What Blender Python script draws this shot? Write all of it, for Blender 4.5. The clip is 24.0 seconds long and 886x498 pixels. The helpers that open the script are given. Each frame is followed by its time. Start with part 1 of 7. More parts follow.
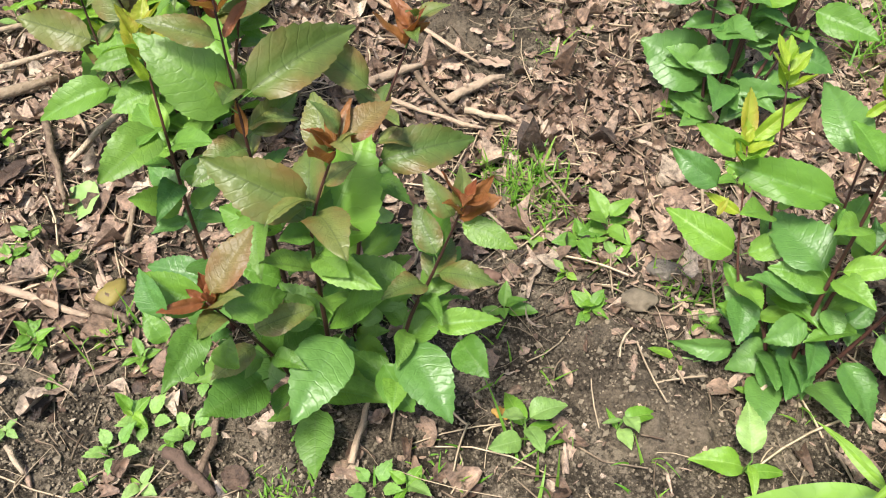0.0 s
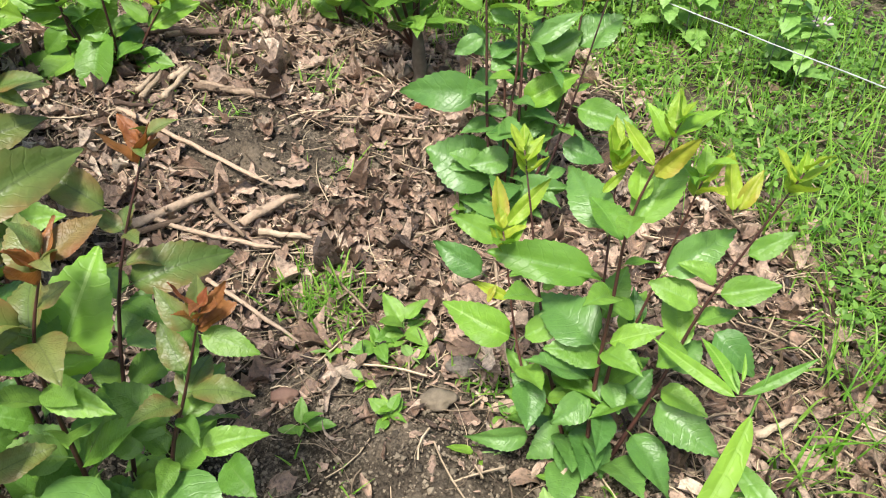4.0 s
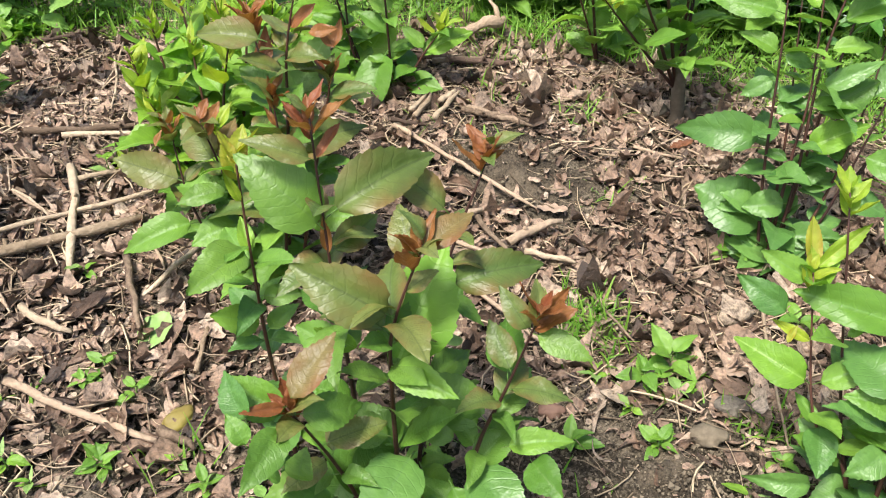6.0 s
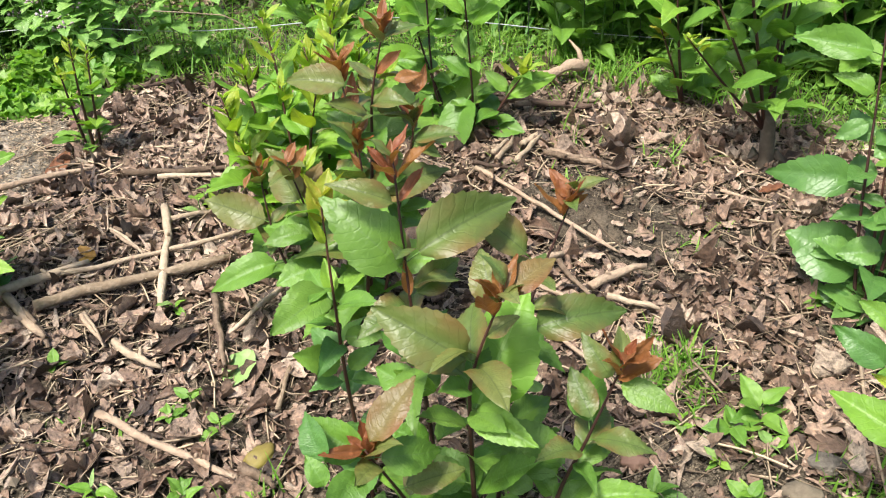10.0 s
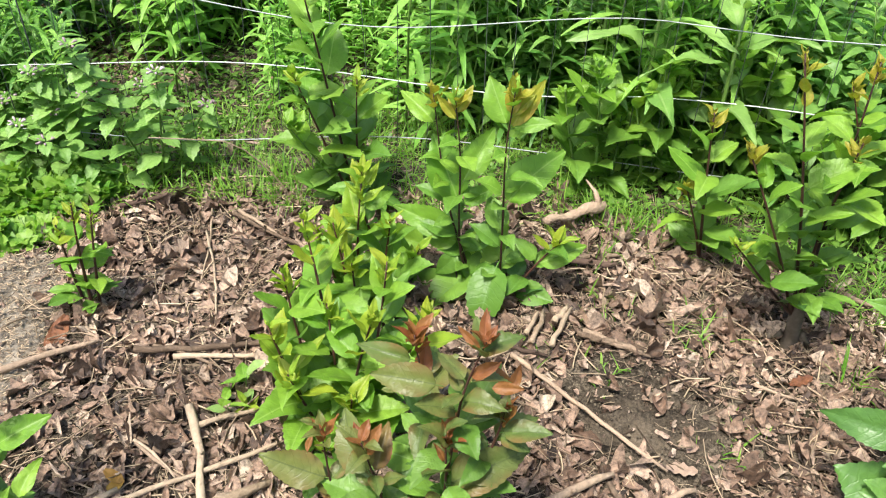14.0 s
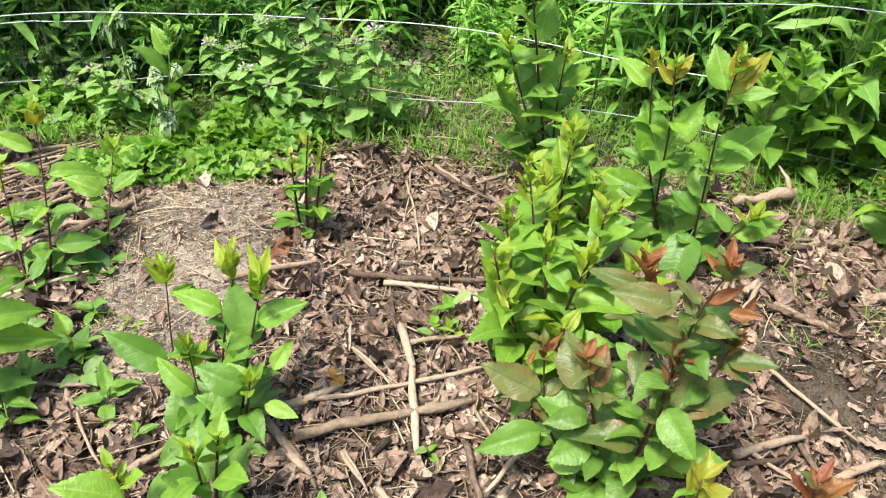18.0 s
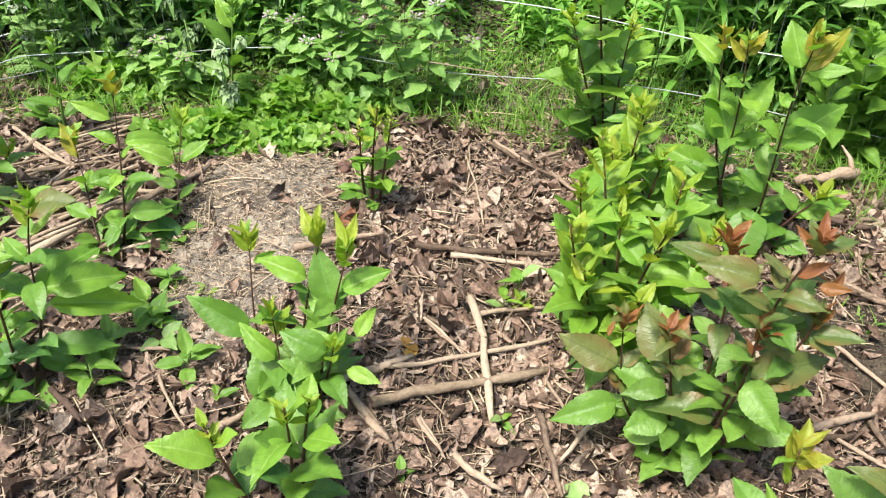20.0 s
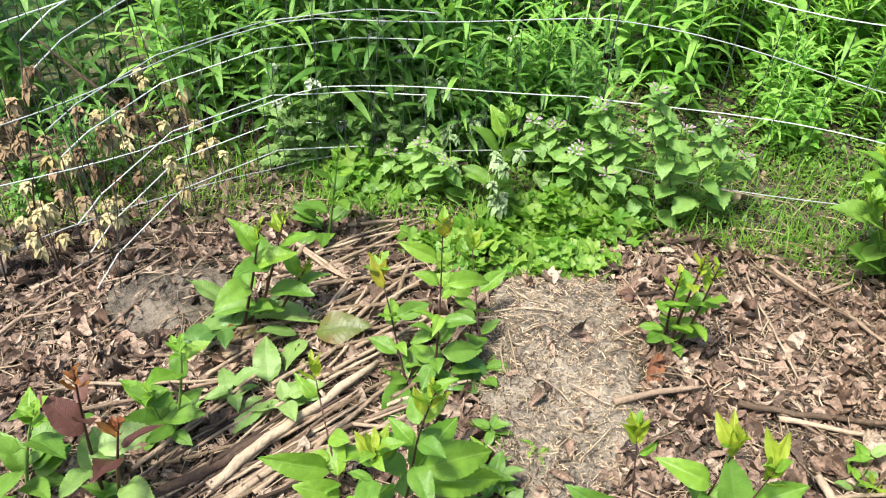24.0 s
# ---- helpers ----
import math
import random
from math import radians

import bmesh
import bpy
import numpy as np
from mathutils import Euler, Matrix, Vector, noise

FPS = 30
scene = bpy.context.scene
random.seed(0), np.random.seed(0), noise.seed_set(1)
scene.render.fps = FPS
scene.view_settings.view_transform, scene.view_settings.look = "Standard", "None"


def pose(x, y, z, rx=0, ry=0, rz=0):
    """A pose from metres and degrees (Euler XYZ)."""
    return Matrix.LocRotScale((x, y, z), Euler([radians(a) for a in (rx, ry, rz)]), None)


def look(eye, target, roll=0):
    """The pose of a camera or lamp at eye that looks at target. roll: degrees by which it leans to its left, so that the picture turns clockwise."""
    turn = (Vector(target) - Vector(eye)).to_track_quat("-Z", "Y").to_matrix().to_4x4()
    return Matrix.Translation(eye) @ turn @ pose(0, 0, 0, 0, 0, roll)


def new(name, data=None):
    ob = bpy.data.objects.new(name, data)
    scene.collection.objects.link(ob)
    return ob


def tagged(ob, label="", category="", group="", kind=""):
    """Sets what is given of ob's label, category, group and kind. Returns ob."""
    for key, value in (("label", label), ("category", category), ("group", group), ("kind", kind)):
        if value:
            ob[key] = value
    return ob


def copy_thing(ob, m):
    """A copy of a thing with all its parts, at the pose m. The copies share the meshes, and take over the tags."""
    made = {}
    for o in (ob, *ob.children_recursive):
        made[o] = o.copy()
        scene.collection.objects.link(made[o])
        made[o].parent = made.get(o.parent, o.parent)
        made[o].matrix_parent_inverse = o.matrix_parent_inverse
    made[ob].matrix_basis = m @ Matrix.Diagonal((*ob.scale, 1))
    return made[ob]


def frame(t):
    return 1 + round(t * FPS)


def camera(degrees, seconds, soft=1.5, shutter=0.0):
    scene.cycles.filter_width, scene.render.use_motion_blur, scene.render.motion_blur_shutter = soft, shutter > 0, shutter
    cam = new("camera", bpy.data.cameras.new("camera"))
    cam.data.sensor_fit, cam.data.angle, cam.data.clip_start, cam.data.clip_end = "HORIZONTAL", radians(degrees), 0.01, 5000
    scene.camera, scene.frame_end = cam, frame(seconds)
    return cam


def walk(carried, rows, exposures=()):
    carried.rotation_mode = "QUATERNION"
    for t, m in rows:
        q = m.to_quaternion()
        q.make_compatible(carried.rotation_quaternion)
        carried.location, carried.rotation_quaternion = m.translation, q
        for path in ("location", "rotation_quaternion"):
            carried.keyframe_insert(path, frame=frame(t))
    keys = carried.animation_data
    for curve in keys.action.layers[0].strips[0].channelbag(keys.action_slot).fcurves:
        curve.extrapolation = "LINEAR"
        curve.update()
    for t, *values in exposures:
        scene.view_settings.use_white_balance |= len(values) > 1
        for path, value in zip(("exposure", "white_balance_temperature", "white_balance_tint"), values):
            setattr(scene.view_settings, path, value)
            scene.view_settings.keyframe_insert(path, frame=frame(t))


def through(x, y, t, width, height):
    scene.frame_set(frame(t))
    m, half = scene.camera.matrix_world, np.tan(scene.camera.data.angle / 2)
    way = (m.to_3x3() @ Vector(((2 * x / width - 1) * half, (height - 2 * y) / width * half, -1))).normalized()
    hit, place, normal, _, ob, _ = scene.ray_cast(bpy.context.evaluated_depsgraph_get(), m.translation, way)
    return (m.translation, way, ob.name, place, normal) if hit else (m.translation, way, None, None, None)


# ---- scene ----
cam = camera(56.0, 24.0, soft=1.1)
PATH = [
    (0, (0.487, 0.319, 0.988), (-0.082, 1.464, -0.551), 1.5),
    (0.5, (0.536, 0.34, 0.987), (-0.02, 1.497, -0.546), -0.1),
    (1, (0.554, 0.348, 0.984), (0.004, 1.513, -0.546), -0.5),
    (1.5, (0.604, 0.354, 0.986), (0.1, 1.566, -0.523), -3.2),
    (2, (0.64, 0.377, 1.001), (0.189, 1.627, -0.494), -1.5),
    (2.5, (0.66, 0.389, 1.009), (0.281, 1.706, -0.448), 1.2),
    (4.5, (0.607, 0.332, 0.948), (0.14, 1.793, -0.336), 2.5),
    (5, (0.551, 0.292, 0.97), (-0.107, 1.7, -0.288), -0.9),
    (5.5, (0.512, 0.268, 0.966), (-0.24, 1.645, -0.275), -1.5),
    (6, (0.482, 0.243, 0.957), (-0.308, 1.601, -0.281), -0.4),
    (6.5, (0.447, 0.207, 0.942), (-0.377, 1.539, -0.302), -0.1),
    (7, (0.431, 0.18, 0.944), (-0.431, 1.484, -0.303), -0.3),
    (7.5, (0.411, 0.145, 0.927), (-0.471, 1.43, -0.327), -0.0),
    (8, (0.436, 0.149, 0.928), (-0.467, 1.419, -0.326), 0.1),
    (8.5, (0.435, 0.161, 0.939), (-0.485, 1.423, -0.309), -0.1),
    (9, (0.439, 0.19, 0.945), (-0.509, 1.46, -0.275), -0.8),
    (9.5, (0.457, 0.217, 0.951), (-0.521, 1.504, -0.227), -1.8),
    (10, (0.478, 0.246, 0.959), (-0.502, 1.552, -0.196), -3.6),
    (10.5, (0.502, 0.349, 0.989), (-0.412, 1.714, -0.152), -3.8),
    (11, (0.53, 0.448, 1.051), (-0.212, 1.902, -0.105), -1.0),
    (11.5, (0.5, 0.55, 1.161), (-0.162, 2.037, -0.002), 0.1),
    (13.5, (0.154, 0.474, 1.325), (-0.536, 1.879, 0.081), 2.5),
    (14, (0.081, 0.404, 1.326), (-0.685, 1.757, 0.068), 2.0),
    (14.5, (0.057, 0.4, 1.332), (-0.755, 1.719, 0.067), 1.0),
    (15, (0.028, 0.395, 1.325), (-0.819, 1.696, 0.064), 2.0),
    (15.5, (0.059, 0.364, 1.322), (-0.854, 1.64, 0.081), 2.9),
    (16, (0.064, 0.333, 1.315), (-0.887, 1.594, 0.088), 2.9),
    (16.5, (0.076, 0.305, 1.303), (-0.903, 1.545, 0.078), 2.3),
    (17, (0.07, 0.276, 1.298), (-0.916, 1.515, 0.077), 2.4),
    (17.5, (0.044, 0.207, 1.294), (-0.942, 1.44, 0.066), 2.5),
    (18, (0.008, 0.151, 1.275), (-0.977, 1.371, 0.035), 2.1),
    (18.5, (0.0, 0.135, 1.266), (-0.983, 1.341, 0.01), 1.9),
    (20.5, (-0.087, 0.035, 1.28), (-1.09, 1.195, -0.004), 2.1),
    (21, (-0.123, 0.017, 1.294), (-1.127, 1.17, 0.005), 2.1),
    (21.5, (-0.186, 0.011, 1.32), (-1.206, 1.15, 0.03), 1.5),
    (22, (-0.296, 0.004, 1.383), (-1.333, 1.121, 0.088), 1.1),
    (22.5, (-0.401, -0.017, 1.437), (-1.486, 1.071, 0.157), 0.2),
    (23, (-0.484, -0.036, 1.466), (-1.58, 1.048, 0.193), 0.8),
    (23.5, (-0.597, -0.102, 1.46), (-1.675, 1.002, 0.188), 2.3),
    (24, (-0.695, -0.17, 1.452), (-1.762, 0.928, 0.167), 2.8),
]
walk(cam, [(t, look(eye, target, roll)) for t, eye, target, roll in PATH])

# ---- sky and sun ----
world = bpy.data.worlds.new("sky")
scene.world = world
world.use_nodes = True
wn = world.node_tree.nodes
sky = wn.new("ShaderNodeTexSky")
sky.sky_type = "NISHITA"
sky.sun_disc = False
sky.sun_elevation, sky.sun_rotation = radians(56), radians(200)
sky.air_density, sky.dust_density = 1.0, 3.0
wn["Background"].inputs[1].default_value = 0.11
world.node_tree.links.new(sky.outputs[0], wn["Background"].inputs[0])
sun_data = bpy.data.lights.new("sun", "SUN")
scene.view_settings.exposure = 1.51
sun_data.energy, sun_data.angle, sun_data.color = 3.05, radians(11), (1.0, 0.955, 0.875)
sun = new("sun", sun_data)
sun.matrix_world = look((0, 0, 9), (0.25, 1.4, 5.5))


# ---- materials ----
def shader(name):
    m = bpy.data.materials.new(name)
    m.use_nodes = True
    t = m.node_tree
    return m, t, t.nodes["Principled BSDF"]


def node(t, kind, **values):
    n = t.nodes.new("ShaderNode" + kind)
    for key, value in values.items():
        n.inputs[key.replace("_", " ")].default_value = value
    return n


def ramp(t, source, *stops):
    n = t.nodes.new("ShaderNodeValToRGB")
    while len(n.color_ramp.elements) < len(stops):
        n.color_ramp.elements.new(1)
    for e, (at, c) in zip(n.color_ramp.elements, stops):
        e.position, e.color = at, (*c, 1)
    t.links.new(source, n.inputs[0])
    return n.outputs[0]


def math_node(t, op, a, b=None, c=None):
    n = t.nodes.new("ShaderNodeMath")
    n.operation = op
    for i, v in enumerate((a, b, c)):
        if v is None:
            continue
        if isinstance(v, (int, float)):
            n.inputs[i].default_value = v
        else:
            t.links.new(v, n.inputs[i])
    return n.outputs[0]


def blend(t, fac, a, b, mode="MIX"):
    n = t.nodes.new("ShaderNodeMix")
    n.data_type, n.blend_type = "RGBA", mode
    for i, v in ((0, fac), (6, a), (7, b)):
        if isinstance(v, (int, float)):
            n.inputs[i].default_value = v
        elif isinstance(v, tuple):
            n.inputs[i].default_value = (*v, 1)
        else:
            t.links.new(v, n.inputs[i])
    return n.outputs[2]


def leaf_material(name, low, high, vein, rough=0.45, through=0.3, per_island=False, tint=None):
    """Leaf blade: two greens by Random, veins in the leaf's own axes, light passing through."""
    m, t, p = shader(name)
    if per_island:
        geo = t.nodes.new("ShaderNodeNewGeometry")
        rnd = geo.outputs["Random Per Island"]
    else:
        rnd = t.nodes.new("ShaderNodeObjectInfo").outputs["Random"]
    base = ramp(t, rnd, (0.0, low), (1.0, high))
    co = t.nodes.new("ShaderNodeTexCoord")
    mottle = node(t, "TexNoise", Scale=5.0 if not per_island else 60.0, Detail=3.0)
    t.links.new(co.outputs["Object"], mottle.inputs["Vector"])
    shade = ramp(t, mottle.outputs[0], (0.3, (0.84, 0.85, 0.84)), (0.7, (1.12, 1.1, 1.03)))
    col = blend(t, 1.0, base, shade, "MULTIPLY")
    bump = node(t, "Bump", Strength=0.2, Distance=0.02)
    if not per_island:
        xyz = t.nodes.new("ShaderNodeSeparateXYZ")
        t.links.new(co.outputs["Object"], xyz.inputs[0])
        ay = math_node(t, "ABSOLUTE", xyz.outputs[1])
        warp = node(t, "TexNoise", Scale=7.0, Detail=2.0)
        t.links.new(co.outputs["Object"], warp.inputs["Vector"])
        k = math_node(t, "MULTIPLY_ADD", math_node(t, "POWER", ay, 1.25), -1.0, xyz.outputs[0])
        k = math_node(t, "MULTIPLY_ADD", warp.outputs[0], 0.11, k)
        saw = math_node(t, "FRACT", math_node(t, "MULTIPLY", k, 8.5))
        side = math_node(t, "ABSOLUTE", math_node(t, "SUBTRACT", saw, 0.5))
        side = math_node(t, "SMOOTH_MIN", side, 0.09, 0.05)
        vein_mask = ramp(t, side, (0.02, (1, 1, 1)), (0.08, (0, 0, 0)))
        mid = math_node(t, "LESS_THAN", ay, 0.011)
        if tint:
            edge = ramp(t, ay, (0.06, (0, 0, 0)), (0.26, (1, 1, 1)))
            n2 = node(t, "TexNoise", Scale=3.0, Detail=3.0)
            t.links.new(co.outputs["Object"], n2.inputs["Vector"])
            edge = blend(t, 1.0, edge, ramp(t, n2.outputs[0], (0.35, (0.15, 0.15, 0.15)), (0.65, (1, 1, 1))), "MULTIPLY")
            col = blend(t, edge, col, tint)
        col = blend(t, math_node(t, "MULTIPLY", vein_mask, 0.09), col, vein)
        col = blend(t, math_node(t, "MULTIPLY", mid, 0.45), col, vein)
        t.links.new(math_node(t, "ADD", math_node(t, "MULTIPLY", side, 1.6), mottle.outputs[0]), bump.inputs["Height"])
    else:
        t.links.new(mottle.outputs[0], bump.inputs["Height"])
    t.links.new(col, p.inputs["Base Color"])
    t.links.new(bump.outputs[0], p.inputs["Normal"])
    p.inputs["Roughness"].default_value = rough
    p.inputs["Specular IOR Level"].default_value = 0.36
    tr = t.nodes.new("ShaderNodeBsdfTranslucent")
    glow = blend(t, 1.0, col, (1.15, 1.25, 0.6), "MULTIPLY")
    t.links.new(glow, tr.inputs[0])
    t.links.new(bump.outputs[0], tr.inputs["Normal"])
    mix = t.nodes.new("ShaderNodeMixShader")
    mix.inputs[0].default_value = through
    t.links.new(p.outputs[0], mix.inputs[1])
    t.links.new(tr.outputs[0], mix.inputs[2])
    t.links.new(mix.outputs[0], t.nodes["Material Output"].inputs[0])
    return m


def grain_material(name, low, high, scale=30.0, rough=0.8, stretch=(1, 1, 1), per_island=False, bump=0.4, space="Object", dist=0.003):
    m, t, p = shader(name)
    co = t.nodes.new("ShaderNodeTexCoord")
    mp = t.nodes.new("ShaderNodeMapping")
    mp.inputs["Scale"].default_value = stretch
    t.links.new(co.outputs[space], mp.inputs[0])
    fine = node(t, "TexNoise", Scale=scale, Detail=6.0, Roughness=0.65)
    wide = node(t, "TexNoise", Scale=scale * 0.13, Detail=3.0)
    for n in (fine, wide):
        t.links.new(mp.outputs[0], n.inputs["Vector"])
    if per_island:
        r = t.nodes.new("ShaderNodeNewGeometry").outputs["Random Per Island"]
    else:
        r = t.nodes.new("ShaderNodeObjectInfo").outputs["Random"]
    f = math_node(t, "ADD", math_node(t, "MULTIPLY", fine.outputs[0], 0.6), math_node(t, "MULTIPLY", wide.outputs[0], 0.5))
    f = math_node(t, "ADD", f, math_node(t, "MULTIPLY_ADD", r, 0.5, -0.3))
    col = ramp(t, f, (0.25, low), (0.8, high))
    t.links.new(col, p.inputs["Base Color"])
    p.inputs["Roughness"].default_value = rough
    p.inputs["Specular IOR Level"].default_value = 0.3
    b = node(t, "Bump", Strength=bump, Distance=dist)
    t.links.new(fine.outputs[0], b.inputs["Height"])
    t.links.new(b.outputs[0], p.inputs["Normal"])
    return m


LEAF = {
    "green": leaf_material("leaf_green", (0.0819, 0.187, 0.0237), (0.147, 0.275, 0.0408), (0.128, 0.258, 0.0618), tint=None),
    "fresh": leaf_material("leaf_fresh", (0.119, 0.262, 0.0266), (0.198, 0.345, 0.0407), (0.26, 0.407, 0.0976), through=0.38),
    "lime": leaf_material("leaf_lime", (0.18, 0.31, 0.0259), (0.288, 0.346, 0.0324), (0.346, 0.389, 0.0864), through=0.4),
    "bronze": leaf_material("leaf_bronze", (0.082, 0.135, 0.032), (0.13, 0.152, 0.041), (0.05, 0.07, 0.02), tint=(0.15, 0.105, 0.032), rough=0.42),
    "red": leaf_material("leaf_red", (0.194, 0.0576, 0.0252), (0.245, 0.115, 0.036), (0.216, 0.0864, 0.0432), tint=(0.202, 0.0864, 0.0252), through=0.36),
    "amber": leaf_material("leaf_amber", (0.24, 0.29, 0.03), (0.3, 0.27, 0.03), (0.31, 0.29, 0.065), tint=(0.29, 0.2, 0.03), through=0.38),
    "olive": leaf_material("leaf_olive", (0.0651, 0.155, 0.0219), (0.114, 0.211, 0.0325), (0.0976, 0.171, 0.0447)),
    "amberbronze": leaf_material("leaf_amber_bronze", (0.13, 0.108, 0.036), (0.166, 0.108, 0.036), (0.173, 0.144, 0.0576), tint=(0.166, 0.072, 0.0252)),
    "purple": leaf_material("leaf_purple", (0.0792, 0.0324, 0.0288), (0.137, 0.0612, 0.0468), (0.144, 0.072, 0.0576), through=0.3),
    "nettle": leaf_material("leaf_nettle", (0.14, 0.285, 0.06), (0.215, 0.365, 0.095), (0.25, 0.36, 0.13), through=0.36),
    "deep": leaf_material("leaf_deep_green", (0.058, 0.15, 0.034), (0.11, 0.225, 0.052), (0.1, 0.2, 0.06), rough=0.38),
    "dull": leaf_material("leaf_dull", (0.15, 0.262, 0.068), (0.225, 0.345, 0.105), (0.24, 0.34, 0.135)),
}
WEED_GREEN = leaf_material("weed_green", (0.144, 0.349, 0.0488), (0.305, 0.525, 0.117), (0, 0, 0), per_island=True, through=0.45)
# dark green weeds; this colour also stands in for shade at the left end
WEED_DARK = leaf_material("weed_dark", (0.0717, 0.199, 0.0355), (0.182, 0.343, 0.0789), (0, 0, 0), per_island=True, through=0.4)
CREEPER = leaf_material("creeping_green", (0.075, 0.17, 0.027), (0.17, 0.31, 0.06), (0, 0, 0), per_island=True, through=0.4)
GRASS_GREEN = leaf_material("grass_green", (0.0986, 0.259, 0.0248), (0.233, 0.381, 0.0662), (0, 0, 0), per_island=True, through=0.45)
STEM_RED = grain_material("stem_dark_red", (0.0252, 0.0101, 0.00864), (0.0792, 0.0324, 0.0216), 40, 0.5)
STEM_GREEN = grain_material("stem_green", (0.0648, 0.144, 0.0216), (0.144, 0.23, 0.0504), 40, 0.5)
BARK = grain_material("bark_grey_brown", (0.0648, 0.0504, 0.036), (0.173, 0.144, 0.108), 60, 0.85, bump=0.8)
STICK = grain_material("dead_wood", (0.085, 0.057, 0.037), (0.38, 0.28, 0.195), 95, 0.85, bump=1.0, dist=0.006)
STICK_PALE = grain_material("pale_wood", (0.144, 0.101, 0.0612), (0.432, 0.338, 0.238), 95, 0.8, bump=1.0, dist=0.006)
STICK_DARK = grain_material("dark_wood", (0.036, 0.023, 0.0158), (0.122, 0.0792, 0.0576), 95, 0.9, bump=1.0, dist=0.006)
def litter_material():
    """Dead leaves: a tone for each leaf from near black to pale tan, with veins, spots and a dull sheen."""
    m, t, p = shader("dead_leaf")
    r = t.nodes.new("ShaderNodeNewGeometry").outputs["Random Per Island"]
    tone = ramp(t, r, (0.0, (0.019, 0.0115, 0.008)), (0.12, (0.083, 0.051, 0.033)), (0.36, (0.185, 0.12, 0.083)), (0.66, (0.28, 0.194, 0.139)), (0.87, (0.34, 0.252, 0.188)), (1.0, (0.41, 0.33, 0.252)))
    co = t.nodes.new("ShaderNodeTexCoord").outputs["Object"]
    fine = node(t, "TexNoise", Scale=170.0, Detail=5.0, Roughness=0.7)
    wide = node(t, "TexNoise", Scale=75.0, Detail=5.0, Roughness=0.6)
    for n in (fine, wide):
        t.links.new(co, n.inputs["Vector"])
    f = math_node(t, "ADD", math_node(t, "MULTIPLY", fine.outputs[0], 0.5), math_node(t, "MULTIPLY", wide.outputs[0], 0.5))
    col = blend(t, 1.0, tone, ramp(t, f, (0.38, (0.32, 0.3, 0.29)), (0.5, (0.95, 0.95, 0.95)), (0.63, (1.55, 1.5, 1.45))), "MULTIPLY")
    damp = node(t, "TexNoise", Scale=2.6, Detail=3.0)
    t.links.new(co, damp.inputs["Vector"])
    col = blend(t, 1.0, col, ramp(t, damp.outputs[0], (0.38, (0.7, 0.67, 0.64)), (0.56, (1.06, 1.06, 1.06))), "MULTIPLY")
    t.links.new(col, p.inputs["Base Color"])
    p.inputs["Roughness"].default_value = 0.5
    p.inputs["Specular IOR Level"].default_value = 0.5
    bp = node(t, "Bump", Strength=1.0, Distance=0.007)
    t.links.new(f, bp.inputs["Height"])
    t.links.new(bp.outputs[0], p.inputs["Normal"])
    return m


LITTER = litter_material()
STRAW = grain_material("dry_straw", (0.06, 0.039, 0.024), (0.5, 0.39, 0.26), 40, 0.7, per_island=True)
CLOD = grain_material("soil_crumb", (0.02, 0.0155, 0.0105), (0.22, 0.178, 0.125), 60, 0.95, per_island=True)
WIRE = grain_material("white_polywire", (0.3, 0.32, 0.31), (0.62, 0.65, 0.62), 300, 0.5)
TWINE = grain_material("dark_twine", (0.0216, 0.0288, 0.0245), (0.072, 0.0864, 0.072), 300, 0.6)


# ---- ground ----
HILLS = ((-0.4, 0.6, -0.043), (0.3, 0.8, -0.015), (-0.8, 0.85, 0.066), (-0.35, 1.6, 0.063),
         (-1.4, 0.9, 0.033), (-1.2, 1.5, -0.026), (0.15, 1.6, -0.015), (0.0, 1.2, -0.017))


def height(x, y):
    """The lie of the bed, with mounds and hollows a hand high."""
    return sum(w * math.exp(-((x - a) ** 2 + (y - b) ** 2) / 0.32) for a, b, w in HILLS)


def rough(x, y):
    """The lie with the crumbs and lumps of the soil."""
    near = max(0.0, 1 - max(0.0, math.hypot(x + 0.6, y - 1.1) - 1.8) / 2)
    v = Vector((x, y, 0.3))
    return height(x, y) + near * (0.012 * noise.noise(v * 4) + 0.008 * noise.noise(v * 13) + 0.006 * noise.noise(v * 37))


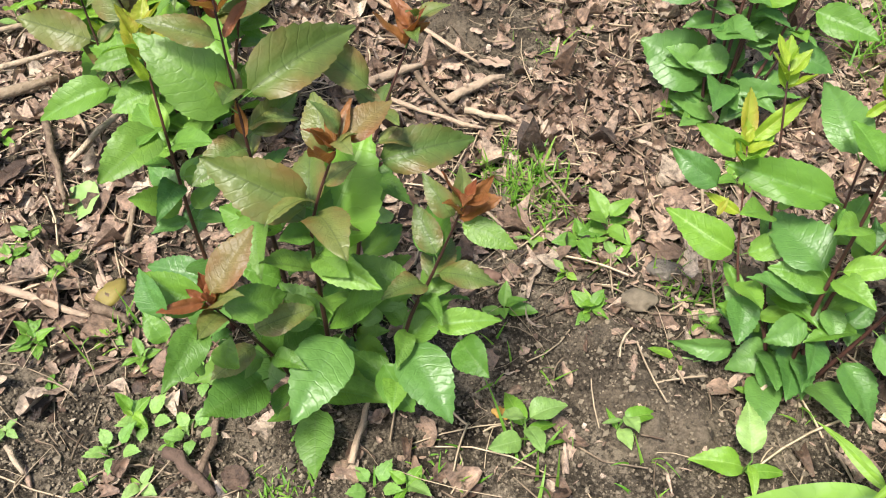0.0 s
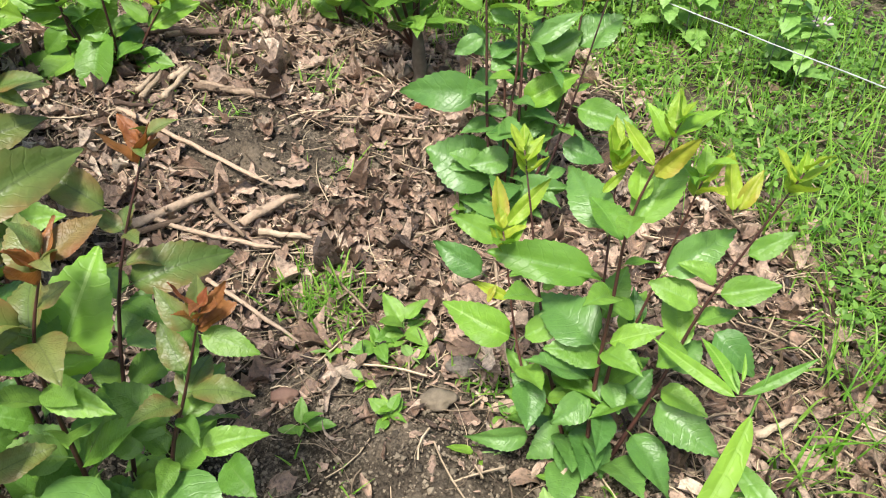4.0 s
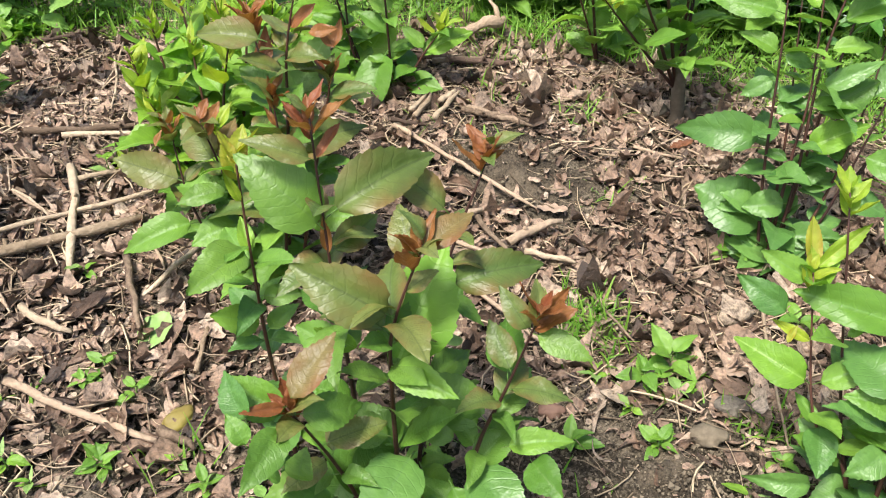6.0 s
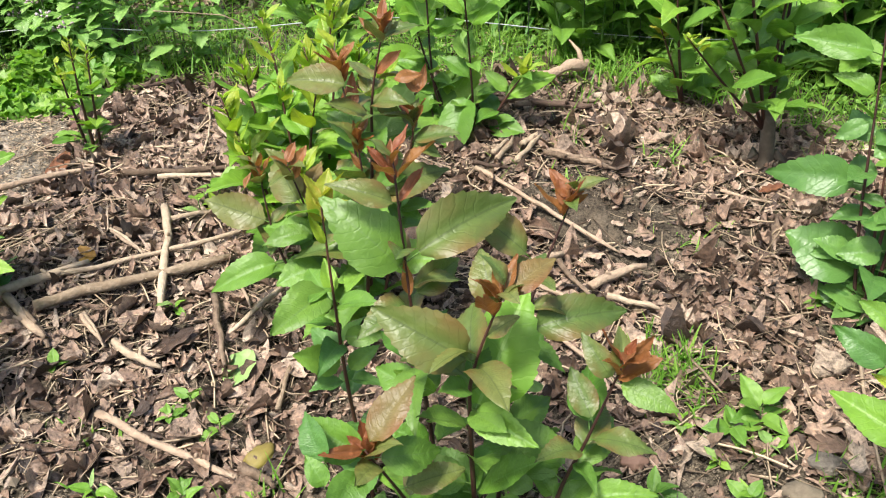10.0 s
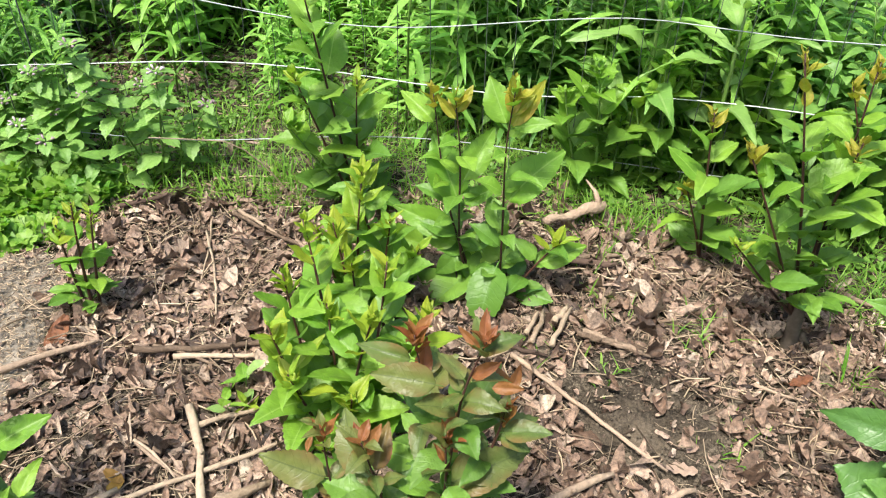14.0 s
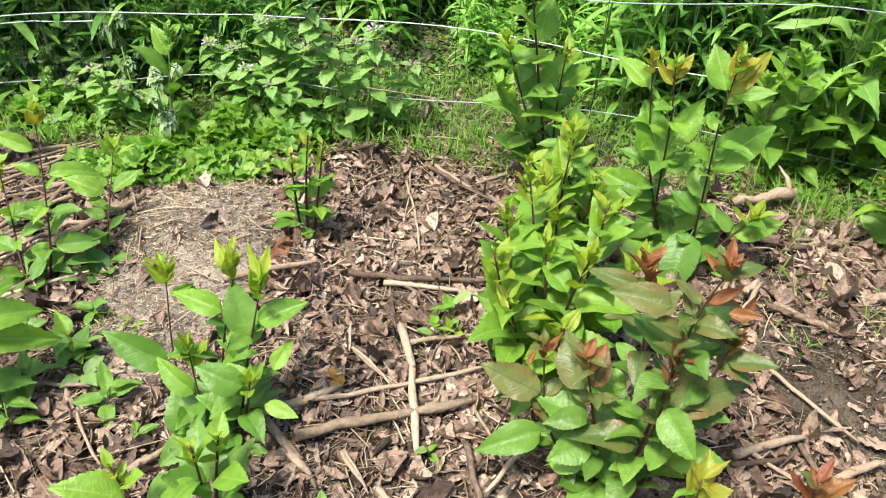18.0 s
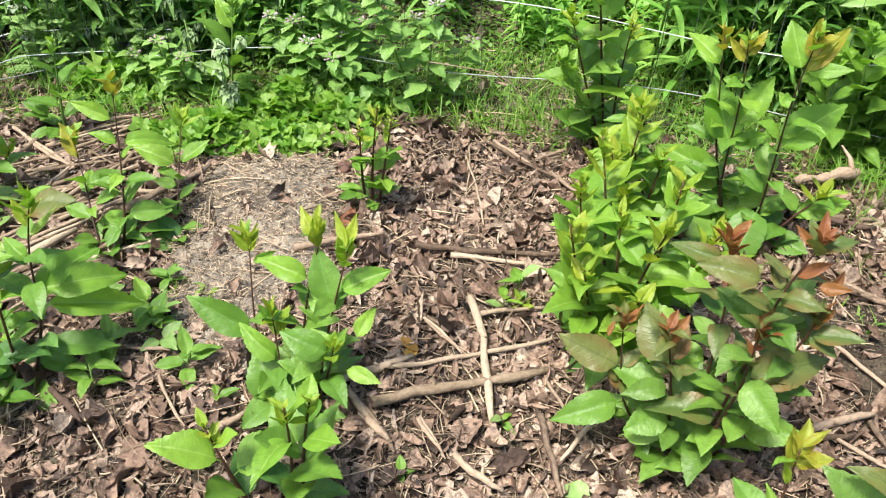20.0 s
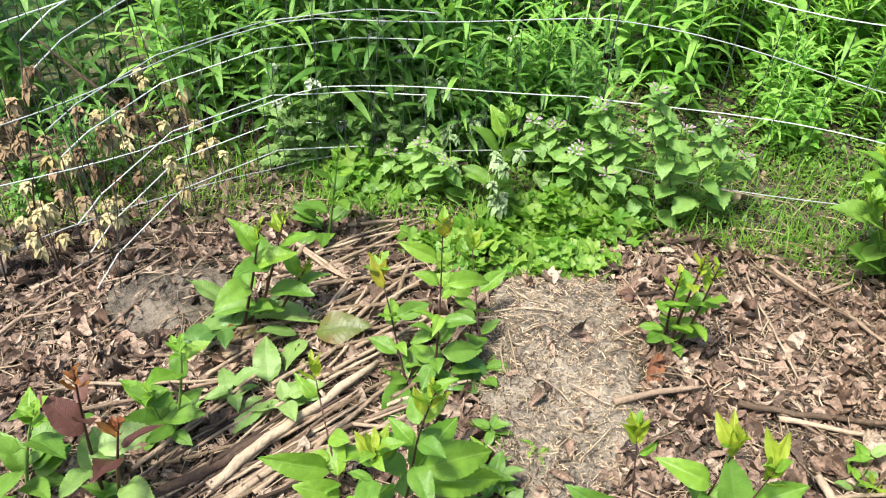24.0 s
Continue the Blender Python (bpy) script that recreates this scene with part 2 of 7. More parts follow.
def soil_material():
    m, t, p = shader("garden_soil")
    co = t.nodes.new("ShaderNodeTexCoord").outputs["Object"]
    fine = node(t, "TexNoise", Scale=230.0, Detail=8.0, Roughness=0.75)
    mid = node(t, "TexNoise", Scale=14.0, Detail=5.0)
    lump = node(t, "TexNoise", Scale=85.0, Detail=6.0, Roughness=0.7)
    wide = node(t, "TexNoise", Scale=1.6, Detail=3.0)
    for n in (fine, mid, lump, wide):
        t.links.new(co, n.inputs["Vector"])
    grains = math_node(t, "ADD", math_node(t, "MULTIPLY", fine.outputs[0], 0.5), math_node(t, "MULTIPLY", lump.outputs[0], 0.5))
    f = math_node(t, "ADD", math_node(t, "MULTIPLY", grains, 0.72), math_node(t, "MULTIPLY", mid.outputs[0], 0.28))
    soil = ramp(t, f, (0.4, (0.006, 0.0048, 0.0034)), (0.49, (0.045, 0.036, 0.025)), (0.57, (0.17, 0.138, 0.1)))
    moss = ramp(t, f, (0.3, (0.036, 0.0504, 0.0144)), (0.7, (0.0864, 0.13, 0.036)))
    col = blend(t, ramp(t, wide.outputs[0], (0.58, (0, 0, 0)), (0.75, (0.4, 0.4, 0.4))), soil, moss)
    away = t.nodes.new("ShaderNodeVectorMath")
    away.operation = "DISTANCE"
    t.links.new(co, away.inputs[0])
    away.inputs[1].default_value = (-0.7, 1.2, 0)
    field = ramp(t, f, (0.3, (0.036, 0.0648, 0.0144)), (0.7, (0.115, 0.194, 0.0432)))
    reach = math_node(t, "MULTIPLY_ADD", mid.outputs[0], 1.2, away.outputs[1])
    reach = math_node(t, "MULTIPLY", reach, 0.1)
    col = blend(t, ramp(t, reach, (0.3, (0, 0, 0)), (0.45, (1, 1, 1))), col, field)
    t.links.new(col, p.inputs["Base Color"])
    p.inputs["Roughness"].default_value = 0.95
    p.inputs["Specular IOR Level"].default_value = 0.15
    b = node(t, "Bump", Strength=1.0, Distance=0.011)
    t.links.new(f, b.inputs["Height"])
    t.links.new(b.outputs[0], p.inputs["Normal"])
    return m


def grid_sheet(name, xs, ys, lift):
    verts = [(x, y, lift(x, y)) for y in ys for x in xs]
    w = len(xs)
    faces = [(r * w + c, r * w + c + 1, (r + 1) * w + c + 1, (r + 1) * w + c) for r in range(len(ys) - 1) for c in range(w - 1)]
    me = bpy.data.meshes.new(name)
    me.from_pydata(verts, [], faces)
    me.shade_smooth()
    return new(name, me)


xs = [-900, -300, -90, -40, -18, -9, -6] + [-4.4 + 0.022 * i for i in range(291)] + [3, 5, 9, 18, 40, 90, 300, 900]
ys = [-900, -300, -90, -30, -10, -4, -2] + [-1.0 + 0.022 * i for i in range(228)] + [5, 7, 10, 18, 40, 90, 300, 900]
ground = grid_sheet("ground", xs, ys, rough)
ground.data.materials.append(soil_material())
tagged(ground, "dark crumbly garden soil of a planting bed", "ground", kind="structure")


# ---- mesh helpers ----
def part(name, bm, material, parent, label=""):
    me = bpy.data.meshes.new(name)
    bm.to_mesh(me)
    bm.free()
    if material:
        me.materials.append(material)
    me.shade_smooth()
    ob = new(name, me)
    ob.parent = parent
    if label:
        tagged(ob, label)
    return ob


def tube(bm, points, radii, sides=6):
    """A tapering tube along points."""
    rings = []
    for i, p in enumerate(points):
        a, b = Vector(points[max(i - 1, 0)]), Vector(points[min(i + 1, len(points) - 1)])
        q = (b - a).to_track_quat("Z", "Y")
        rings.append([bm.verts.new(Vector(p) + q @ Vector((math.cos(k * math.tau / sides) * radii[i], math.sin(k * math.tau / sides) * radii[i], 0))) for k in range(sides)])
    for a, b in zip(rings, rings[1:]):
        for k in range(sides):
            bm.faces.new((a[k], a[(k + 1) % sides], b[(k + 1) % sides], b[k]))
    bm.faces.new(rings[0][::-1])
    bm.faces.new(rings[-1])


def leaf_mesh(name, width, teeth, droop, fold, twist, wave, petiole, material, stalk, n=22):
    """A unit-long leaf along +x, its face up: round at the base, drawn to a point, toothed, folded at the midrib and quilted between the veins."""
    me = bpy.data.meshes.new(name)
    verts, faces, mats = [], [], []
    across = (-1, -0.62, -0.25, 0, 0.25, 0.62, 1)
    for i in range(n + 1):
        u = i / n
        half = width * 2.43 * (u + 0.004) ** 0.55 * (1.002 - u) ** (0.75 + 0.25 * u)
        for k in across:
            s = half * k
            x = u
            if abs(k) == 1:
                x += teeth * (1 if i % 2 else -0.4)
                s *= 1 + teeth * (1.6 if i % 2 else -0.5)
            quilt = 0.0045 * math.sin(44 * (u - 0.6 * abs(s))) * math.sin(math.pi * abs(k))
            z = 0.25 * droop * u - droop * u * u + fold * abs(s) * (1 - 0.45 * abs(k)) + wave * math.sin(9 * u + 2 * k + 20 * droop) * k * k + quilt
            a = twist * u
            verts.append((petiole + x * math.cos(droop * 0.5), s * math.cos(a), z + s * math.sin(a) + petiole * 0.3))
    m = len(across)
    for i in range(n):
        for k in range(m - 1):
            faces.append((i * m + k, (i + 1) * m + k, (i + 1) * m + k + 1, i * m + k + 1))
            mats.append(0)
    if petiole > 0:
        o = len(verts)
        for x, z in ((0, 0), (petiole * 0.5, petiole * 0.2), (petiole + 0.06, petiole * 0.3)):
            for c in range(3):
                verts.append((x, 0.011 * math.cos(c * 2.1), z + 0.011 * math.sin(c * 2.1) - 0.006))
        for r in range(2):
            for c in range(3):
                faces.append((o + r * 3 + c, o + r * 3 + (c + 1) % 3, o + r * 3 + 3 + (c + 1) % 3, o + r * 3 + 3 + c))
                mats.append(1)
    me.from_pydata(verts, [], faces)
    me.materials.append(LEAF[material])
    me.materials.append(stalk)
    me.polygons.foreach_set("material_index", mats)
    me.shade_smooth()
    return me


rng = random.Random(7)
LEAVES = {}
for colour in LEAF:
    young = colour in ("lime", "red", "amber")
    LEAVES[colour] = [leaf_mesh("leaf_" + colour, rng.uniform(0.19, 0.27) if young else rng.uniform(0.26, 0.34), 0.022,
                                rng.uniform(-0.25, 0.3) if young else rng.uniform(0.05, 0.7), rng.uniform(0.5, 1.0) if young else rng.uniform(0.15, 0.7),
                                rng.uniform(-0.5, 0.5), rng.uniform(0.015, 0.05), 0.1 if young else 0.15, colour, STEM_GREEN) for _ in range(10)]


def put_leaf(parent, colour, place, way, length, roll, name="leaf"):
    """One leaf at place, growing along way, its face turned by roll from upward."""
    q = Vector(way).to_track_quat("X", "Z")
    ob = new(name, rng.choice(LEAVES[colour]))
    ob.parent = parent
    ob.matrix_local = Matrix.Translation(place) @ q.to_matrix().to_4x4() @ Matrix.Rotation(roll, 4, "X") @ Matrix.Diagonal((length, length, length, 1))
    return ob


def leaf_at(parent, base, tip, colour, wide=1.0, face=(0.25, -0.85, 0.8)):
    """A leaf of a sapling from the base of its stalk to its tip, turned to the light."""
    base, tip = Vector(base), Vector(tip)
    x = (tip - base).normalized()
    z = Vector(face) + Vector((rng.uniform(-0.5, 0.5), rng.uniform(-0.45, 0.45), rng.uniform(0.0, 0.5)))
    z = (z - x * z.dot(x)).normalized()
    y = z.cross(x)
    size = (tip - base).length / 1.07
    ob = new("leaf", rng.choice(LEAVES[colour]))
    ob.parent = parent
    m = Matrix((x, y, z)).transposed().to_4x4()
    ob.matrix_local = Matrix.Translation(base) @ m @ Matrix.Diagonal((size, size * wide * 1.02, size, 1))
    return ob


STYLES = {  # colours from the foot of a shoot to its tip, and the stem
    "r": (("green", "olive", "bronze", "bronze", "red"), STEM_RED),
    "g": (("green", "green", "green", "fresh", "fresh"), STEM_GREEN),
    "o": (("green", "green", "fresh", "fresh", "amber"), STEM_RED),
    "k": (("deep", "deep", "green", "fresh", "amber"), STEM_RED),
    "p": (("green", "dull", "purple", "purple", "red"), STEM_RED),
    "l": (("green", "fresh", "fresh", "lime", "lime"), STEM_RED),
    "y": (("deep", "green", "green", "fresh", "lime"), STEM_RED),
    "d": (("dull", "dull", "green", "fresh", "fresh"), STEM_RED),
}


def shoot(parent, foot, top, style, leaf=0.085, gap=0.032, start=0.12, thick=0.0045, bow=0.03):
    """One upright shoot: a tapering stem with spiralling leaves and a tuft of young ones."""
    foot, top = Vector(foot), Vector(top)
    along = top - foot
    colours, stem = STYLES[style]
    side = Vector((rng.uniform(-1, 1), rng.uniform(-1, 1), 0)) * bow
    n = 9
    path = [foot + along * (i / n) + side * math.sin(math.pi * i / n) * along.length for i in range(n + 1)]
    bm = bmesh.new()
    tube(bm, path, [thick * (1 - 0.65 * i / n) for i in range(n + 1)], 6)
    part("stem", bm, stem, parent)
    count = max(5, int(along.length / gap)) if gap else 0
    turn = rng.uniform(0, 6.28)
    for i in range(count):
        f = start + (1 - start) * i / (count - 1) * 0.97
        p = path[0].lerp(path[-1], f) + side * math.sin(math.pi * f) * along.length
        turn += 2.4 + rng.uniform(-0.35, 0.35)
        rise = 0.4 + 0.5 * f + rng.uniform(-0.4, 0.35)
        size = leaf * (0.75 + 0.5 * math.sin(math.pi * min(1, f * 1.15))) * rng.uniform(0.8, 1.15)
        size *= 1.0 if f < 0.75 else 1 - (f - 0.75) * 1.9
        c = colours[min(4, int(f * 4.6 + rng.uniform(-0.3, 0.3)))] if f < 0.86 else colours[4]
        put_leaf(parent, c, p, (math.cos(turn) * math.cos(rise), math.sin(turn) * math.cos(rise), math.sin(rise)), size, rng.uniform(-0.35, 0.35))
    for i in range(8):
        turn += 2.3
        rise = rng.uniform(0.5, 1.3)
        put_leaf(parent, colours[4], path[-1] - along.normalized() * 0.007 * i, (math.cos(turn) * math.cos(rise), math.sin(turn) * math.cos(rise), math.sin(rise)), leaf * (0.15 + 0.055 * i) * rng.uniform(0.7, 1.15), rng.uniform(-0.5, 0.5))


def plant(name, label, x, y, shoots, leaf=0.085, gap=0.032, skirt=6, group="saplings in the bed", category="sapling", rise=0.0, start=0.12):
    """A sapling: an Empty at its foot, and its shoots (foot offset, top offset, style)."""
    root = new(name)
    root.location = (x, y, height(x, y))
    tagged(root, label, category, group)
    for fx, fy, tx, ty, tz, style in shoots:
        shoot(root, (fx, fy, rise - 0.02), (tx, ty, tz), style, leaf, gap, start)
    for _ in range(skirt):
        a, e = rng.uniform(0, 6.28), rng.uniform(0.0, 0.5) + 1.5 * rise
        put_leaf(root, STYLES[shoots[0][5]][0][0], (0.02 * math.cos(a), 0.02 * math.sin(a), rise + rng.uniform(0.01, 0.06)), (math.cos(a) * math.cos(e), math.sin(a) * math.cos(e), math.sin(e)), leaf * rng.uniform(0.7, 1.05), rng.uniform(-0.3, 0.3))
    return root


def grown(name, label, x, y):
    """The Empty at the foot of a sapling whose stems and leaves follow one by one."""
    root = new(name)
    root.location = (x, y, height(x, y))
    return tagged(root, label, "sapling", "saplings in the bed")


def stem(parent, style, bends, thick=0.0036, fill=0.024, tuft=7):
    """A dark stem through its bends, with small inner leaves and a tuft of young ones at the tip."""
    colours, bark = STYLES[style]
    bends = [Vector(b) for b in bends]
    bends[0].z -= 0.02
    ends = [bends[0] * 2 - bends[1]] + bends + [bends[-1] * 2 - bends[-2]]
    path = []
    for p, q, r, s in zip(ends, ends[1:], ends[2:], ends[3:]):
        for k in range(5):
            u = k / 5
            path.append(0.5 * (2 * q + (r - p) * u + (2 * p - 5 * q + 4 * r - s) * u * u + (3 * q - p - 3 * r + s) * u ** 3))
    path.append(bends[-1])
    n = len(path) - 1
    bm = bmesh.new()
    tube(bm, path, [thick * (1 - 0.7 * i / n) for i in range(n + 1)], 7)
    part("stem", bm, bark, parent)
    tall = sum((b - a).length for a, b in zip(path, path[1:]))
    turn = rng.uniform(0, 6.28)
    for i in range(int(tall * 0.75 / fill)):
        f = 0.12 + 0.75 * i * fill / (tall * 0.75)
        turn += 2.4 + rng.uniform(-0.4, 0.4)
        e = rng.uniform(0.1, 0.8)
        put_leaf(parent, colours[min(3, int(f * 3.5))], path[int(f * n)], (math.cos(turn) * math.cos(e), math.sin(turn) * math.cos(e), math.sin(e)), rng.uniform(0.05, 0.1) * (1.1 - 0.5 * f), rng.uniform(-0.4, 0.4))
    way = (path[-1] - path[-3]).normalized()
    for i in range(tuft):
        turn += 2.4
        e = rng.uniform(0.35, 1.2)
        put_leaf(parent, colours[4] if rng.random() < 0.65 else colours[3], path[-1] - way * 0.006 * i, Vector((math.cos(turn) * math.cos(e), math.sin(turn) * math.cos(e), math.sin(e))) + way * 0.25, rng.uniform(0.02, 0.04) + 0.004 * i, rng.uniform(-0.4, 0.4))


# ---- saplings ----
thing = grown("red_sapling", "sapling with dark red stems, green lower leaves and copper red tips", 0.115, 0.765)
stem(thing, "r", ((-0.060, 0.020, 0.000), (-0.091, 0.036, 0.224), (-0.106, 0.044, 0.331), (-0.119, 0.053, 0.433), (-0.135, 0.067, 0.573)))
stem(thing, "r", ((0.000, 0.000, 0.000), (-0.000, -0.006, 0.300), (0.005, -0.003, 0.392), (0.031, 0.018, 0.495)))
stem(thing, "r", ((0.060, 0.020, 0.000), (0.082, 0.044, 0.185), (0.107, 0.062, 0.287), (0.135, 0.083, 0.408)))
stem(thing, "r", ((-0.020, 0.060, 0.000), (-0.031, 0.148, 0.292), (-0.003, 0.228, 0.483)))
stem(thing, "k", ((-0.200, 0.030, 0.000), (-0.222, 0.035, 0.191), (-0.234, 0.046, 0.339), (-0.245, 0.060, 0.488)))
stem(thing, "r", ((-0.010, -0.020, 0.000), (-0.034, -0.067, 0.193), (-0.055, -0.115, 0.343)))
leaf_at(thing, (0.019, 0.005, 0.187), (0.033, -0.114, 0.200), "deep", 1.20)
leaf_at(thing, (-0.075, 0.028, 0.112), (-0.061, -0.074, 0.121), "olive", 1.10)
leaf_at(thing, (-0.022, 0.078, 0.058), (0.067, 0.025, 0.054), "green", 1.25)
leaf_at(thing, (0.080, 0.042, 0.167), (0.172, -0.024, 0.170), "deep", 1.20)
leaf_at(thing, (0.113, 0.047, 0.206), (0.180, 0.075, 0.236), "green", 0.80)
leaf_at(thing, (0.146, 0.055, 0.198), (0.198, 0.019, 0.209), "olive", 1.10)
leaf_at(thing, (-0.029, -0.086, 0.175), (-0.044, -0.168, 0.215), "olive", 1.10)
leaf_at(thing, (-0.015, -0.029, 0.039), (0.035, -0.114, 0.044), "olive", 1.10)
leaf_at(thing, (-0.050, -0.130, 0.331), (-0.030, -0.202, 0.341), "olive", 1.00)
leaf_at(thing, (-0.055, -0.115, 0.343), (-0.075, -0.159, 0.366), "red", 0.70)
leaf_at(thing, (-0.055, -0.115, 0.343), (-0.040, -0.048, 0.393), "amberbronze", 0.90)
leaf_at(thing, (-0.053, -0.110, 0.328), (-0.114, -0.134, 0.366), "green", 1.00)
leaf_at(thing, (-0.053, -0.110, 0.328), (0.001, -0.057, 0.317), "olive", 0.85)
leaf_at(thing, (0.001, -0.005, 0.318), (0.009, 0.094, 0.427), "fresh", 1.15)
leaf_at(thing, (0.002, -0.005, 0.337), (0.081, -0.027, 0.355), "green", 0.80)
leaf_at(thing, (0.008, -0.001, 0.402), (-0.067, -0.052, 0.472), "bronze", 0.90)
leaf_at(thing, (0.028, 0.016, 0.485), (0.055, 0.069, 0.511), "amberbronze", 0.90)
leaf_at(thing, (0.028, 0.016, 0.485), (0.014, 0.002, 0.516), "red", 0.80)
leaf_at(thing, (0.028, 0.016, 0.485), (0.051, 0.023, 0.504), "red", 0.80)
leaf_at(thing, (0.028, 0.016, 0.485), (0.013, 0.033, 0.511), "red", 0.80)
leaf_at(thing, (0.126, 0.077, 0.372), (0.092, 0.075, 0.417), "bronze", 0.80)
leaf_at(thing, (0.126, 0.077, 0.372), (0.149, 0.115, 0.420), "red", 0.80)
leaf_at(thing, (0.126, 0.077, 0.372), (0.192, 0.077, 0.370), "olive", 0.90)
leaf_at(thing, (0.109, 0.064, 0.299), (0.070, 0.131, 0.328), "green", 1.00)
leaf_at(thing, (0.094, 0.053, 0.236), (0.107, 0.134, 0.259), "olive", 1.00)
leaf_at(thing, (0.089, 0.050, 0.216), (0.008, 0.064, 0.252), "olive", 1.10)
leaf_at(thing, (-0.029, 0.156, 0.311), (0.067, 0.229, 0.347), "bronze", 0.75)
leaf_at(thing, (-0.030, 0.180, 0.405), (-0.101, 0.156, 0.476), "bronze", 0.70)
leaf_at(thing, (-0.120, 0.054, 0.447), (-0.046, 0.160, 0.511), "bronze", 0.80)
leaf_at(thing, (-0.006, 0.220, 0.464), (0.010, 0.232, 0.482), "red", 0.90)
leaf_at(thing, (-0.006, 0.220, 0.464), (-0.026, 0.230, 0.494), "red", 0.90)
leaf_at(thing, (-0.128, 0.061, 0.517), (-0.169, 0.014, 0.558), "bronze", 0.65)
leaf_at(thing, (-0.119, 0.053, 0.433), (-0.175, 0.012, 0.528), "olive", 0.95)
leaf_at(thing, (-0.115, 0.050, 0.402), (-0.087, 0.115, 0.431), "bronze", 0.90)
leaf_at(thing, (-0.115, 0.050, 0.402), (-0.124, 0.059, 0.449), "red", 0.70)
leaf_at(thing, (-0.128, 0.061, 0.517), (-0.120, 0.099, 0.545), "red", 0.70)
leaf_at(thing, (-0.241, 0.054, 0.428), (-0.254, 0.046, 0.473), "lime", 0.70)
leaf_at(thing, (-0.237, 0.049, 0.369), (-0.238, -0.050, 0.370), "olive", 1.00)
leaf_at(thing, (-0.234, 0.046, 0.339), (-0.211, 0.087, 0.345), "green", 0.90)
leaf_at(thing, (-0.231, 0.043, 0.295), (-0.183, 0.071, 0.300), "olive", 0.80)
leaf_at(thing, (-0.227, 0.040, 0.250), (-0.257, -0.011, 0.293), "green", 0.90)
leaf_at(thing, (-0.226, 0.039, 0.236), (-0.213, 0.089, 0.256), "green", 1.00)
leaf_at(thing, (-0.235, 0.048, 0.354), (-0.260, 0.065, 0.392), "fresh", 0.80)
leaf_at(thing, (-0.068, -0.155, 0.349), (-0.108, -0.142, 0.387), "deep", 1.20)
leaf_at(thing, (-0.059, -0.171, 0.337), (-0.080, -0.167, 0.367), "green", 1.20)
leaf_at(thing, (-0.049, -0.159, 0.273), (-0.048, -0.155, 0.311), "olive", 1.40)
leaf_at(thing, (-0.040, -0.130, 0.247), (-0.038, -0.124, 0.285), "olive", 1.40)
leaf_at(thing, (-0.000, -0.005, 0.240), (0.006, 0.044, 0.239), "green", 1.00)
leaf_at(thing, (0.063, 0.033, 0.200), (0.010, 0.027, 0.223), "olive", 1.00)
leaf_at(thing, (-0.029, 0.131, 0.234), (-0.036, 0.196, 0.203), "dull", 1.10)
leaf_at(thing, (-0.082, 0.050, 0.267), (-0.122, 0.021, 0.306), "fresh", 0.80)
leaf_at(thing, (-0.097, 0.039, 0.266), (-0.166, 0.037, 0.276), "green", 1.00)
leaf_at(thing, (-0.000, -0.004, 0.210), (-0.068, -0.036, 0.235), "olive", 1.10)
leaf_at(thing, (-0.027, 0.113, 0.175), (-0.010, 0.189, 0.178), "olive", 1.00)
leaf_at(thing, (-0.000, -0.004, 0.180), (-0.039, 0.056, 0.183), "green", 1.10)
leaf_at(thing, (-0.200, 0.030, 0.000), (-0.207, -0.014, 0.015), "deep", 1.20)
leaf_at(thing, (0.058, 0.020, 0.141), (0.113, -0.002, 0.085), "green", 1.10)
leaf_at(thing, (-0.066, 0.023, 0.045), (0.004, 0.039, 0.078), "deep", 1.20)
thing = grown("red_sapling", "sapling with bronze leaves and copper red tips", -0.305, 1.060)
stem(thing, "r", ((0.000, 0.000, 0.000), (0.027, 0.024, 0.310), (0.036, 0.033, 0.432), (0.060, 0.045, 0.539)))
stem(thing, "r", ((-0.020, 0.010, 0.000), (-0.045, 0.069, 0.287), (-0.080, 0.090, 0.439)))
stem(thing, "r", ((0.020, 0.000, 0.000), (0.055, 0.030, 0.204), (0.085, 0.053, 0.355), (0.090, 0.060, 0.409)))
stem(thing, "r", ((-0.030, -0.020, 0.000), (-0.063, -0.030, 0.191), (-0.090, -0.040, 0.319)))
stem(thing, "r", ((-0.050, 0.000, 0.000), (-0.131, -0.047, 0.120), (-0.175, -0.030, 0.289)))
stem(thing, "r", ((0.000, -0.010, 0.000), (0.034, -0.007, 0.235), (0.035, -0.010, 0.389)))
leaf_at(thing, (0.012, 0.022, 0.445), (-0.072, -0.024, 0.466), "bronze", 0.80)
leaf_at(thing, (-0.070, 0.084, 0.394), (-0.146, 0.042, 0.421), "bronze", 0.70)
leaf_at(thing, (0.029, 0.026, 0.335), (0.054, 0.101, 0.432), "dull", 0.95)
leaf_at(thing, (0.043, 0.037, 0.464), (0.080, 0.055, 0.502), "red", 0.90)
leaf_at(thing, (0.074, 0.035, 0.467), (0.117, 0.053, 0.473), "red", 0.90)
leaf_at(thing, (0.086, 0.053, 0.361), (0.154, 0.070, 0.389), "bronze", 0.80)
leaf_at(thing, (0.034, -0.007, 0.266), (0.122, 0.054, 0.338), "bronze", 0.85)
leaf_at(thing, (-0.074, -0.034, 0.242), (-0.149, -0.021, 0.314), "bronze", 1.00)
leaf_at(thing, (-0.074, -0.034, 0.242), (-0.085, 0.025, 0.296), "amberbronze", 0.80)
leaf_at(thing, (-0.148, -0.040, 0.188), (-0.247, -0.088, 0.230), "bronze", 1.00)
leaf_at(thing, (-0.135, -0.045, 0.137), (-0.179, -0.042, 0.185), "amberbronze", 0.90)
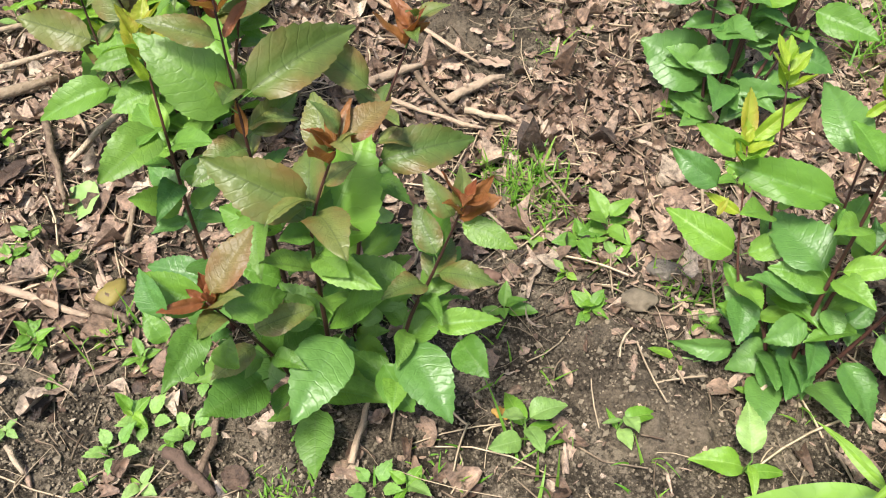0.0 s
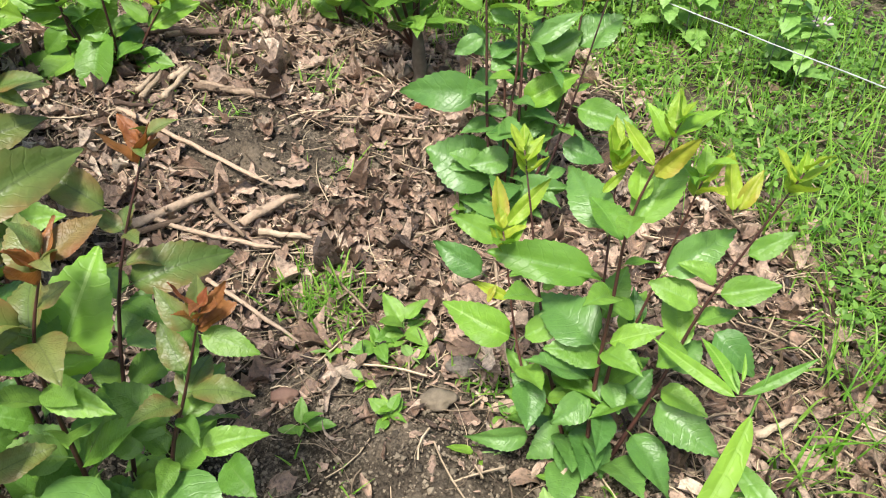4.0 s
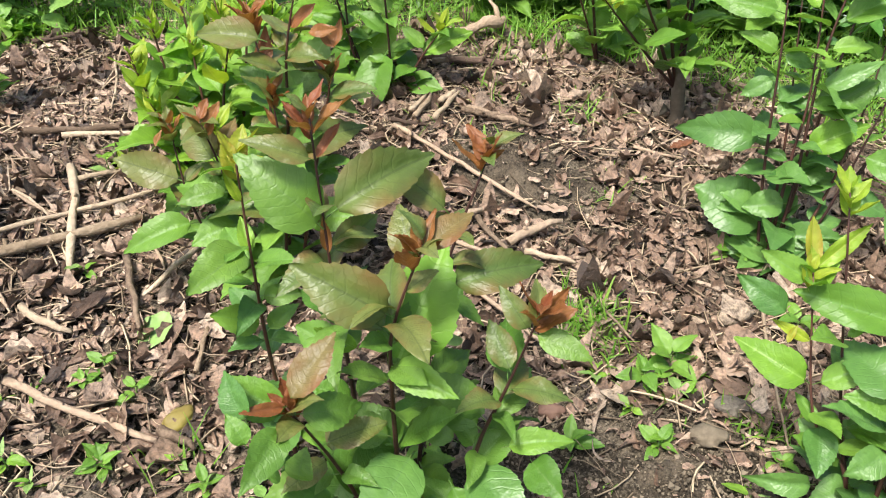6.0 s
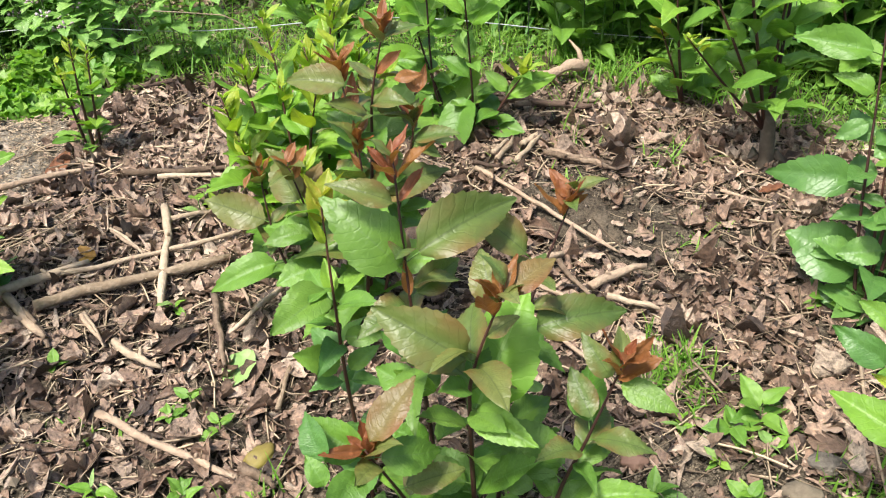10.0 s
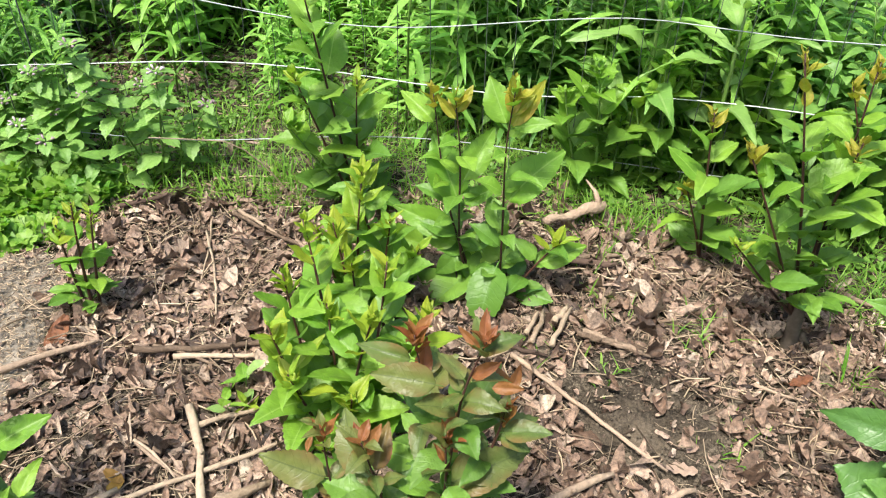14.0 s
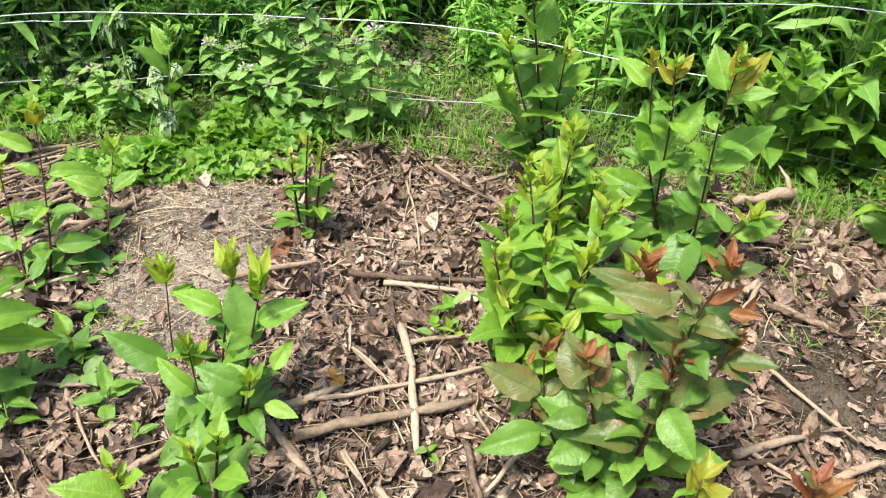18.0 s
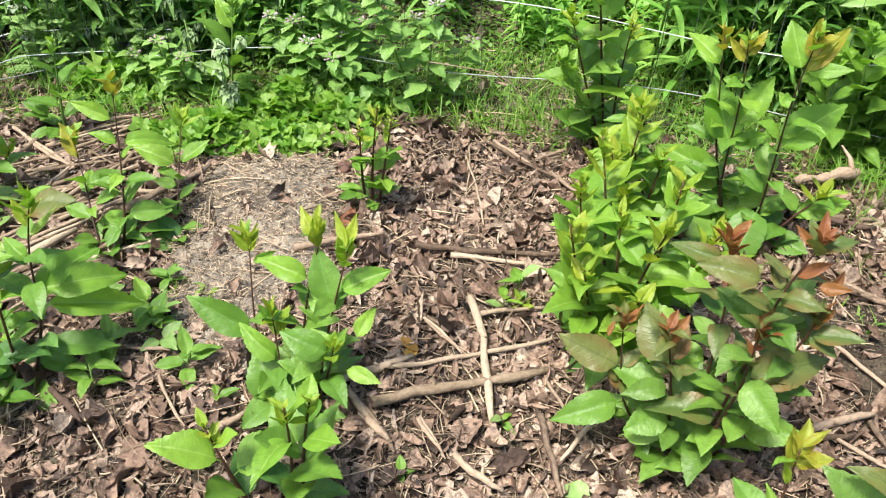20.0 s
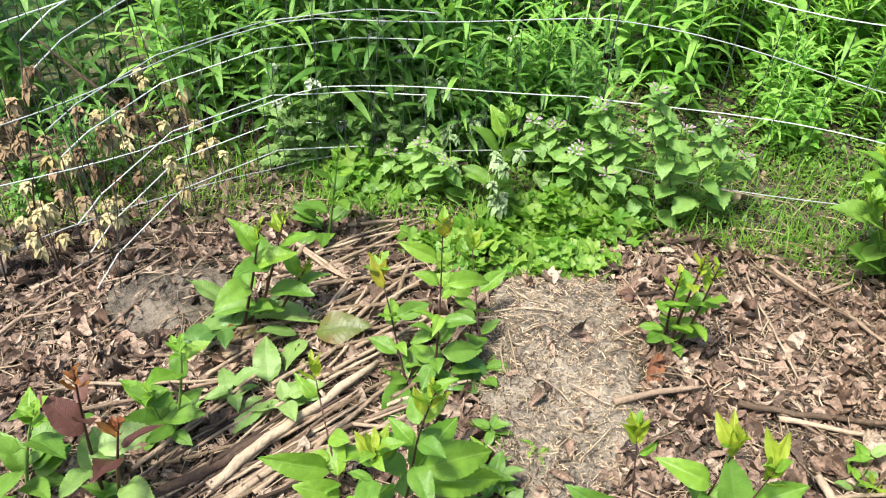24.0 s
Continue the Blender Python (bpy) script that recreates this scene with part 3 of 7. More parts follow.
leaf_at(thing, (-0.131, -0.047, 0.120), (-0.196, -0.154, 0.118), "green", 0.90)
leaf_at(thing, (-0.038, 0.051, 0.201), (-0.116, 0.031, 0.215), "fresh", 1.15)
leaf_at(thing, (0.024, -0.008, 0.165), (-0.065, -0.072, 0.199), "bronze", 0.95)
leaf_at(thing, (-0.112, -0.080, 0.068), (-0.043, -0.037, 0.122), "green", 1.10)
leaf_at(thing, (0.035, -0.008, 0.282), (0.114, -0.055, 0.261), "green", 1.10)
leaf_at(thing, (0.045, 0.021, 0.143), (0.138, 0.033, 0.183), "green", 1.00)
leaf_at(thing, (-0.135, -0.045, 0.137), (-0.147, 0.027, 0.170), "green", 1.10)
leaf_at(thing, (0.036, 0.033, 0.432), (0.004, 0.047, 0.459), "bronze", 0.80)
leaf_at(thing, (0.058, 0.044, 0.528), (0.044, 0.072, 0.568), "red", 0.80)
leaf_at(thing, (0.055, 0.043, 0.518), (0.015, 0.048, 0.541), "red", 0.70)
leaf_at(thing, (0.095, 0.070, 0.433), (0.060, 0.082, 0.458), "red", 0.80)
leaf_at(thing, (0.092, 0.068, 0.432), (0.091, 0.098, 0.466), "red", 0.80)
leaf_at(thing, (-0.059, 0.077, 0.348), (-0.076, 0.125, 0.406), "red", 0.80)
leaf_at(thing, (-0.180, -0.061, 0.254), (-0.185, -0.035, 0.277), "red", 0.80)
leaf_at(thing, (-0.085, -0.038, 0.293), (-0.087, -0.005, 0.322), "red", 0.80)
leaf_at(thing, (0.035, -0.009, 0.328), (0.019, -0.011, 0.359), "red", 0.70)
leaf_at(thing, (0.027, 0.024, 0.310), (0.049, 0.029, 0.336), "red", 0.70)
leaf_at(thing, (0.035, 0.032, 0.420), (0.072, 0.057, 0.403), "bronze", 0.90)
leaf_at(thing, (-0.043, 0.063, 0.259), (-0.093, 0.076, 0.263), "green", 1.10)
leaf_at(thing, (-0.056, -0.028, 0.153), (-0.029, 0.046, 0.200), "green", 1.20)
leaf_at(thing, (-0.053, -0.027, 0.133), (-0.090, -0.102, 0.133), "green", 1.20)
leaf_at(thing, (0.017, -0.008, 0.118), (0.001, -0.056, 0.139), "green", 1.20)
leaf_at(thing, (0.055, 0.030, 0.204), (0.005, 0.022, 0.213), "green", 1.10)
leaf_at(thing, (-0.060, -0.029, 0.172), (-0.157, -0.053, 0.194), "green", 1.10)
leaf_at(thing, (0.064, 0.037, 0.250), (0.105, 0.037, 0.240), "green", 1.00)
leaf_at(thing, (0.019, 0.017, 0.217), (0.039, 0.061, 0.248), "fresh", 1.10)
leaf_at(thing, (-0.106, -0.033, 0.084), (-0.176, -0.050, 0.101), "green", 1.10)
thing = plant("lime_sapling", "dense bushy sapling with lime green young leaves", -0.570, 1.200, (
    (-0.029, -0.020, -0.097, -0.067, 0.290, "l"),
    (-0.046, 0.012, -0.152, 0.042, 0.305, "y"),
    (-0.051, 0.038, -0.169, 0.128, 0.366, "l"),
    (0.011, 0.006, 0.055, 0.032, 0.315, "l"),
    (0.039, 0.027, 0.130, 0.092, 0.308, "l"),
    (-0.011, -0.029, -0.036, -0.096, 0.230, "l"),
    (0.013, -0.011, 0.064, -0.055, 0.188, "l"),
    (-0.010, 0.008, -0.052, 0.038, 0.279, "y"),
    (0.004, 0.025, 0.018, 0.126, 0.345, "y"),
    (0.012, -0.035, 0.041, -0.116, 0.102, "y"),), leaf=0.09, gap=0.023, skirt=14)
thing = plant("lime_sapling", "lime green sapling in front of a taller one", -0.740, 1.500, (
    (-0.006, 0.011, -0.028, 0.053, 0.313, "l"),
    (-0.009, -0.006, -0.045, -0.028, 0.249, "l"),
    (0.008, 0.011, 0.039, 0.057, 0.238, "y"),
    (0.004, -0.012, 0.021, -0.058, 0.191, "l"),
    (0.022, 0.012, 0.111, 0.061, 0.188, "y"),
    (-0.032, -0.003, -0.108, -0.010, 0.196, "l"),), leaf=0.085, gap=0.026, skirt=10)
thing = grown("amber_tipped_sapling", "tall green sapling with amber shoot tips", -0.525, 1.720)
stem(thing, "o", ((0.000, 0.000, 0.000), (0.010, 0.002, 0.017), (0.011, -0.009, 0.202), (0.009, -0.020, 0.379), (0.020, -0.025, 0.523)))
stem(thing, "o", ((-0.030, 0.000, 0.000), (-0.081, -0.021, 0.083), (-0.101, -0.008, 0.329), (-0.120, -0.005, 0.463)))
stem(thing, "o", ((-0.050, 0.000, 0.000), (-0.125, -0.011, 0.202), (-0.175, 0.000, 0.453)))
stem(thing, "y", ((-0.200, -0.100, 0.000), (-0.270, -0.130, 0.193), (-0.275, -0.120, 0.293)))
stem(thing, "y", ((0.030, 0.000, 0.000), (0.085, 0.035, 0.089), (0.125, 0.060, 0.153)))
leaf_at(thing, (0.010, -0.011, 0.238), (0.079, 0.067, 0.367), "fresh", 0.90)
leaf_at(thing, (-0.065, -0.002, 0.040), (-0.013, 0.059, 0.148), "fresh", 1.25)
leaf_at(thing, (-0.091, -0.014, 0.206), (-0.173, 0.008, 0.340), "fresh", 1.00)
leaf_at(thing, (-0.095, -0.007, 0.121), (-0.222, -0.064, 0.183), "fresh", 0.80)
leaf_at(thing, (-0.160, -0.003, 0.378), (-0.242, -0.008, 0.445), "fresh", 0.80)
leaf_at(thing, (0.013, -0.022, 0.437), (0.093, -0.001, 0.469), "fresh", 0.70)
leaf_at(thing, (0.013, -0.022, 0.437), (-0.045, -0.001, 0.522), "fresh", 1.00)
leaf_at(thing, (0.013, -0.022, 0.437), (0.054, 0.039, 0.530), "amber", 0.70)
leaf_at(thing, (-0.023, -0.041, -0.036), (-0.117, 0.020, 0.089), "green", 1.20)
leaf_at(thing, (0.010, 0.000, 0.054), (0.035, 0.052, 0.111), "green", 1.00)
leaf_at(thing, (0.079, 0.031, 0.080), (0.163, 0.093, 0.133), "fresh", 0.80)
leaf_at(thing, (0.041, 0.007, 0.018), (0.136, 0.011, 0.018), "green", 1.00)
leaf_at(thing, (-0.131, -0.059, 0.103), (-0.258, -0.128, 0.154), "fresh", 0.80)
leaf_at(thing, (-0.095, -0.012, 0.255), (-0.067, 0.068, 0.367), "fresh", 0.90)
leaf_at(thing, (-0.091, -0.014, 0.206), (-0.038, 0.036, 0.248), "fresh", 0.90)
leaf_at(thing, (-0.087, -0.006, 0.101), (-0.176, -0.039, 0.112), "fresh", 1.00)
leaf_at(thing, (0.010, -0.002, 0.091), (0.026, -0.144, 0.016), "green", 1.10)
leaf_at(thing, (-0.057, -0.001, 0.020), (-0.096, -0.138, 0.008), "green", 1.10)
leaf_at(thing, (0.010, -0.006, 0.165), (-0.044, 0.034, 0.217), "green", 1.00)
leaf_at(thing, (-0.081, -0.021, 0.083), (-0.114, -0.069, 0.043), "green", 1.20)
leaf_at(thing, (-0.249, -0.121, 0.135), (-0.342, -0.181, 0.169), "fresh", 1.10)
leaf_at(thing, (-0.242, -0.118, 0.116), (-0.228, -0.070, 0.167), "fresh", 1.10)
leaf_at(thing, (-0.256, -0.143, 0.095), (-0.269, -0.221, 0.065), "fresh", 1.00)
leaf_at(thing, (-0.270, -0.130, 0.193), (-0.232, -0.079, 0.232), "fresh", 1.00)
leaf_at(thing, (-0.263, -0.127, 0.174), (-0.337, -0.150, 0.204), "fresh", 1.00)
leaf_at(thing, (-0.272, -0.126, 0.233), (-0.310, -0.103, 0.299), "lime", 0.90)
leaf_at(thing, (-0.272, -0.125, 0.243), (-0.257, -0.079, 0.296), "lime", 0.90)
leaf_at(thing, (-0.112, -0.006, 0.409), (-0.163, -0.005, 0.455), "amber", 0.80)
leaf_at(thing, (-0.114, -0.006, 0.423), (-0.099, 0.030, 0.478), "amber", 0.80)
leaf_at(thing, (0.016, -0.023, 0.465), (0.004, 0.011, 0.544), "amber", 0.80)
leaf_at(thing, (0.016, -0.023, 0.465), (0.048, 0.011, 0.511), "amber", 0.70)
leaf_at(thing, (-0.105, -0.007, 0.356), (-0.144, -0.019, 0.366), "fresh", 0.90)
leaf_at(thing, (-0.079, -0.034, -0.010), (-0.183, -0.076, 0.001), "green", 1.10)
thing = plant("green_sapling", "green sapling with dark stems close to the wire fence", -1.008, 1.872, (
    (-0.004, -0.004, -0.087, -0.088, 0.683, "o"),
    (-0.008, -0.008, -0.121, -0.093, 0.404, "y"),
    (0.005, 0.005, 0.020, -0.022, 0.390, "y"),
    (-0.014, -0.014, -0.091, -0.163, 0.303, "g"),), leaf=0.105, gap=0.04, skirt=9)
thing = plant("stump_sapling", "sapling shoots springing from a cut stump", 0.096, 1.951, (
    (-0.006, -0.004, -0.143, -0.081, 0.693, "o"),
    (-0.004, -0.002, -0.003, -0.002, 0.524, "o"),
    (-0.009, -0.005, -0.185, -0.104, 0.503, "o"),
    (-0.008, -0.004, -0.153, -0.144, 0.314, "y"),
    (-0.002, -0.001, -0.026, 0.077, 0.644, "o"),), leaf=0.082, gap=0.034, skirt=9, rise=0.1, start=0.16)
thing = plant("amber_tipped_sapling", "slim sapling with amber shoot tip by the weeds", -0.157, 2.133, (
    (0.000, 0.000, -0.052, -0.029, 0.407, "o"),
    (0.000, 0.000, -0.070, -0.039, 0.211, "o"),), leaf=0.09)
thing = plant("green_sapling", "green leafy sapling in the weedy edge", -0.349, 2.394, (
    (0.000, 0.000, -0.053, -0.030, 0.393, "g"),
    (-0.048, -0.027, -0.115, -0.065, 0.312, "g"),
    (0.043, 0.024, 0.003, 0.059, 0.308, "g"),), leaf=0.1, gap=0.026, skirt=12)
thing = grown("dark_stemmed_sapling", "tall sapling with clustered dark red stems", 0.405, 1.545)
stem(thing, "k", ((-0.015, 0.000, 0.000), (-0.053, 0.040, 0.164), (-0.082, 0.091, 0.363), (-0.115, 0.145, 0.571)), fill=0.045)
stem(thing, "k", ((-0.005, 0.000, 0.000), (-0.017, 0.051, 0.193), (-0.021, 0.085, 0.318), (-0.060, 0.145, 0.556)), fill=0.045)
stem(thing, "k", ((0.000, 0.000, 0.000), (-0.000, 0.047, 0.153), (-0.017, 0.106, 0.350), (-0.011, 0.144, 0.474), (-0.005, 0.175, 0.571)), fill=0.045)
stem(thing, "k", ((0.010, 0.000, 0.000), (0.048, 0.055, 0.115), (0.066, 0.125, 0.263), (0.065, 0.195, 0.411)), fill=0.045)
stem(thing, "k", ((0.005, 0.010, 0.000), (0.003, 0.084, 0.200), (0.008, 0.152, 0.384), (0.020, 0.215, 0.551)), fill=0.045)
stem(thing, "k", ((-0.010, 0.010, 0.000), (-0.037, 0.086, 0.210), (-0.085, 0.175, 0.461)), fill=0.045)
stem(thing, "k", ((0.015, 0.010, 0.000), (0.064, 0.055, 0.121), (0.115, 0.175, 0.441)), fill=0.045)
leaf_at(thing, (-0.092, 0.107, 0.425), (-0.211, 0.070, 0.451), "green", 0.85)
leaf_at(thing, (-0.082, 0.091, 0.363), (-0.144, 0.076, 0.398), "green", 0.90)
leaf_at(thing, (-0.082, 0.091, 0.363), (-0.027, 0.094, 0.354), "deep", 0.90)
leaf_at(thing, (-0.014, 0.125, 0.412), (0.087, 0.170, 0.490), "green", 0.70)
leaf_at(thing, (-0.014, 0.094, 0.311), (0.067, 0.114, 0.373), "deep", 0.70)
leaf_at(thing, (-0.062, 0.055, 0.224), (-0.195, 0.003, 0.245), "deep", 0.80)
leaf_at(thing, (-0.018, 0.033, 0.063), (-0.149, 0.017, 0.119), "deep", 1.25)
leaf_at(thing, (-0.006, 0.065, 0.212), (0.076, 0.091, 0.277), "fresh", 0.90)
leaf_at(thing, (-0.011, 0.082, 0.271), (0.069, 0.145, 0.324), "olive", 1.10)
leaf_at(thing, (0.080, 0.091, 0.217), (0.192, 0.064, 0.215), "green", 0.90)
leaf_at(thing, (0.066, 0.139, 0.293), (0.130, 0.194, 0.345), "deep", 1.10)
leaf_at(thing, (-0.071, 0.071, 0.283), (-0.115, 0.113, 0.326), "deep", 1.10)
leaf_at(thing, (-0.000, 0.019, 0.061), (0.095, 0.019, 0.099), "deep", 0.90)
leaf_at(thing, (-0.019, 0.004, 0.016), (-0.083, -0.016, 0.036), "deep", 1.10)
leaf_at(thing, (0.003, 0.062, 0.140), (0.069, 0.090, 0.170), "deep", 1.00)
leaf_at(thing, (-0.099, 0.118, 0.467), (-0.061, 0.138, 0.496), "fresh", 0.80)
leaf_at(thing, (-0.041, 0.115, 0.437), (-0.085, 0.124, 0.468), "fresh", 0.80)
leaf_at(thing, (-0.105, 0.129, 0.509), (-0.127, 0.135, 0.532), "amber", 0.70)
leaf_at(thing, (-0.014, 0.125, 0.412), (0.018, 0.140, 0.434), "deep", 0.80)
leaf_at(thing, (-0.015, 0.041, 0.154), (0.032, 0.103, 0.197), "deep", 1.10)
leaf_at(thing, (-0.000, 0.038, 0.122), (-0.065, -0.002, 0.117), "deep", 1.10)
leaf_at(thing, (0.057, 0.090, 0.189), (0.042, 0.133, 0.216), "deep", 1.00)
leaf_at(thing, (0.037, 0.038, 0.080), (0.019, -0.026, 0.041), "deep", 1.00)
leaf_at(thing, (-0.068, 0.065, 0.264), (-0.023, 0.113, 0.290), "deep", 1.00)
leaf_at(thing, (-0.016, 0.113, 0.375), (0.045, 0.130, 0.395), "green", 0.80)
leaf_at(thing, (-0.076, 0.081, 0.323), (-0.122, 0.055, 0.297), "deep", 0.90)
leaf_at(thing, (-0.008, 0.160, 0.523), (0.050, 0.178, 0.556), "amber", 0.70)
leaf_at(thing, (-0.008, 0.163, 0.533), (-0.033, 0.179, 0.582), "green", 0.80)
leaf_at(thing, (-0.010, 0.151, 0.494), (0.033, 0.163, 0.513), "fresh", 0.80)
leaf_at(thing, (0.066, 0.167, 0.352), (0.039, 0.180, 0.378), "fresh", 0.90)
leaf_at(thing, (0.065, 0.174, 0.367), (0.122, 0.189, 0.393), "amber", 0.70)
leaf_at(thing, (0.069, 0.067, 0.153), (0.151, 0.057, 0.140), "deep", 1.00)
thing = grown("lime_sapling", "broad sapling with lime green toothed leaves", 0.645, 1.075)
stem(thing, "y", ((-0.020, 0.000, 0.000), (-0.053, 0.019, 0.067), (-0.110, 0.030, 0.132), (-0.165, 0.090, 0.305)), fill=0.045)
stem(thing, "y", ((0.000, 0.000, 0.000), (-0.011, 0.021, 0.138), (-0.013, 0.041, 0.276), (-0.013, 0.058, 0.393), (0.015, 0.075, 0.515)), fill=0.045)
stem(thing, "y", ((0.010, 0.010, 0.000), (0.002, 0.045, 0.149), (0.022, 0.063, 0.235), (0.055, 0.105, 0.435)), fill=0.045)
stem(thing, "y", ((0.020, 0.000, 0.000), (0.065, 0.037, 0.148), (0.093, 0.070, 0.270), (0.155, 0.115, 0.455)), fill=0.045)
stem(thing, "y", ((0.000, 0.020, 0.000), (-0.019, 0.066, 0.142), (-0.045, 0.155, 0.415)), fill=0.045)
stem(thing, "y", ((-0.010, 0.020, 0.000), (-0.072, 0.043, 0.112), (-0.155, 0.125, 0.405)), fill=0.045)
leaf_at(thing, (-0.029, 0.102, 0.251), (-0.168, 0.068, 0.285), "green", 0.72)
leaf_at(thing, (-0.159, 0.084, 0.288), (-0.224, 0.074, 0.322), "green", 0.80)
leaf_at(thing, (-0.172, 0.054, 0.253), (-0.238, 0.049, 0.293), "deep", 0.90)
leaf_at(thing, (-0.121, 0.042, 0.166), (-0.213, 0.027, 0.209), "fresh", 0.90)
leaf_at(thing, (-0.121, 0.042, 0.166), (-0.056, 0.069, 0.215), "green", 0.80)
leaf_at(thing, (-0.012, 0.029, 0.193), (-0.103, 0.085, 0.222), "deep", 1.15)
leaf_at(thing, (-0.013, 0.052, 0.099), (-0.072, 0.056, 0.104), "deep", 1.30)
leaf_at(thing, (-0.098, 0.028, 0.119), (-0.082, -0.039, 0.103), "deep", 1.10)
leaf_at(thing, (-0.076, -0.007, 0.045), (-0.143, -0.058, 0.063), "deep", 0.80)
leaf_at(thing, (-0.006, 0.034, 0.043), (0.025, -0.028, 0.035), "deep", 1.20)
leaf_at(thing, (-0.036, 0.010, 0.033), (-0.022, -0.038, 0.023), "deep", 1.30)
leaf_at(thing, (0.029, 0.031, 0.116), (0.056, 0.064, 0.147), "deep", 1.10)
leaf_at(thing, (0.042, 0.018, 0.074), (0.107, -0.046, 0.071), "deep", 1.10)
leaf_at(thing, (0.093, 0.070, 0.270), (0.028, 0.070, 0.291), "green", 1.10)
leaf_at(thing, (0.104, 0.051, 0.259), (0.164, 0.017, 0.238), "deep", 1.10)
leaf_at(thing, (-0.012, 0.031, 0.207), (0.051, 0.040, 0.248), "fresh", 0.80)
leaf_at(thing, (0.032, 0.076, 0.295), (0.106, 0.118, 0.357), "deep", 0.85)
leaf_at(thing, (0.118, 0.088, 0.344), (0.167, 0.105, 0.380), "green", 0.80)
leaf_at(thing, (0.099, 0.075, 0.289), (0.167, 0.085, 0.316), "green", 0.80)
leaf_at(thing, (-0.035, 0.119, 0.306), (-0.103, 0.167, 0.371), "deep", 1.00)
leaf_at(thing, (-0.010, 0.060, 0.405), (-0.015, 0.088, 0.444), "fresh", 1.00)
leaf_at(thing, (-0.013, 0.055, 0.370), (0.032, 0.121, 0.446), "green", 0.90)
leaf_at(thing, (-0.056, 0.127, 0.363), (-0.034, 0.147, 0.391), "lime", 0.70)
leaf_at(thing, (-0.002, 0.065, 0.442), (0.037, 0.078, 0.500), "amber", 0.90)
leaf_at(thing, (0.001, 0.067, 0.454), (-0.046, 0.091, 0.490), "lime", 0.70)
leaf_at(thing, (0.100, 0.101, 0.395), (0.116, 0.129, 0.439), "amber", 0.90)
leaf_at(thing, (0.096, 0.099, 0.392), (0.074, 0.141, 0.448), "lime", 0.80)
leaf_at(thing, (-0.165, 0.090, 0.305), (-0.189, 0.127, 0.355), "amber", 0.70)
leaf_at(thing, (-0.165, 0.090, 0.305), (-0.122, 0.140, 0.360), "lime", 0.70)
leaf_at(thing, (0.016, 0.058, 0.209), (0.013, 0.097, 0.250), "deep", 0.90)
leaf_at(thing, (0.003, 0.042, 0.134), (0.025, 0.001, 0.128), "deep", 1.20)
leaf_at(thing, (-0.076, 0.024, 0.093), (-0.120, 0.034, 0.105), "deep", 1.20)
leaf_at(thing, (0.071, 0.044, 0.172), (0.105, 0.089, 0.193), "deep", 1.10)
leaf_at(thing, (-0.105, 0.076, 0.229), (-0.085, 0.095, 0.248), "green", 0.80)
leaf_at(thing, (-0.137, 0.060, 0.218), (-0.192, 0.063, 0.231), "lime", 0.70)
leaf_at(thing, (-0.166, 0.041, 0.218), (-0.161, 0.061, 0.237), "amber", 0.70)
leaf_at(thing, (-0.010, 0.019, 0.124), (-0.049, -0.029, 0.111), "deep", 1.20)
leaf_at(thing, (-0.028, 0.027, 0.034), (-0.071, -0.026, 0.032), "deep", 1.20)
leaf_at(thing, (0.003, 0.042, 0.134), (-0.044, 0.087, 0.134), "deep", 1.20)
leaf_at(thing, (0.060, 0.033, 0.133), (0.145, -0.023, 0.126), "deep", 1.00)
thing = plant("small_sapling", "small sapling with several short shoots", -1.264, 1.198, (
    (0.000, 0.000, 0.016, 0.013, 0.287, "l"),
    (-0.009, -0.008, -0.017, -0.014, 0.233, "l"),
    (0.010, 0.008, 0.042, 0.034, 0.266, "l"),), leaf=0.055, gap=0.026)
thing = grown("green_sapling", "young sapling with folded lime tips", -0.905, 0.680)
stem(thing, "y", ((-0.020, 0.000, 0.000), (-0.042, -0.021, 0.013), (-0.102, -0.022, 0.109), (-0.170, 0.035, 0.279)))
stem(thing, "y", ((0.000, 0.010, 0.000), (-0.024, 0.026, 0.146), (-0.020, 0.080, 0.339)))
stem(thing, "y", ((0.010, 0.010, 0.000), (0.024, 0.041, 0.156), (0.045, 0.080, 0.334)))
stem(thing, "y", ((-0.010, -0.010, 0.000), (-0.025, -0.029, 0.019), (-0.050, -0.020, 0.199)))
stem(thing, "y", ((0.020, 0.000, 0.000), (0.057, 0.008, 0.105), (0.075, 0.010, 0.179)))
leaf_at(thing, (-0.102, -0.022, 0.109), (-0.193, -0.088, 0.185), "green", 0.85)
leaf_at(thing, (-0.022, 0.053, 0.242), (-0.090, 0.002, 0.289), "fresh", 0.80)
leaf_at(thing, (0.031, 0.053, 0.209), (-0.021, 0.070, 0.301), "green", 1.10)
leaf_at(thing, (0.035, 0.061, 0.245), (0.087, 0.125, 0.288), "fresh", 0.80)
leaf_at(thing, (-0.150, 0.018, 0.228), (-0.133, 0.060, 0.243), "fresh", 0.70)
leaf_at(thing, (-0.035, -0.025, 0.091), (-0.098, -0.059, 0.155), "fresh", 0.80)
leaf_at(thing, (-0.013, -0.055, 0.011), (-0.082, -0.046, 0.098), "green", 1.15)
leaf_at(thing, (0.070, 0.009, 0.157), (0.008, -0.042, 0.204), "green", 1.00)
leaf_at(thing, (0.011, 0.013, 0.016), (-0.003, 0.089, 0.068), "green", 1.20)
leaf_at(thing, (0.091, 0.014, 0.135), (0.158, 0.032, 0.137), "fresh", 0.80)
leaf_at(thing, (-0.023, -0.027, 0.017), (-0.020, -0.130, 0.016), "green", 1.10)
leaf_at(thing, (0.027, 0.002, 0.021), (0.061, -0.062, 0.020), "green", 1.20)
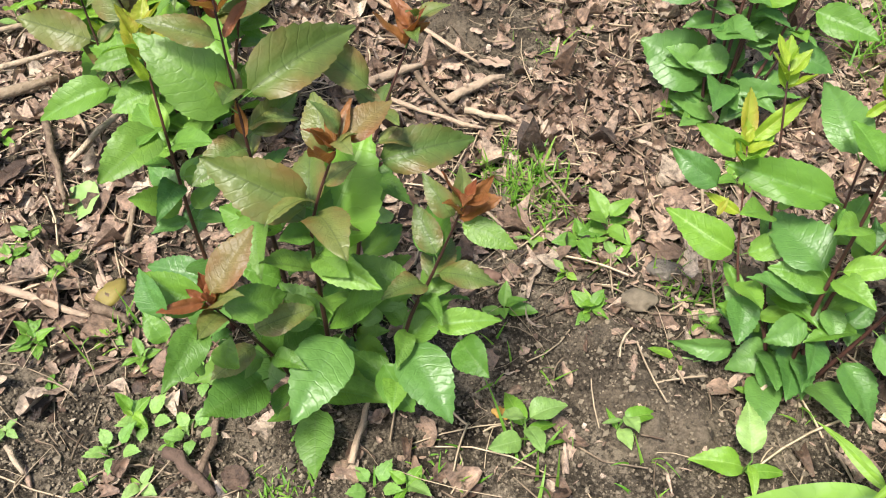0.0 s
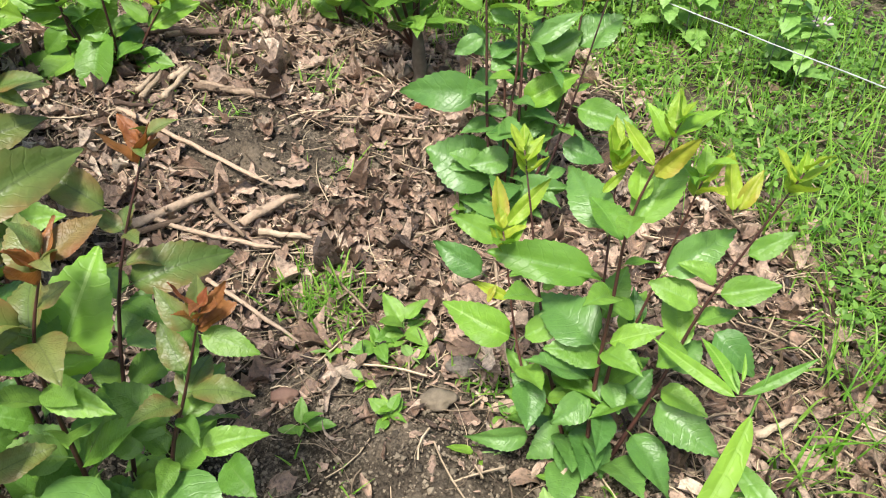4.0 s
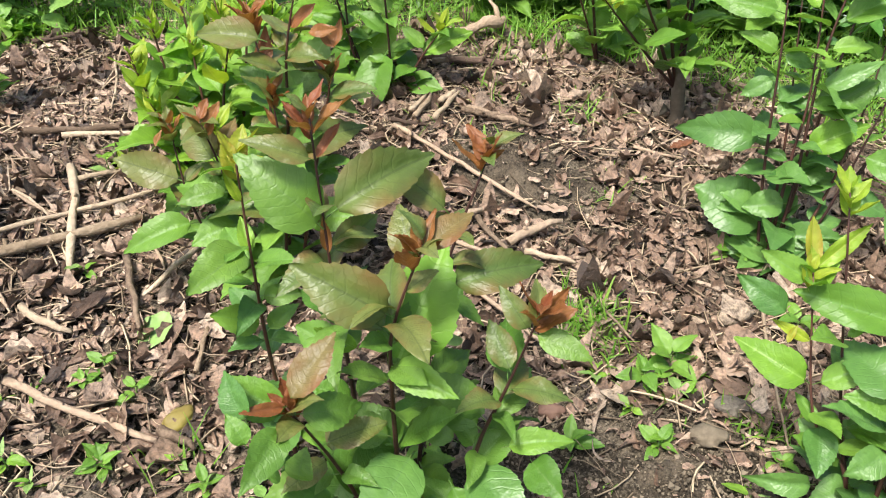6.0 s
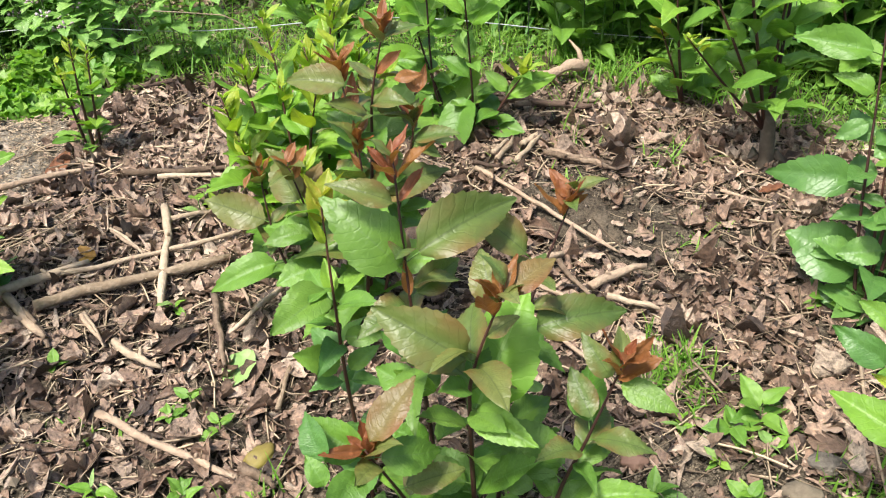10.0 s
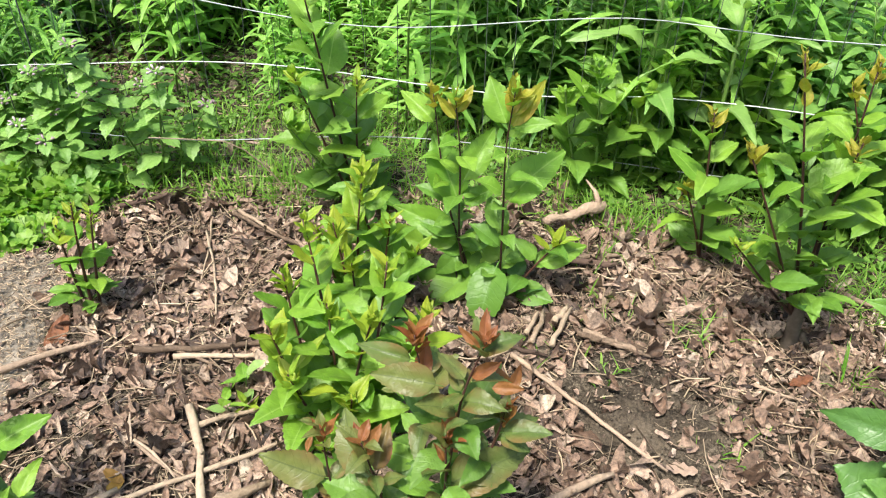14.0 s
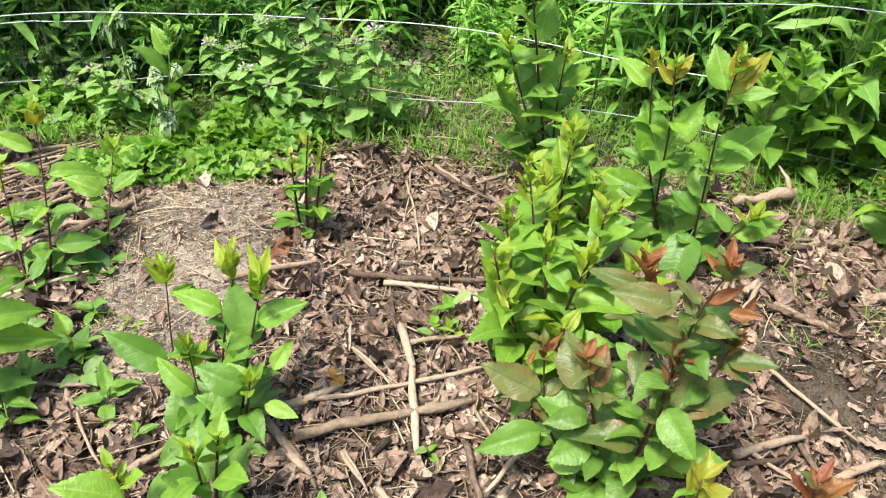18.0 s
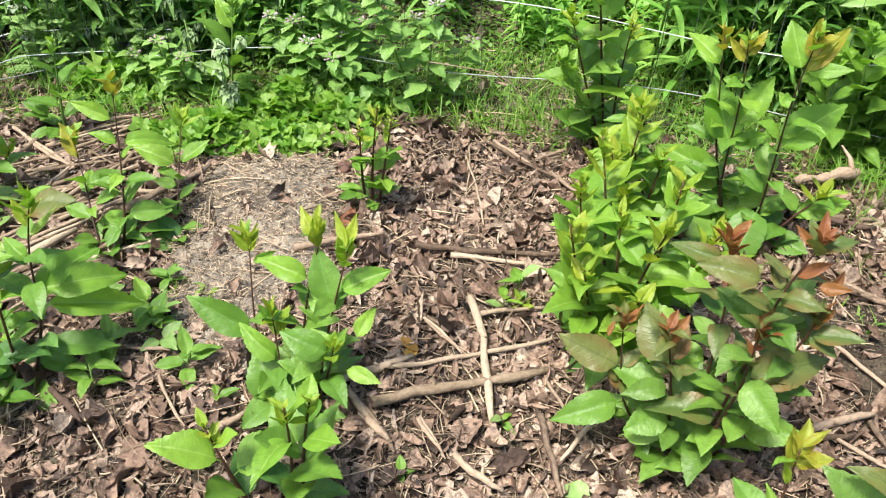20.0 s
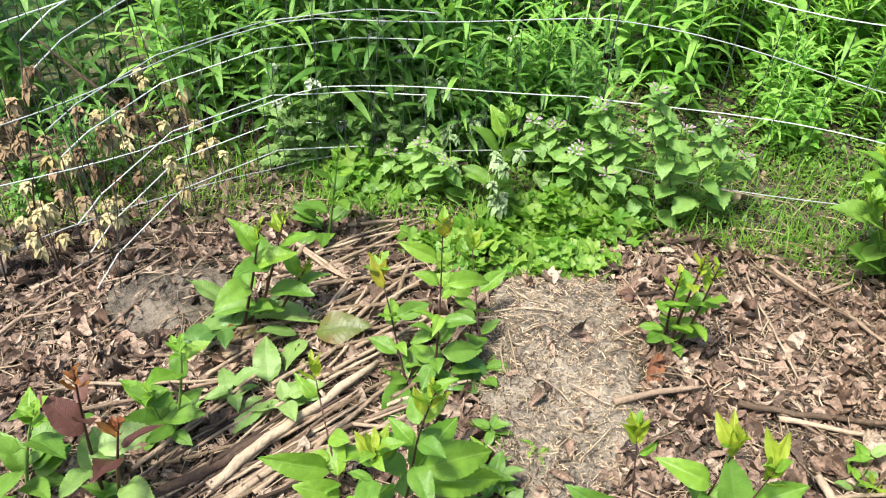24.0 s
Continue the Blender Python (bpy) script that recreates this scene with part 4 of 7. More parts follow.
leaf_at(thing, (0.103, 0.036, 0.193), (0.093, 0.086, 0.233), "fresh", 0.90)
leaf_at(thing, (-0.042, -0.023, 0.145), (-0.079, 0.003, 0.186), "lime", 0.80)
leaf_at(thing, (-0.042, -0.023, 0.145), (-0.057, 0.023, 0.183), "lime", 0.80)
leaf_at(thing, (-0.156, 0.024, 0.245), (-0.192, 0.041, 0.289), "lime", 0.80)
leaf_at(thing, (-0.156, 0.024, 0.245), (-0.173, 0.053, 0.281), "lime", 0.70)
leaf_at(thing, (-0.020, 0.075, 0.320), (-0.070, 0.080, 0.365), "lime", 0.80)
leaf_at(thing, (-0.020, 0.075, 0.320), (-0.052, 0.102, 0.368), "lime", 0.80)
leaf_at(thing, (0.045, 0.080, 0.334), (0.003, 0.100, 0.383), "lime", 0.80)
leaf_at(thing, (0.045, 0.080, 0.334), (0.032, 0.121, 0.378), "lime", 0.80)
leaf_at(thing, (0.028, 0.049, 0.192), (-0.024, 0.041, 0.222), "green", 1.00)
leaf_at(thing, (-0.024, 0.026, 0.146), (-0.009, 0.083, 0.173), "fresh", 0.90)
leaf_at(thing, (-0.020, 0.000, 0.000), (-0.073, -0.034, 0.015), "green", 1.10)
leaf_at(thing, (0.048, -0.006, -0.005), (0.096, 0.005, 0.013), "green", 1.10)
leaf_at(thing, (-0.012, 0.018, 0.073), (-0.076, 0.017, 0.114), "fresh", 1.00)
thing = grown("amber_tipped_sapling", "thin sapling with amber tips beside dry sticks", -1.556, 0.677)
stem(thing, "o", ((0.010, 0.000, 0.000), (-0.003, 0.036, 0.072), (-0.037, 0.076, 0.191), (-0.085, 0.123, 0.351)))
stem(thing, "o", ((-0.010, 0.000, 0.000), (-0.040, -0.019, 0.016), (-0.135, 0.025, 0.103), (-0.223, 0.063, 0.184)))
stem(thing, "y", ((0.100, 0.100, 0.000), (0.035, 0.142, 0.031), (-0.181, 0.323, 0.139)))
leaf_at(thing, (-0.061, 0.099, 0.271), (-0.122, 0.043, 0.320), "fresh", 0.70)
leaf_at(thing, (-0.046, 0.085, 0.223), (0.006, 0.184, 0.230), "fresh", 0.70)
leaf_at(thing, (-0.002, 0.032, 0.064), (0.025, -0.029, 0.049), "green", 1.10)
leaf_at(thing, (-0.006, 0.040, 0.084), (0.047, 0.121, 0.075), "green", 0.80)
leaf_at(thing, (-0.040, -0.019, 0.016), (0.021, -0.127, 0.006), "green", 0.90)
leaf_at(thing, (-0.135, 0.025, 0.103), (-0.105, 0.107, 0.116), "green", 0.90)
leaf_at(thing, (-0.179, 0.044, 0.144), (-0.228, 0.044, 0.214), "amber", 0.70)
leaf_at(thing, (-0.020, 0.056, 0.131), (-0.040, -0.002, 0.122), "green", 1.00)
leaf_at(thing, (-0.073, 0.232, 0.085), (-0.148, 0.172, 0.135), "fresh", 0.80)
leaf_at(thing, (-0.073, 0.232, 0.085), (-0.056, 0.311, 0.127), "fresh", 0.80)
leaf_at(thing, (-0.030, 0.196, 0.063), (-0.067, 0.161, 0.082), "green", 1.00)
leaf_at(thing, (-0.159, 0.305, 0.129), (-0.185, 0.304, 0.162), "lime", 0.70)
leaf_at(thing, (-0.159, 0.305, 0.129), (-0.135, 0.359, 0.143), "lime", 0.70)
thing = plant("green_sapling", "small sapling near the fence corner", -2.000, 0.450, (
    (0.009, 0.034, 0.031, 0.114, 0.306, "y"),
    (0.009, 0.074, 0.023, 0.186, 0.294, "y"),
    (0.033, 0.106, 0.065, 0.213, 0.159, "y"),), leaf=0.08, gap=0.04)
thing = grown("lime_sapling", "bushy sapling with lime toothed young leaves", -1.334, 0.338)
stem(thing, "y", ((0.000, 0.010, 0.000), (0.022, 0.062, 0.142), (0.025, 0.086, 0.299), (0.034, 0.112, 0.404)))
stem(thing, "y", ((-0.010, 0.000, 0.000), (-0.008, 0.016, 0.200), (-0.007, 0.022, 0.301)))
stem(thing, "l", ((-0.020, 0.000, 0.000), (-0.128, 0.029, 0.071), (-0.306, 0.112, 0.194)))
stem(thing, "y", ((-0.010, -0.020, 0.000), (0.028, -0.055, 0.039), (0.131, -0.098, 0.231)))
leaf_at(thing, (0.024, 0.074, 0.220), (0.084, 0.207, 0.217), "fresh", 0.75)
leaf_at(thing, (0.023, 0.069, 0.189), (0.115, 0.213, 0.161), "fresh", 0.60)
leaf_at(thing, (0.023, 0.069, 0.189), (0.005, 0.190, 0.259), "fresh", 0.80)
leaf_at(thing, (0.016, 0.046, 0.099), (0.106, 0.149, 0.082), "green", 0.70)
leaf_at(thing, (-0.009, 0.005, 0.060), (-0.036, -0.055, 0.099), "green", 1.20)
leaf_at(thing, (-0.010, 0.000, 0.000), (0.094, 0.007, 0.015), "green", 1.20)
leaf_at(thing, (-0.010, -0.020, 0.000), (0.016, -0.068, 0.007), "green", 1.20)
leaf_at(thing, (-0.145, 0.037, 0.083), (-0.206, -0.072, 0.153), "fresh", 0.75)
leaf_at(thing, (-0.106, 0.023, 0.057), (-0.146, -0.049, 0.109), "fresh", 0.90)
leaf_at(thing, (0.025, 0.083, 0.283), (-0.017, 0.066, 0.325), "fresh", 0.90)
leaf_at(thing, (0.028, 0.093, 0.330), (0.028, 0.157, 0.360), "lime", 0.80)
leaf_at(thing, (0.030, 0.099, 0.351), (-0.007, 0.101, 0.398), "lime", 0.80)
leaf_at(thing, (-0.007, 0.020, 0.270), (-0.048, 0.012, 0.315), "lime", 0.80)
leaf_at(thing, (-0.007, 0.020, 0.270), (-0.001, 0.067, 0.281), "lime", 0.80)
leaf_at(thing, (-0.252, 0.087, 0.157), (-0.295, 0.061, 0.201), "fresh", 0.80)
leaf_at(thing, (0.011, 0.036, 0.071), (0.077, 0.085, 0.055), "green", 1.00)
leaf_at(thing, (-0.074, 0.014, 0.035), (-0.039, -0.067, 0.025), "green", 1.00)
leaf_at(thing, (-0.008, 0.011, 0.140), (-0.009, 0.068, 0.159), "fresh", 0.90)
thing = plant("green_sapling", "slender sapling against the wire fence", -2.137, 0.861, (
    (0.000, 0.000, 0.031, 0.029, 0.287, "g"),), leaf=0.075)
thing = plant("green_sapling", "slender green sapling among the dead nettles", -1.950, 1.288, (
    (0.000, 0.000, 0.034, 0.032, 0.329, "g"),), leaf=0.09)
thing = plant("lime_sapling", "short sapling with lime tips among dead sticks", -0.763, 0.520, (
    (-0.004, -0.003, 0.006, 0.005, 0.253, "y"),
    (0.014, 0.012, 0.020, 0.044, 0.250, "y"),
    (-0.052, -0.045, -0.091, -0.079, 0.204, "y"),), leaf=0.085, gap=0.035, skirt=4)
thing = plant("red_sapling", "small sapling with purple red leaves", -1.764, 0.057, (
    (-0.017, -0.017, 0.005, 0.005, 0.387, "p"),
    (0.000, 0.000, 0.085, 0.026, 0.310, "p"),), leaf=0.075, gap=0.045, skirt=2)
thing = plant("green_sapling", "low green seedling among litter", -1.834, 0.209, (
    (0.000, 0.000, 0.053, 0.051, 0.303, "g"),
    (0.000, 0.000, 0.008, -0.020, 0.176, "g"),), leaf=0.07)
thing = plant("green_sapling", "low green seedling among litter", -1.911, -0.064, (
    (0.000, 0.000, 0.065, 0.063, 0.266, "g"),), leaf=0.085)
thing = plant("green_sapling", "dense green sapling in the weedy edge", -0.502, 2.269, (
    (0.000, 0.000, -0.035, -0.020, 0.383, "g"),
    (-0.033, -0.018, -0.100, -0.056, 0.301, "g"),
    (0.033, 0.018, 0.020, 0.069, 0.214, "g"),), leaf=0.1, gap=0.026, skirt=10)
thing = plant("green_sapling", "dense green sapling in the weedy edge", -0.156, 2.510, (
    (0.000, 0.000, -0.113, -0.064, 0.461, "g"),
    (0.033, 0.019, -0.011, -0.006, 0.390, "g"),
    (-0.033, -0.019, -0.130, -0.016, 0.296, "g"),), leaf=0.11, gap=0.026, skirt=10)
thing = plant("green_sapling", "leafy green sapling beside the stump", 0.171, 2.463, (
    (0.000, 0.000, -0.142, -0.080, 0.439, "o"),
    (-0.031, -0.017, -0.172, -0.098, 0.302, "g"),
    (0.031, 0.017, -0.047, 0.031, 0.403, "g"),), leaf=0.1, gap=0.028, skirt=12)
thing = plant("green_sapling", "leafy sapling on the weedy far corner", -0.236, 2.813, (
    (0.000, 0.000, -0.038, -0.019, 0.249, "o"),
    (0.000, 0.000, -0.131, -0.067, 0.148, "o"),
    (0.000, 0.000, 0.109, 0.055, 0.195, "g"),), leaf=0.095, gap=0.028, skirt=10)


# ---- the bed's edge and its bare patches ----
EDGE = ((-3.4, -0.1), (-2.75, 0.25), (-2.45, 0.7), (-2.2, 0.98), (-1.9, 1.15), (-1.68, 1.4), (-1.4, 1.72), (-1.14, 1.84), (-0.58, 2.06), (-0.2, 2.2),
        (0.5, 2.15), (0.66, 1.95), (0.85, 1.78), (0.97, 1.5), (1.08, 1.2), (1.2, 0.6), (1.3, -0.5), (1.6, -1.9), (3.7, -2.2))
SOIL = ((-0.7, 0.45), (-0.45, 0.56), (-0.2, 0.68), (0.02, 0.95), (0.2, 1.1), (0.5, 1.17), (0.75, 1.1), (1.1, 0.95))


def along_line(line, x):
    for (a, b), (c, d) in zip(line, line[1:]):
        if a <= x <= c:
            return b + (d - b) * (x - a) / (c - a)
    return line[0][1] if x < line[0][0] else line[-1][1]


def in_mound(x, y):
    """1 in the heart of the sandy mound, 0 outside."""
    dx, dy = x + 1.42, y - 0.98
    u, v = 0.62 * dx - 0.78 * dy, 0.78 * dx + 0.62 * dy
    return max(0.0, 1 - (u / 0.40) ** 2 - (v / 0.20) ** 2)


HEAPS = ((-1.42, 0.98, 0.41, 0.2, radians(-51), 0.035), (-1.2, 0.7, 0.2, 0.13, radians(-30), 0.012), (0.48, 0.98, 0.15, 0.1, radians(-20), 0.032), (-0.1, 1.55, 0.15, 0.09, radians(20), 0.03), (-2.22, 0.42, 0.2, 0.13, radians(60), 0.02))


def lie(x, y):
    """The top of the soil, heaps included."""
    z = rough(x, y)
    for hx, hy, rx, ry, turn, high in HEAPS:
        c, s = math.cos(turn), math.sin(turn)
        u, v = ((x - hx) * c + (y - hy) * s) / rx, ((y - hy) * c - (x - hx) * s) / ry
        r = u * u + v * v
        if r < 1:
            z += high * (1 - r) ** 1.2
    return z


def cover(x, y):
    """How thickly the dead leaves lie."""
    if y > along_line(EDGE, x) + 0.04:
        return 0.5 if x < -1.9 else 0.08
    d = 1.0
    if in_mound(x, y) > 0.08:
        d = 0.05
    if y < along_line(SOIL, x) and x > -0.75:
        d = 0.08 if y < along_line(SOIL, x) - 0.1 else 0.3
    if math.hypot((x + 0.1) / 1.4, y - 1.56) < 0.13:
        d = 0.14
    if math.hypot(x + 2.22, y - 0.42) < 0.15:
        d = 0.12
    if math.hypot(x + 1.25, y - 0.72) < 0.14:
        d = min(d, 0.3)
    return d


def fade(x, y):
    """Thins the litter out towards the walked ground in front of the bed."""
    n = 0.35 * noise.noise(Vector((x * 2.5, y * 2.5, 8)))
    return max(0.0, min(1.0, (y + 0.75 + n) / 0.8)) * max(0.0, min(1.0, (3.3 + x + n) / 0.5))


# ---- heaps of soil ----
def mound_material(name, dark, light):
    m, t, p = shader(name)
    co = t.nodes.new("ShaderNodeTexCoord").outputs["Object"]
    fine = node(t, "TexNoise", Scale=190.0, Detail=8.0, Roughness=0.75)
    mid = node(t, "TexNoise", Scale=9.0, Detail=4.0)
    for n in (fine, mid):
        t.links.new(co, n.inputs["Vector"])
    f = math_node(t, "ADD", math_node(t, "MULTIPLY", fine.outputs[0], 0.62), math_node(t, "MULTIPLY", mid.outputs[0], 0.5))
    t.links.new(ramp(t, f, (0.43, dark), (0.69, light)), p.inputs["Base Color"])
    p.inputs["Roughness"].default_value = 0.95
    p.inputs["Specular IOR Level"].default_value = 0.12
    b = node(t, "Bump", Strength=1.0, Distance=0.008)
    t.links.new(f, b.inputs["Height"])
    t.links.new(b.outputs[0], p.inputs["Normal"])
    return m


def soil_heap(label, x, y, rx, ry, turn, high, material, seed):
    """A low heap with a ragged foot that runs out under the litter."""
    bm = bmesh.new()
    rings, spokes = 46, 170
    rows = []
    for i in range(rings + 1):
        r = i / rings
        row = []
        for k in range(spokes):
            a = k * math.tau / spokes
            wob = 1 + 0.22 * noise.noise(Vector((math.cos(a) * 1.7, math.sin(a) * 1.7, seed)))
            u, v = rx * r * wob * math.cos(a), ry * r * wob * math.sin(a)
            px_, py_ = u * math.cos(turn) - v * math.sin(turn), u * math.sin(turn) + v * math.cos(turn)
            w = Vector((x + px_, y + py_, seed))
            lump = 0.01 * noise.noise(w * 22) + 0.009 * noise.noise(w * 60) + 0.004 * noise.noise(w * 130)
            z = rough(x + px_, y + py_) - height(x, y) + high * (1 - r * r) ** 1.2 + lump * (1 - r ** 4) - 0.006 * r ** 6
            row.append(bm.verts.new((px_, py_, z)))
        rows.append(row)
    for a, b in zip(rows, rows[1:]):
        for k in range(spokes):
            bm.faces.new((a[k], b[k], b[(k + 1) % spokes], a[(k + 1) % spokes]))
    bmesh.ops.remove_doubles(bm, verts=rows[0], dist=0.001)
    me = bpy.data.meshes.new("soil_mound")
    bm.to_mesh(me)
    bm.free()
    me.materials.append(material)
    me.shade_smooth()
    ob = new("soil_mound", me)
    ob.location = (x, y, height(x, y))
    return tagged(ob, label, "soil mound")


SAND = mound_material("sandy_soil", (0.055, 0.046, 0.036), (0.35, 0.305, 0.24))
GREY_SOIL = mound_material("grey_soil", (0.03, 0.025, 0.02), (0.24, 0.205, 0.16))
DARK_SOIL = mound_material("damp_soil", (0.01, 0.008, 0.006), (0.15, 0.12, 0.086))
soil_heap("low mound of pale sandy crumbly soil", -1.42, 0.98, 0.41, 0.2, radians(-51), 0.035, SAND, 1.0)
soil_heap("bare crumbly soil beside the sandy mound", -1.2, 0.7, 0.2, 0.13, radians(-30), 0.012, SAND, 2.0)
soil_heap("clod of damp grey garden soil", 0.48, 0.98, 0.15, 0.1, radians(-20), 0.032, DARK_SOIL, 3.0)
soil_heap("small heap of dark loose soil", -0.1, 1.55, 0.15, 0.09, radians(20), 0.03, DARK_SOIL, 4.0)
soil_heap("low heap of grey crumbly soil near the fence", -2.22, 0.42, 0.2, 0.13, radians(60), 0.02, GREY_SOIL, 5.0)


# ---- dead leaves, straw and crumbs ----
def stuff(name, verts, faces, material, label, category, smooth=True):
    me = bpy.data.meshes.new(name)
    me.from_pydata(verts, [], faces)
    me.materials.append(material)
    if smooth:
        me.shade_smooth()
    return tagged(new(name, me), label, category, kind="stuff")


pick = random.Random(21)


def frame_of(yaw, tilt, lean):
    return Euler((tilt, lean, yaw)).to_matrix()


def litter_sheet(count, low, high):
    rows, across = (6, (-1, -0.5, 0, 0.5, 1)) if high > 0.03 else (3, (-1, 0, 1))
    verts, faces = [], []
    made = 0
    while made < count:
        x, y = pick.uniform(-3.4, 1.5), pick.uniform(-0.9, 2.35)
        if pick.random() > cover(x, y) * fade(x, y):
            continue
        made += 1
        size = pick.uniform(low, high) * (1.0 if high > 0.06 or pick.random() < 0.9 else 1.4)
        wide = size * pick.choice((0.07, 0.1, 0.14, 0.19, 0.25, 0.32)) * pick.uniform(0.8, 1.15)
        lobes, amp = pick.choice((0, 0, 2, 3)), pick.uniform(0.1, 0.3)
        curl, bend = pick.uniform(-1.4, 2.2), pick.uniform(-1.2, 1.2)
        m = frame_of(pick.uniform(0, 6.28), pick.gauss(0, 0.34), pick.gauss(0, 0.26))
        base = Vector((x, y, lie(x, y) + pick.uniform(0.001, 0.006) + min(size, 0.04) * 0.12))
        cut = pick.uniform(0.6, 1.0)
        o = len(verts)
        for i in range(rows):
            u = i / (rows - 1) * cut
            half = wide * math.sin(math.pi * (0.06 + 0.9 * u)) ** 0.8 * (1 + amp * math.cos(lobes * math.tau * u))
            for k in across:
                s = half * k * (pick.uniform(0.72, 1.15) if abs(k) == 1 else 1)
                p = Vector(((u - 0.5) * size, s, curl * s * s / wide + bend * (u - 0.5) ** 2 * size + pick.uniform(-0.09, 0.09) * wide))
                verts.append(base + m @ p)
        c = len(across)
        for i in range(rows - 1):
            for k in range(c - 1):
                a = o + i * c + k
                faces.append((a, a + c, a + c + 1, a + 1))
    return verts, faces


stuff("large_dead_leaves", *litter_sheet(4200, 0.042, 0.066), LITTER, "large curled brown dead leaves over the bed", "dead leaves")


stuff("leaf_litter", *litter_sheet(17000, 0.022, 0.052), LITTER, "brown and tan dead leaves strewn over the bed", "dead leaves")


stuff("leaf_scraps", *litter_sheet(52000, 0.007, 0.02), LITTER, "small broken scraps of dead leaves over the bed", "dead leaves")


def straw_sheet(count):
    verts, faces = [], []
    made = 0
    while made < count:
        x, y = pick.uniform(-3.4, 1.5), pick.uniform(-0.9, 2.35)
        if pick.random() > fade(x, y) * (0.3 if in_mound(x, y) > 0 else 0.2 + 0.8 * cover(x, y)):
            continue
        made += 1
        size, w = pick.choice((0.02, 0.03, 0.05, 0.08, 0.13)) * pick.uniform(0.7, 1.3), pick.choice((0.0004, 0.0006, 0.0009, 0.0013, 0.0022)) * pick.uniform(0.7, 1.0)
        bend = pick.gauss(0, 0.09)
        m = frame_of(pick.uniform(0, 6.28), 0, pick.gauss(0, 0.09))
        base = Vector((x, y, lie(x, y) + pick.uniform(0.004, 0.018)))
        o = len(verts)
        for i in range(4):
            u = i / 3 - 0.5
            c = Vector((u * size, bend * (u * u * 4 - 1) * size, -0.1 * u * u * size))
            for dy, dz in ((-w, 0), (w, 0), (0, w * 1.5)):
                verts.append(base + m @ (c + Vector((0, dy, dz))))
        for i in range(3):
            for k in range(3):
                a, b = o + i * 3 + k, o + i * 3 + (k + 1) % 3
                faces.append((a, b, b + 3, a + 3))
    return verts, faces


stuff("dry_straw", *straw_sheet(15000), STRAW, "thin dry straw and twig bits over the dead leaves", "straw")


def chip_sheet(count):
    """Short pale fibres and chips on the sandy mound."""
    verts, faces = [], []
    made = 0
    while made < count:
        x, y = pick.uniform(-2.0, -0.9), pick.uniform(0.45, 1.5)
        if in_mound(x, y) <= 0.0 and math.hypot(x + 1.22, y - 0.7) > 0.17:
            continue
        made += 1
        size, w = pick.uniform(0.004, 0.017), pick.uniform(0.0005, 0.0014)
        m = frame_of(pick.uniform(0, 6.28), pick.gauss(0, 0.2), pick.gauss(0, 0.15))
        base = Vector((x, y, lie(x, y) + pick.uniform(0.004, 0.011)))
        o = len(verts)
        for u in (-0.5, 0.5):
            for dy, dz in ((-w, 0), (w, 0), (0, w)):
                verts.append(base + m @ Vector((u * size, dy, dz)))
        for k in range(3):
            a, b = o + k, o + (k + 1) % 3
            faces.append((a, b, b + 3, a + 3))
    return verts, faces


stuff("straw_chips", *chip_sheet(5200), STRAW, "short pale straw chips on the sandy mound", "straw", False)


def crumb_sheet(count):
    verts, faces = [], []
    for n in range(count):
        x, y = (pick.uniform(-2.0, 1.15), pick.uniform(0.2, 1.7)) if n % 2 else (pick.uniform(-0.7, 1.2), pick.uniform(0.2, 1.15))
        if (cover(x, y) > 0.4 and pick.random() < 0.8) or (in_mound(x, y) > 0.02 and pick.random() < 0.9):
            continue
        r = pick.choice((0.001, 0.0014, 0.002, 0.003)) * pick.uniform(0.7, 1.4)
        if pick.random() < 0.03:
            r *= 2.2
        c = Vector((x, y, lie(x, y) + r * 0.5 + 0.002))
        o = len(verts)
        m = frame_of(pick.uniform(0, 6.28), pick.uniform(-1, 1), pick.uniform(-1, 1))
        for d in ((1, 0, 0), (0, 1, 0), (-1, 0, 0), (0, -1, 0), (0, 0, 0.8), (0, 0, -0.8)):
            verts.append(c + m @ (Vector(d) * r * pick.uniform(0.6, 1.3)))
        for f in ((0, 1, 4), (1, 2, 4), (2, 3, 4), (3, 0, 4), (1, 0, 5), (2, 1, 5), (3, 2, 5), (0, 3, 5)):
            faces.append(tuple(o + i for i in f))
    return verts, faces


stuff("soil_crumbs", *crumb_sheet(90000), CLOD, "loose crumbs and grit of soil", "soil crumbs", False)


# ---- sticks ----
WOODS = {"p": (STICK_PALE, "pale barkless dry stick lying on dead leaves"), "s": (STICK, "weathered brown stick lying on dead leaves"),
         "d": (STICK_DARK, "dark damp stick lying on dead leaves")}


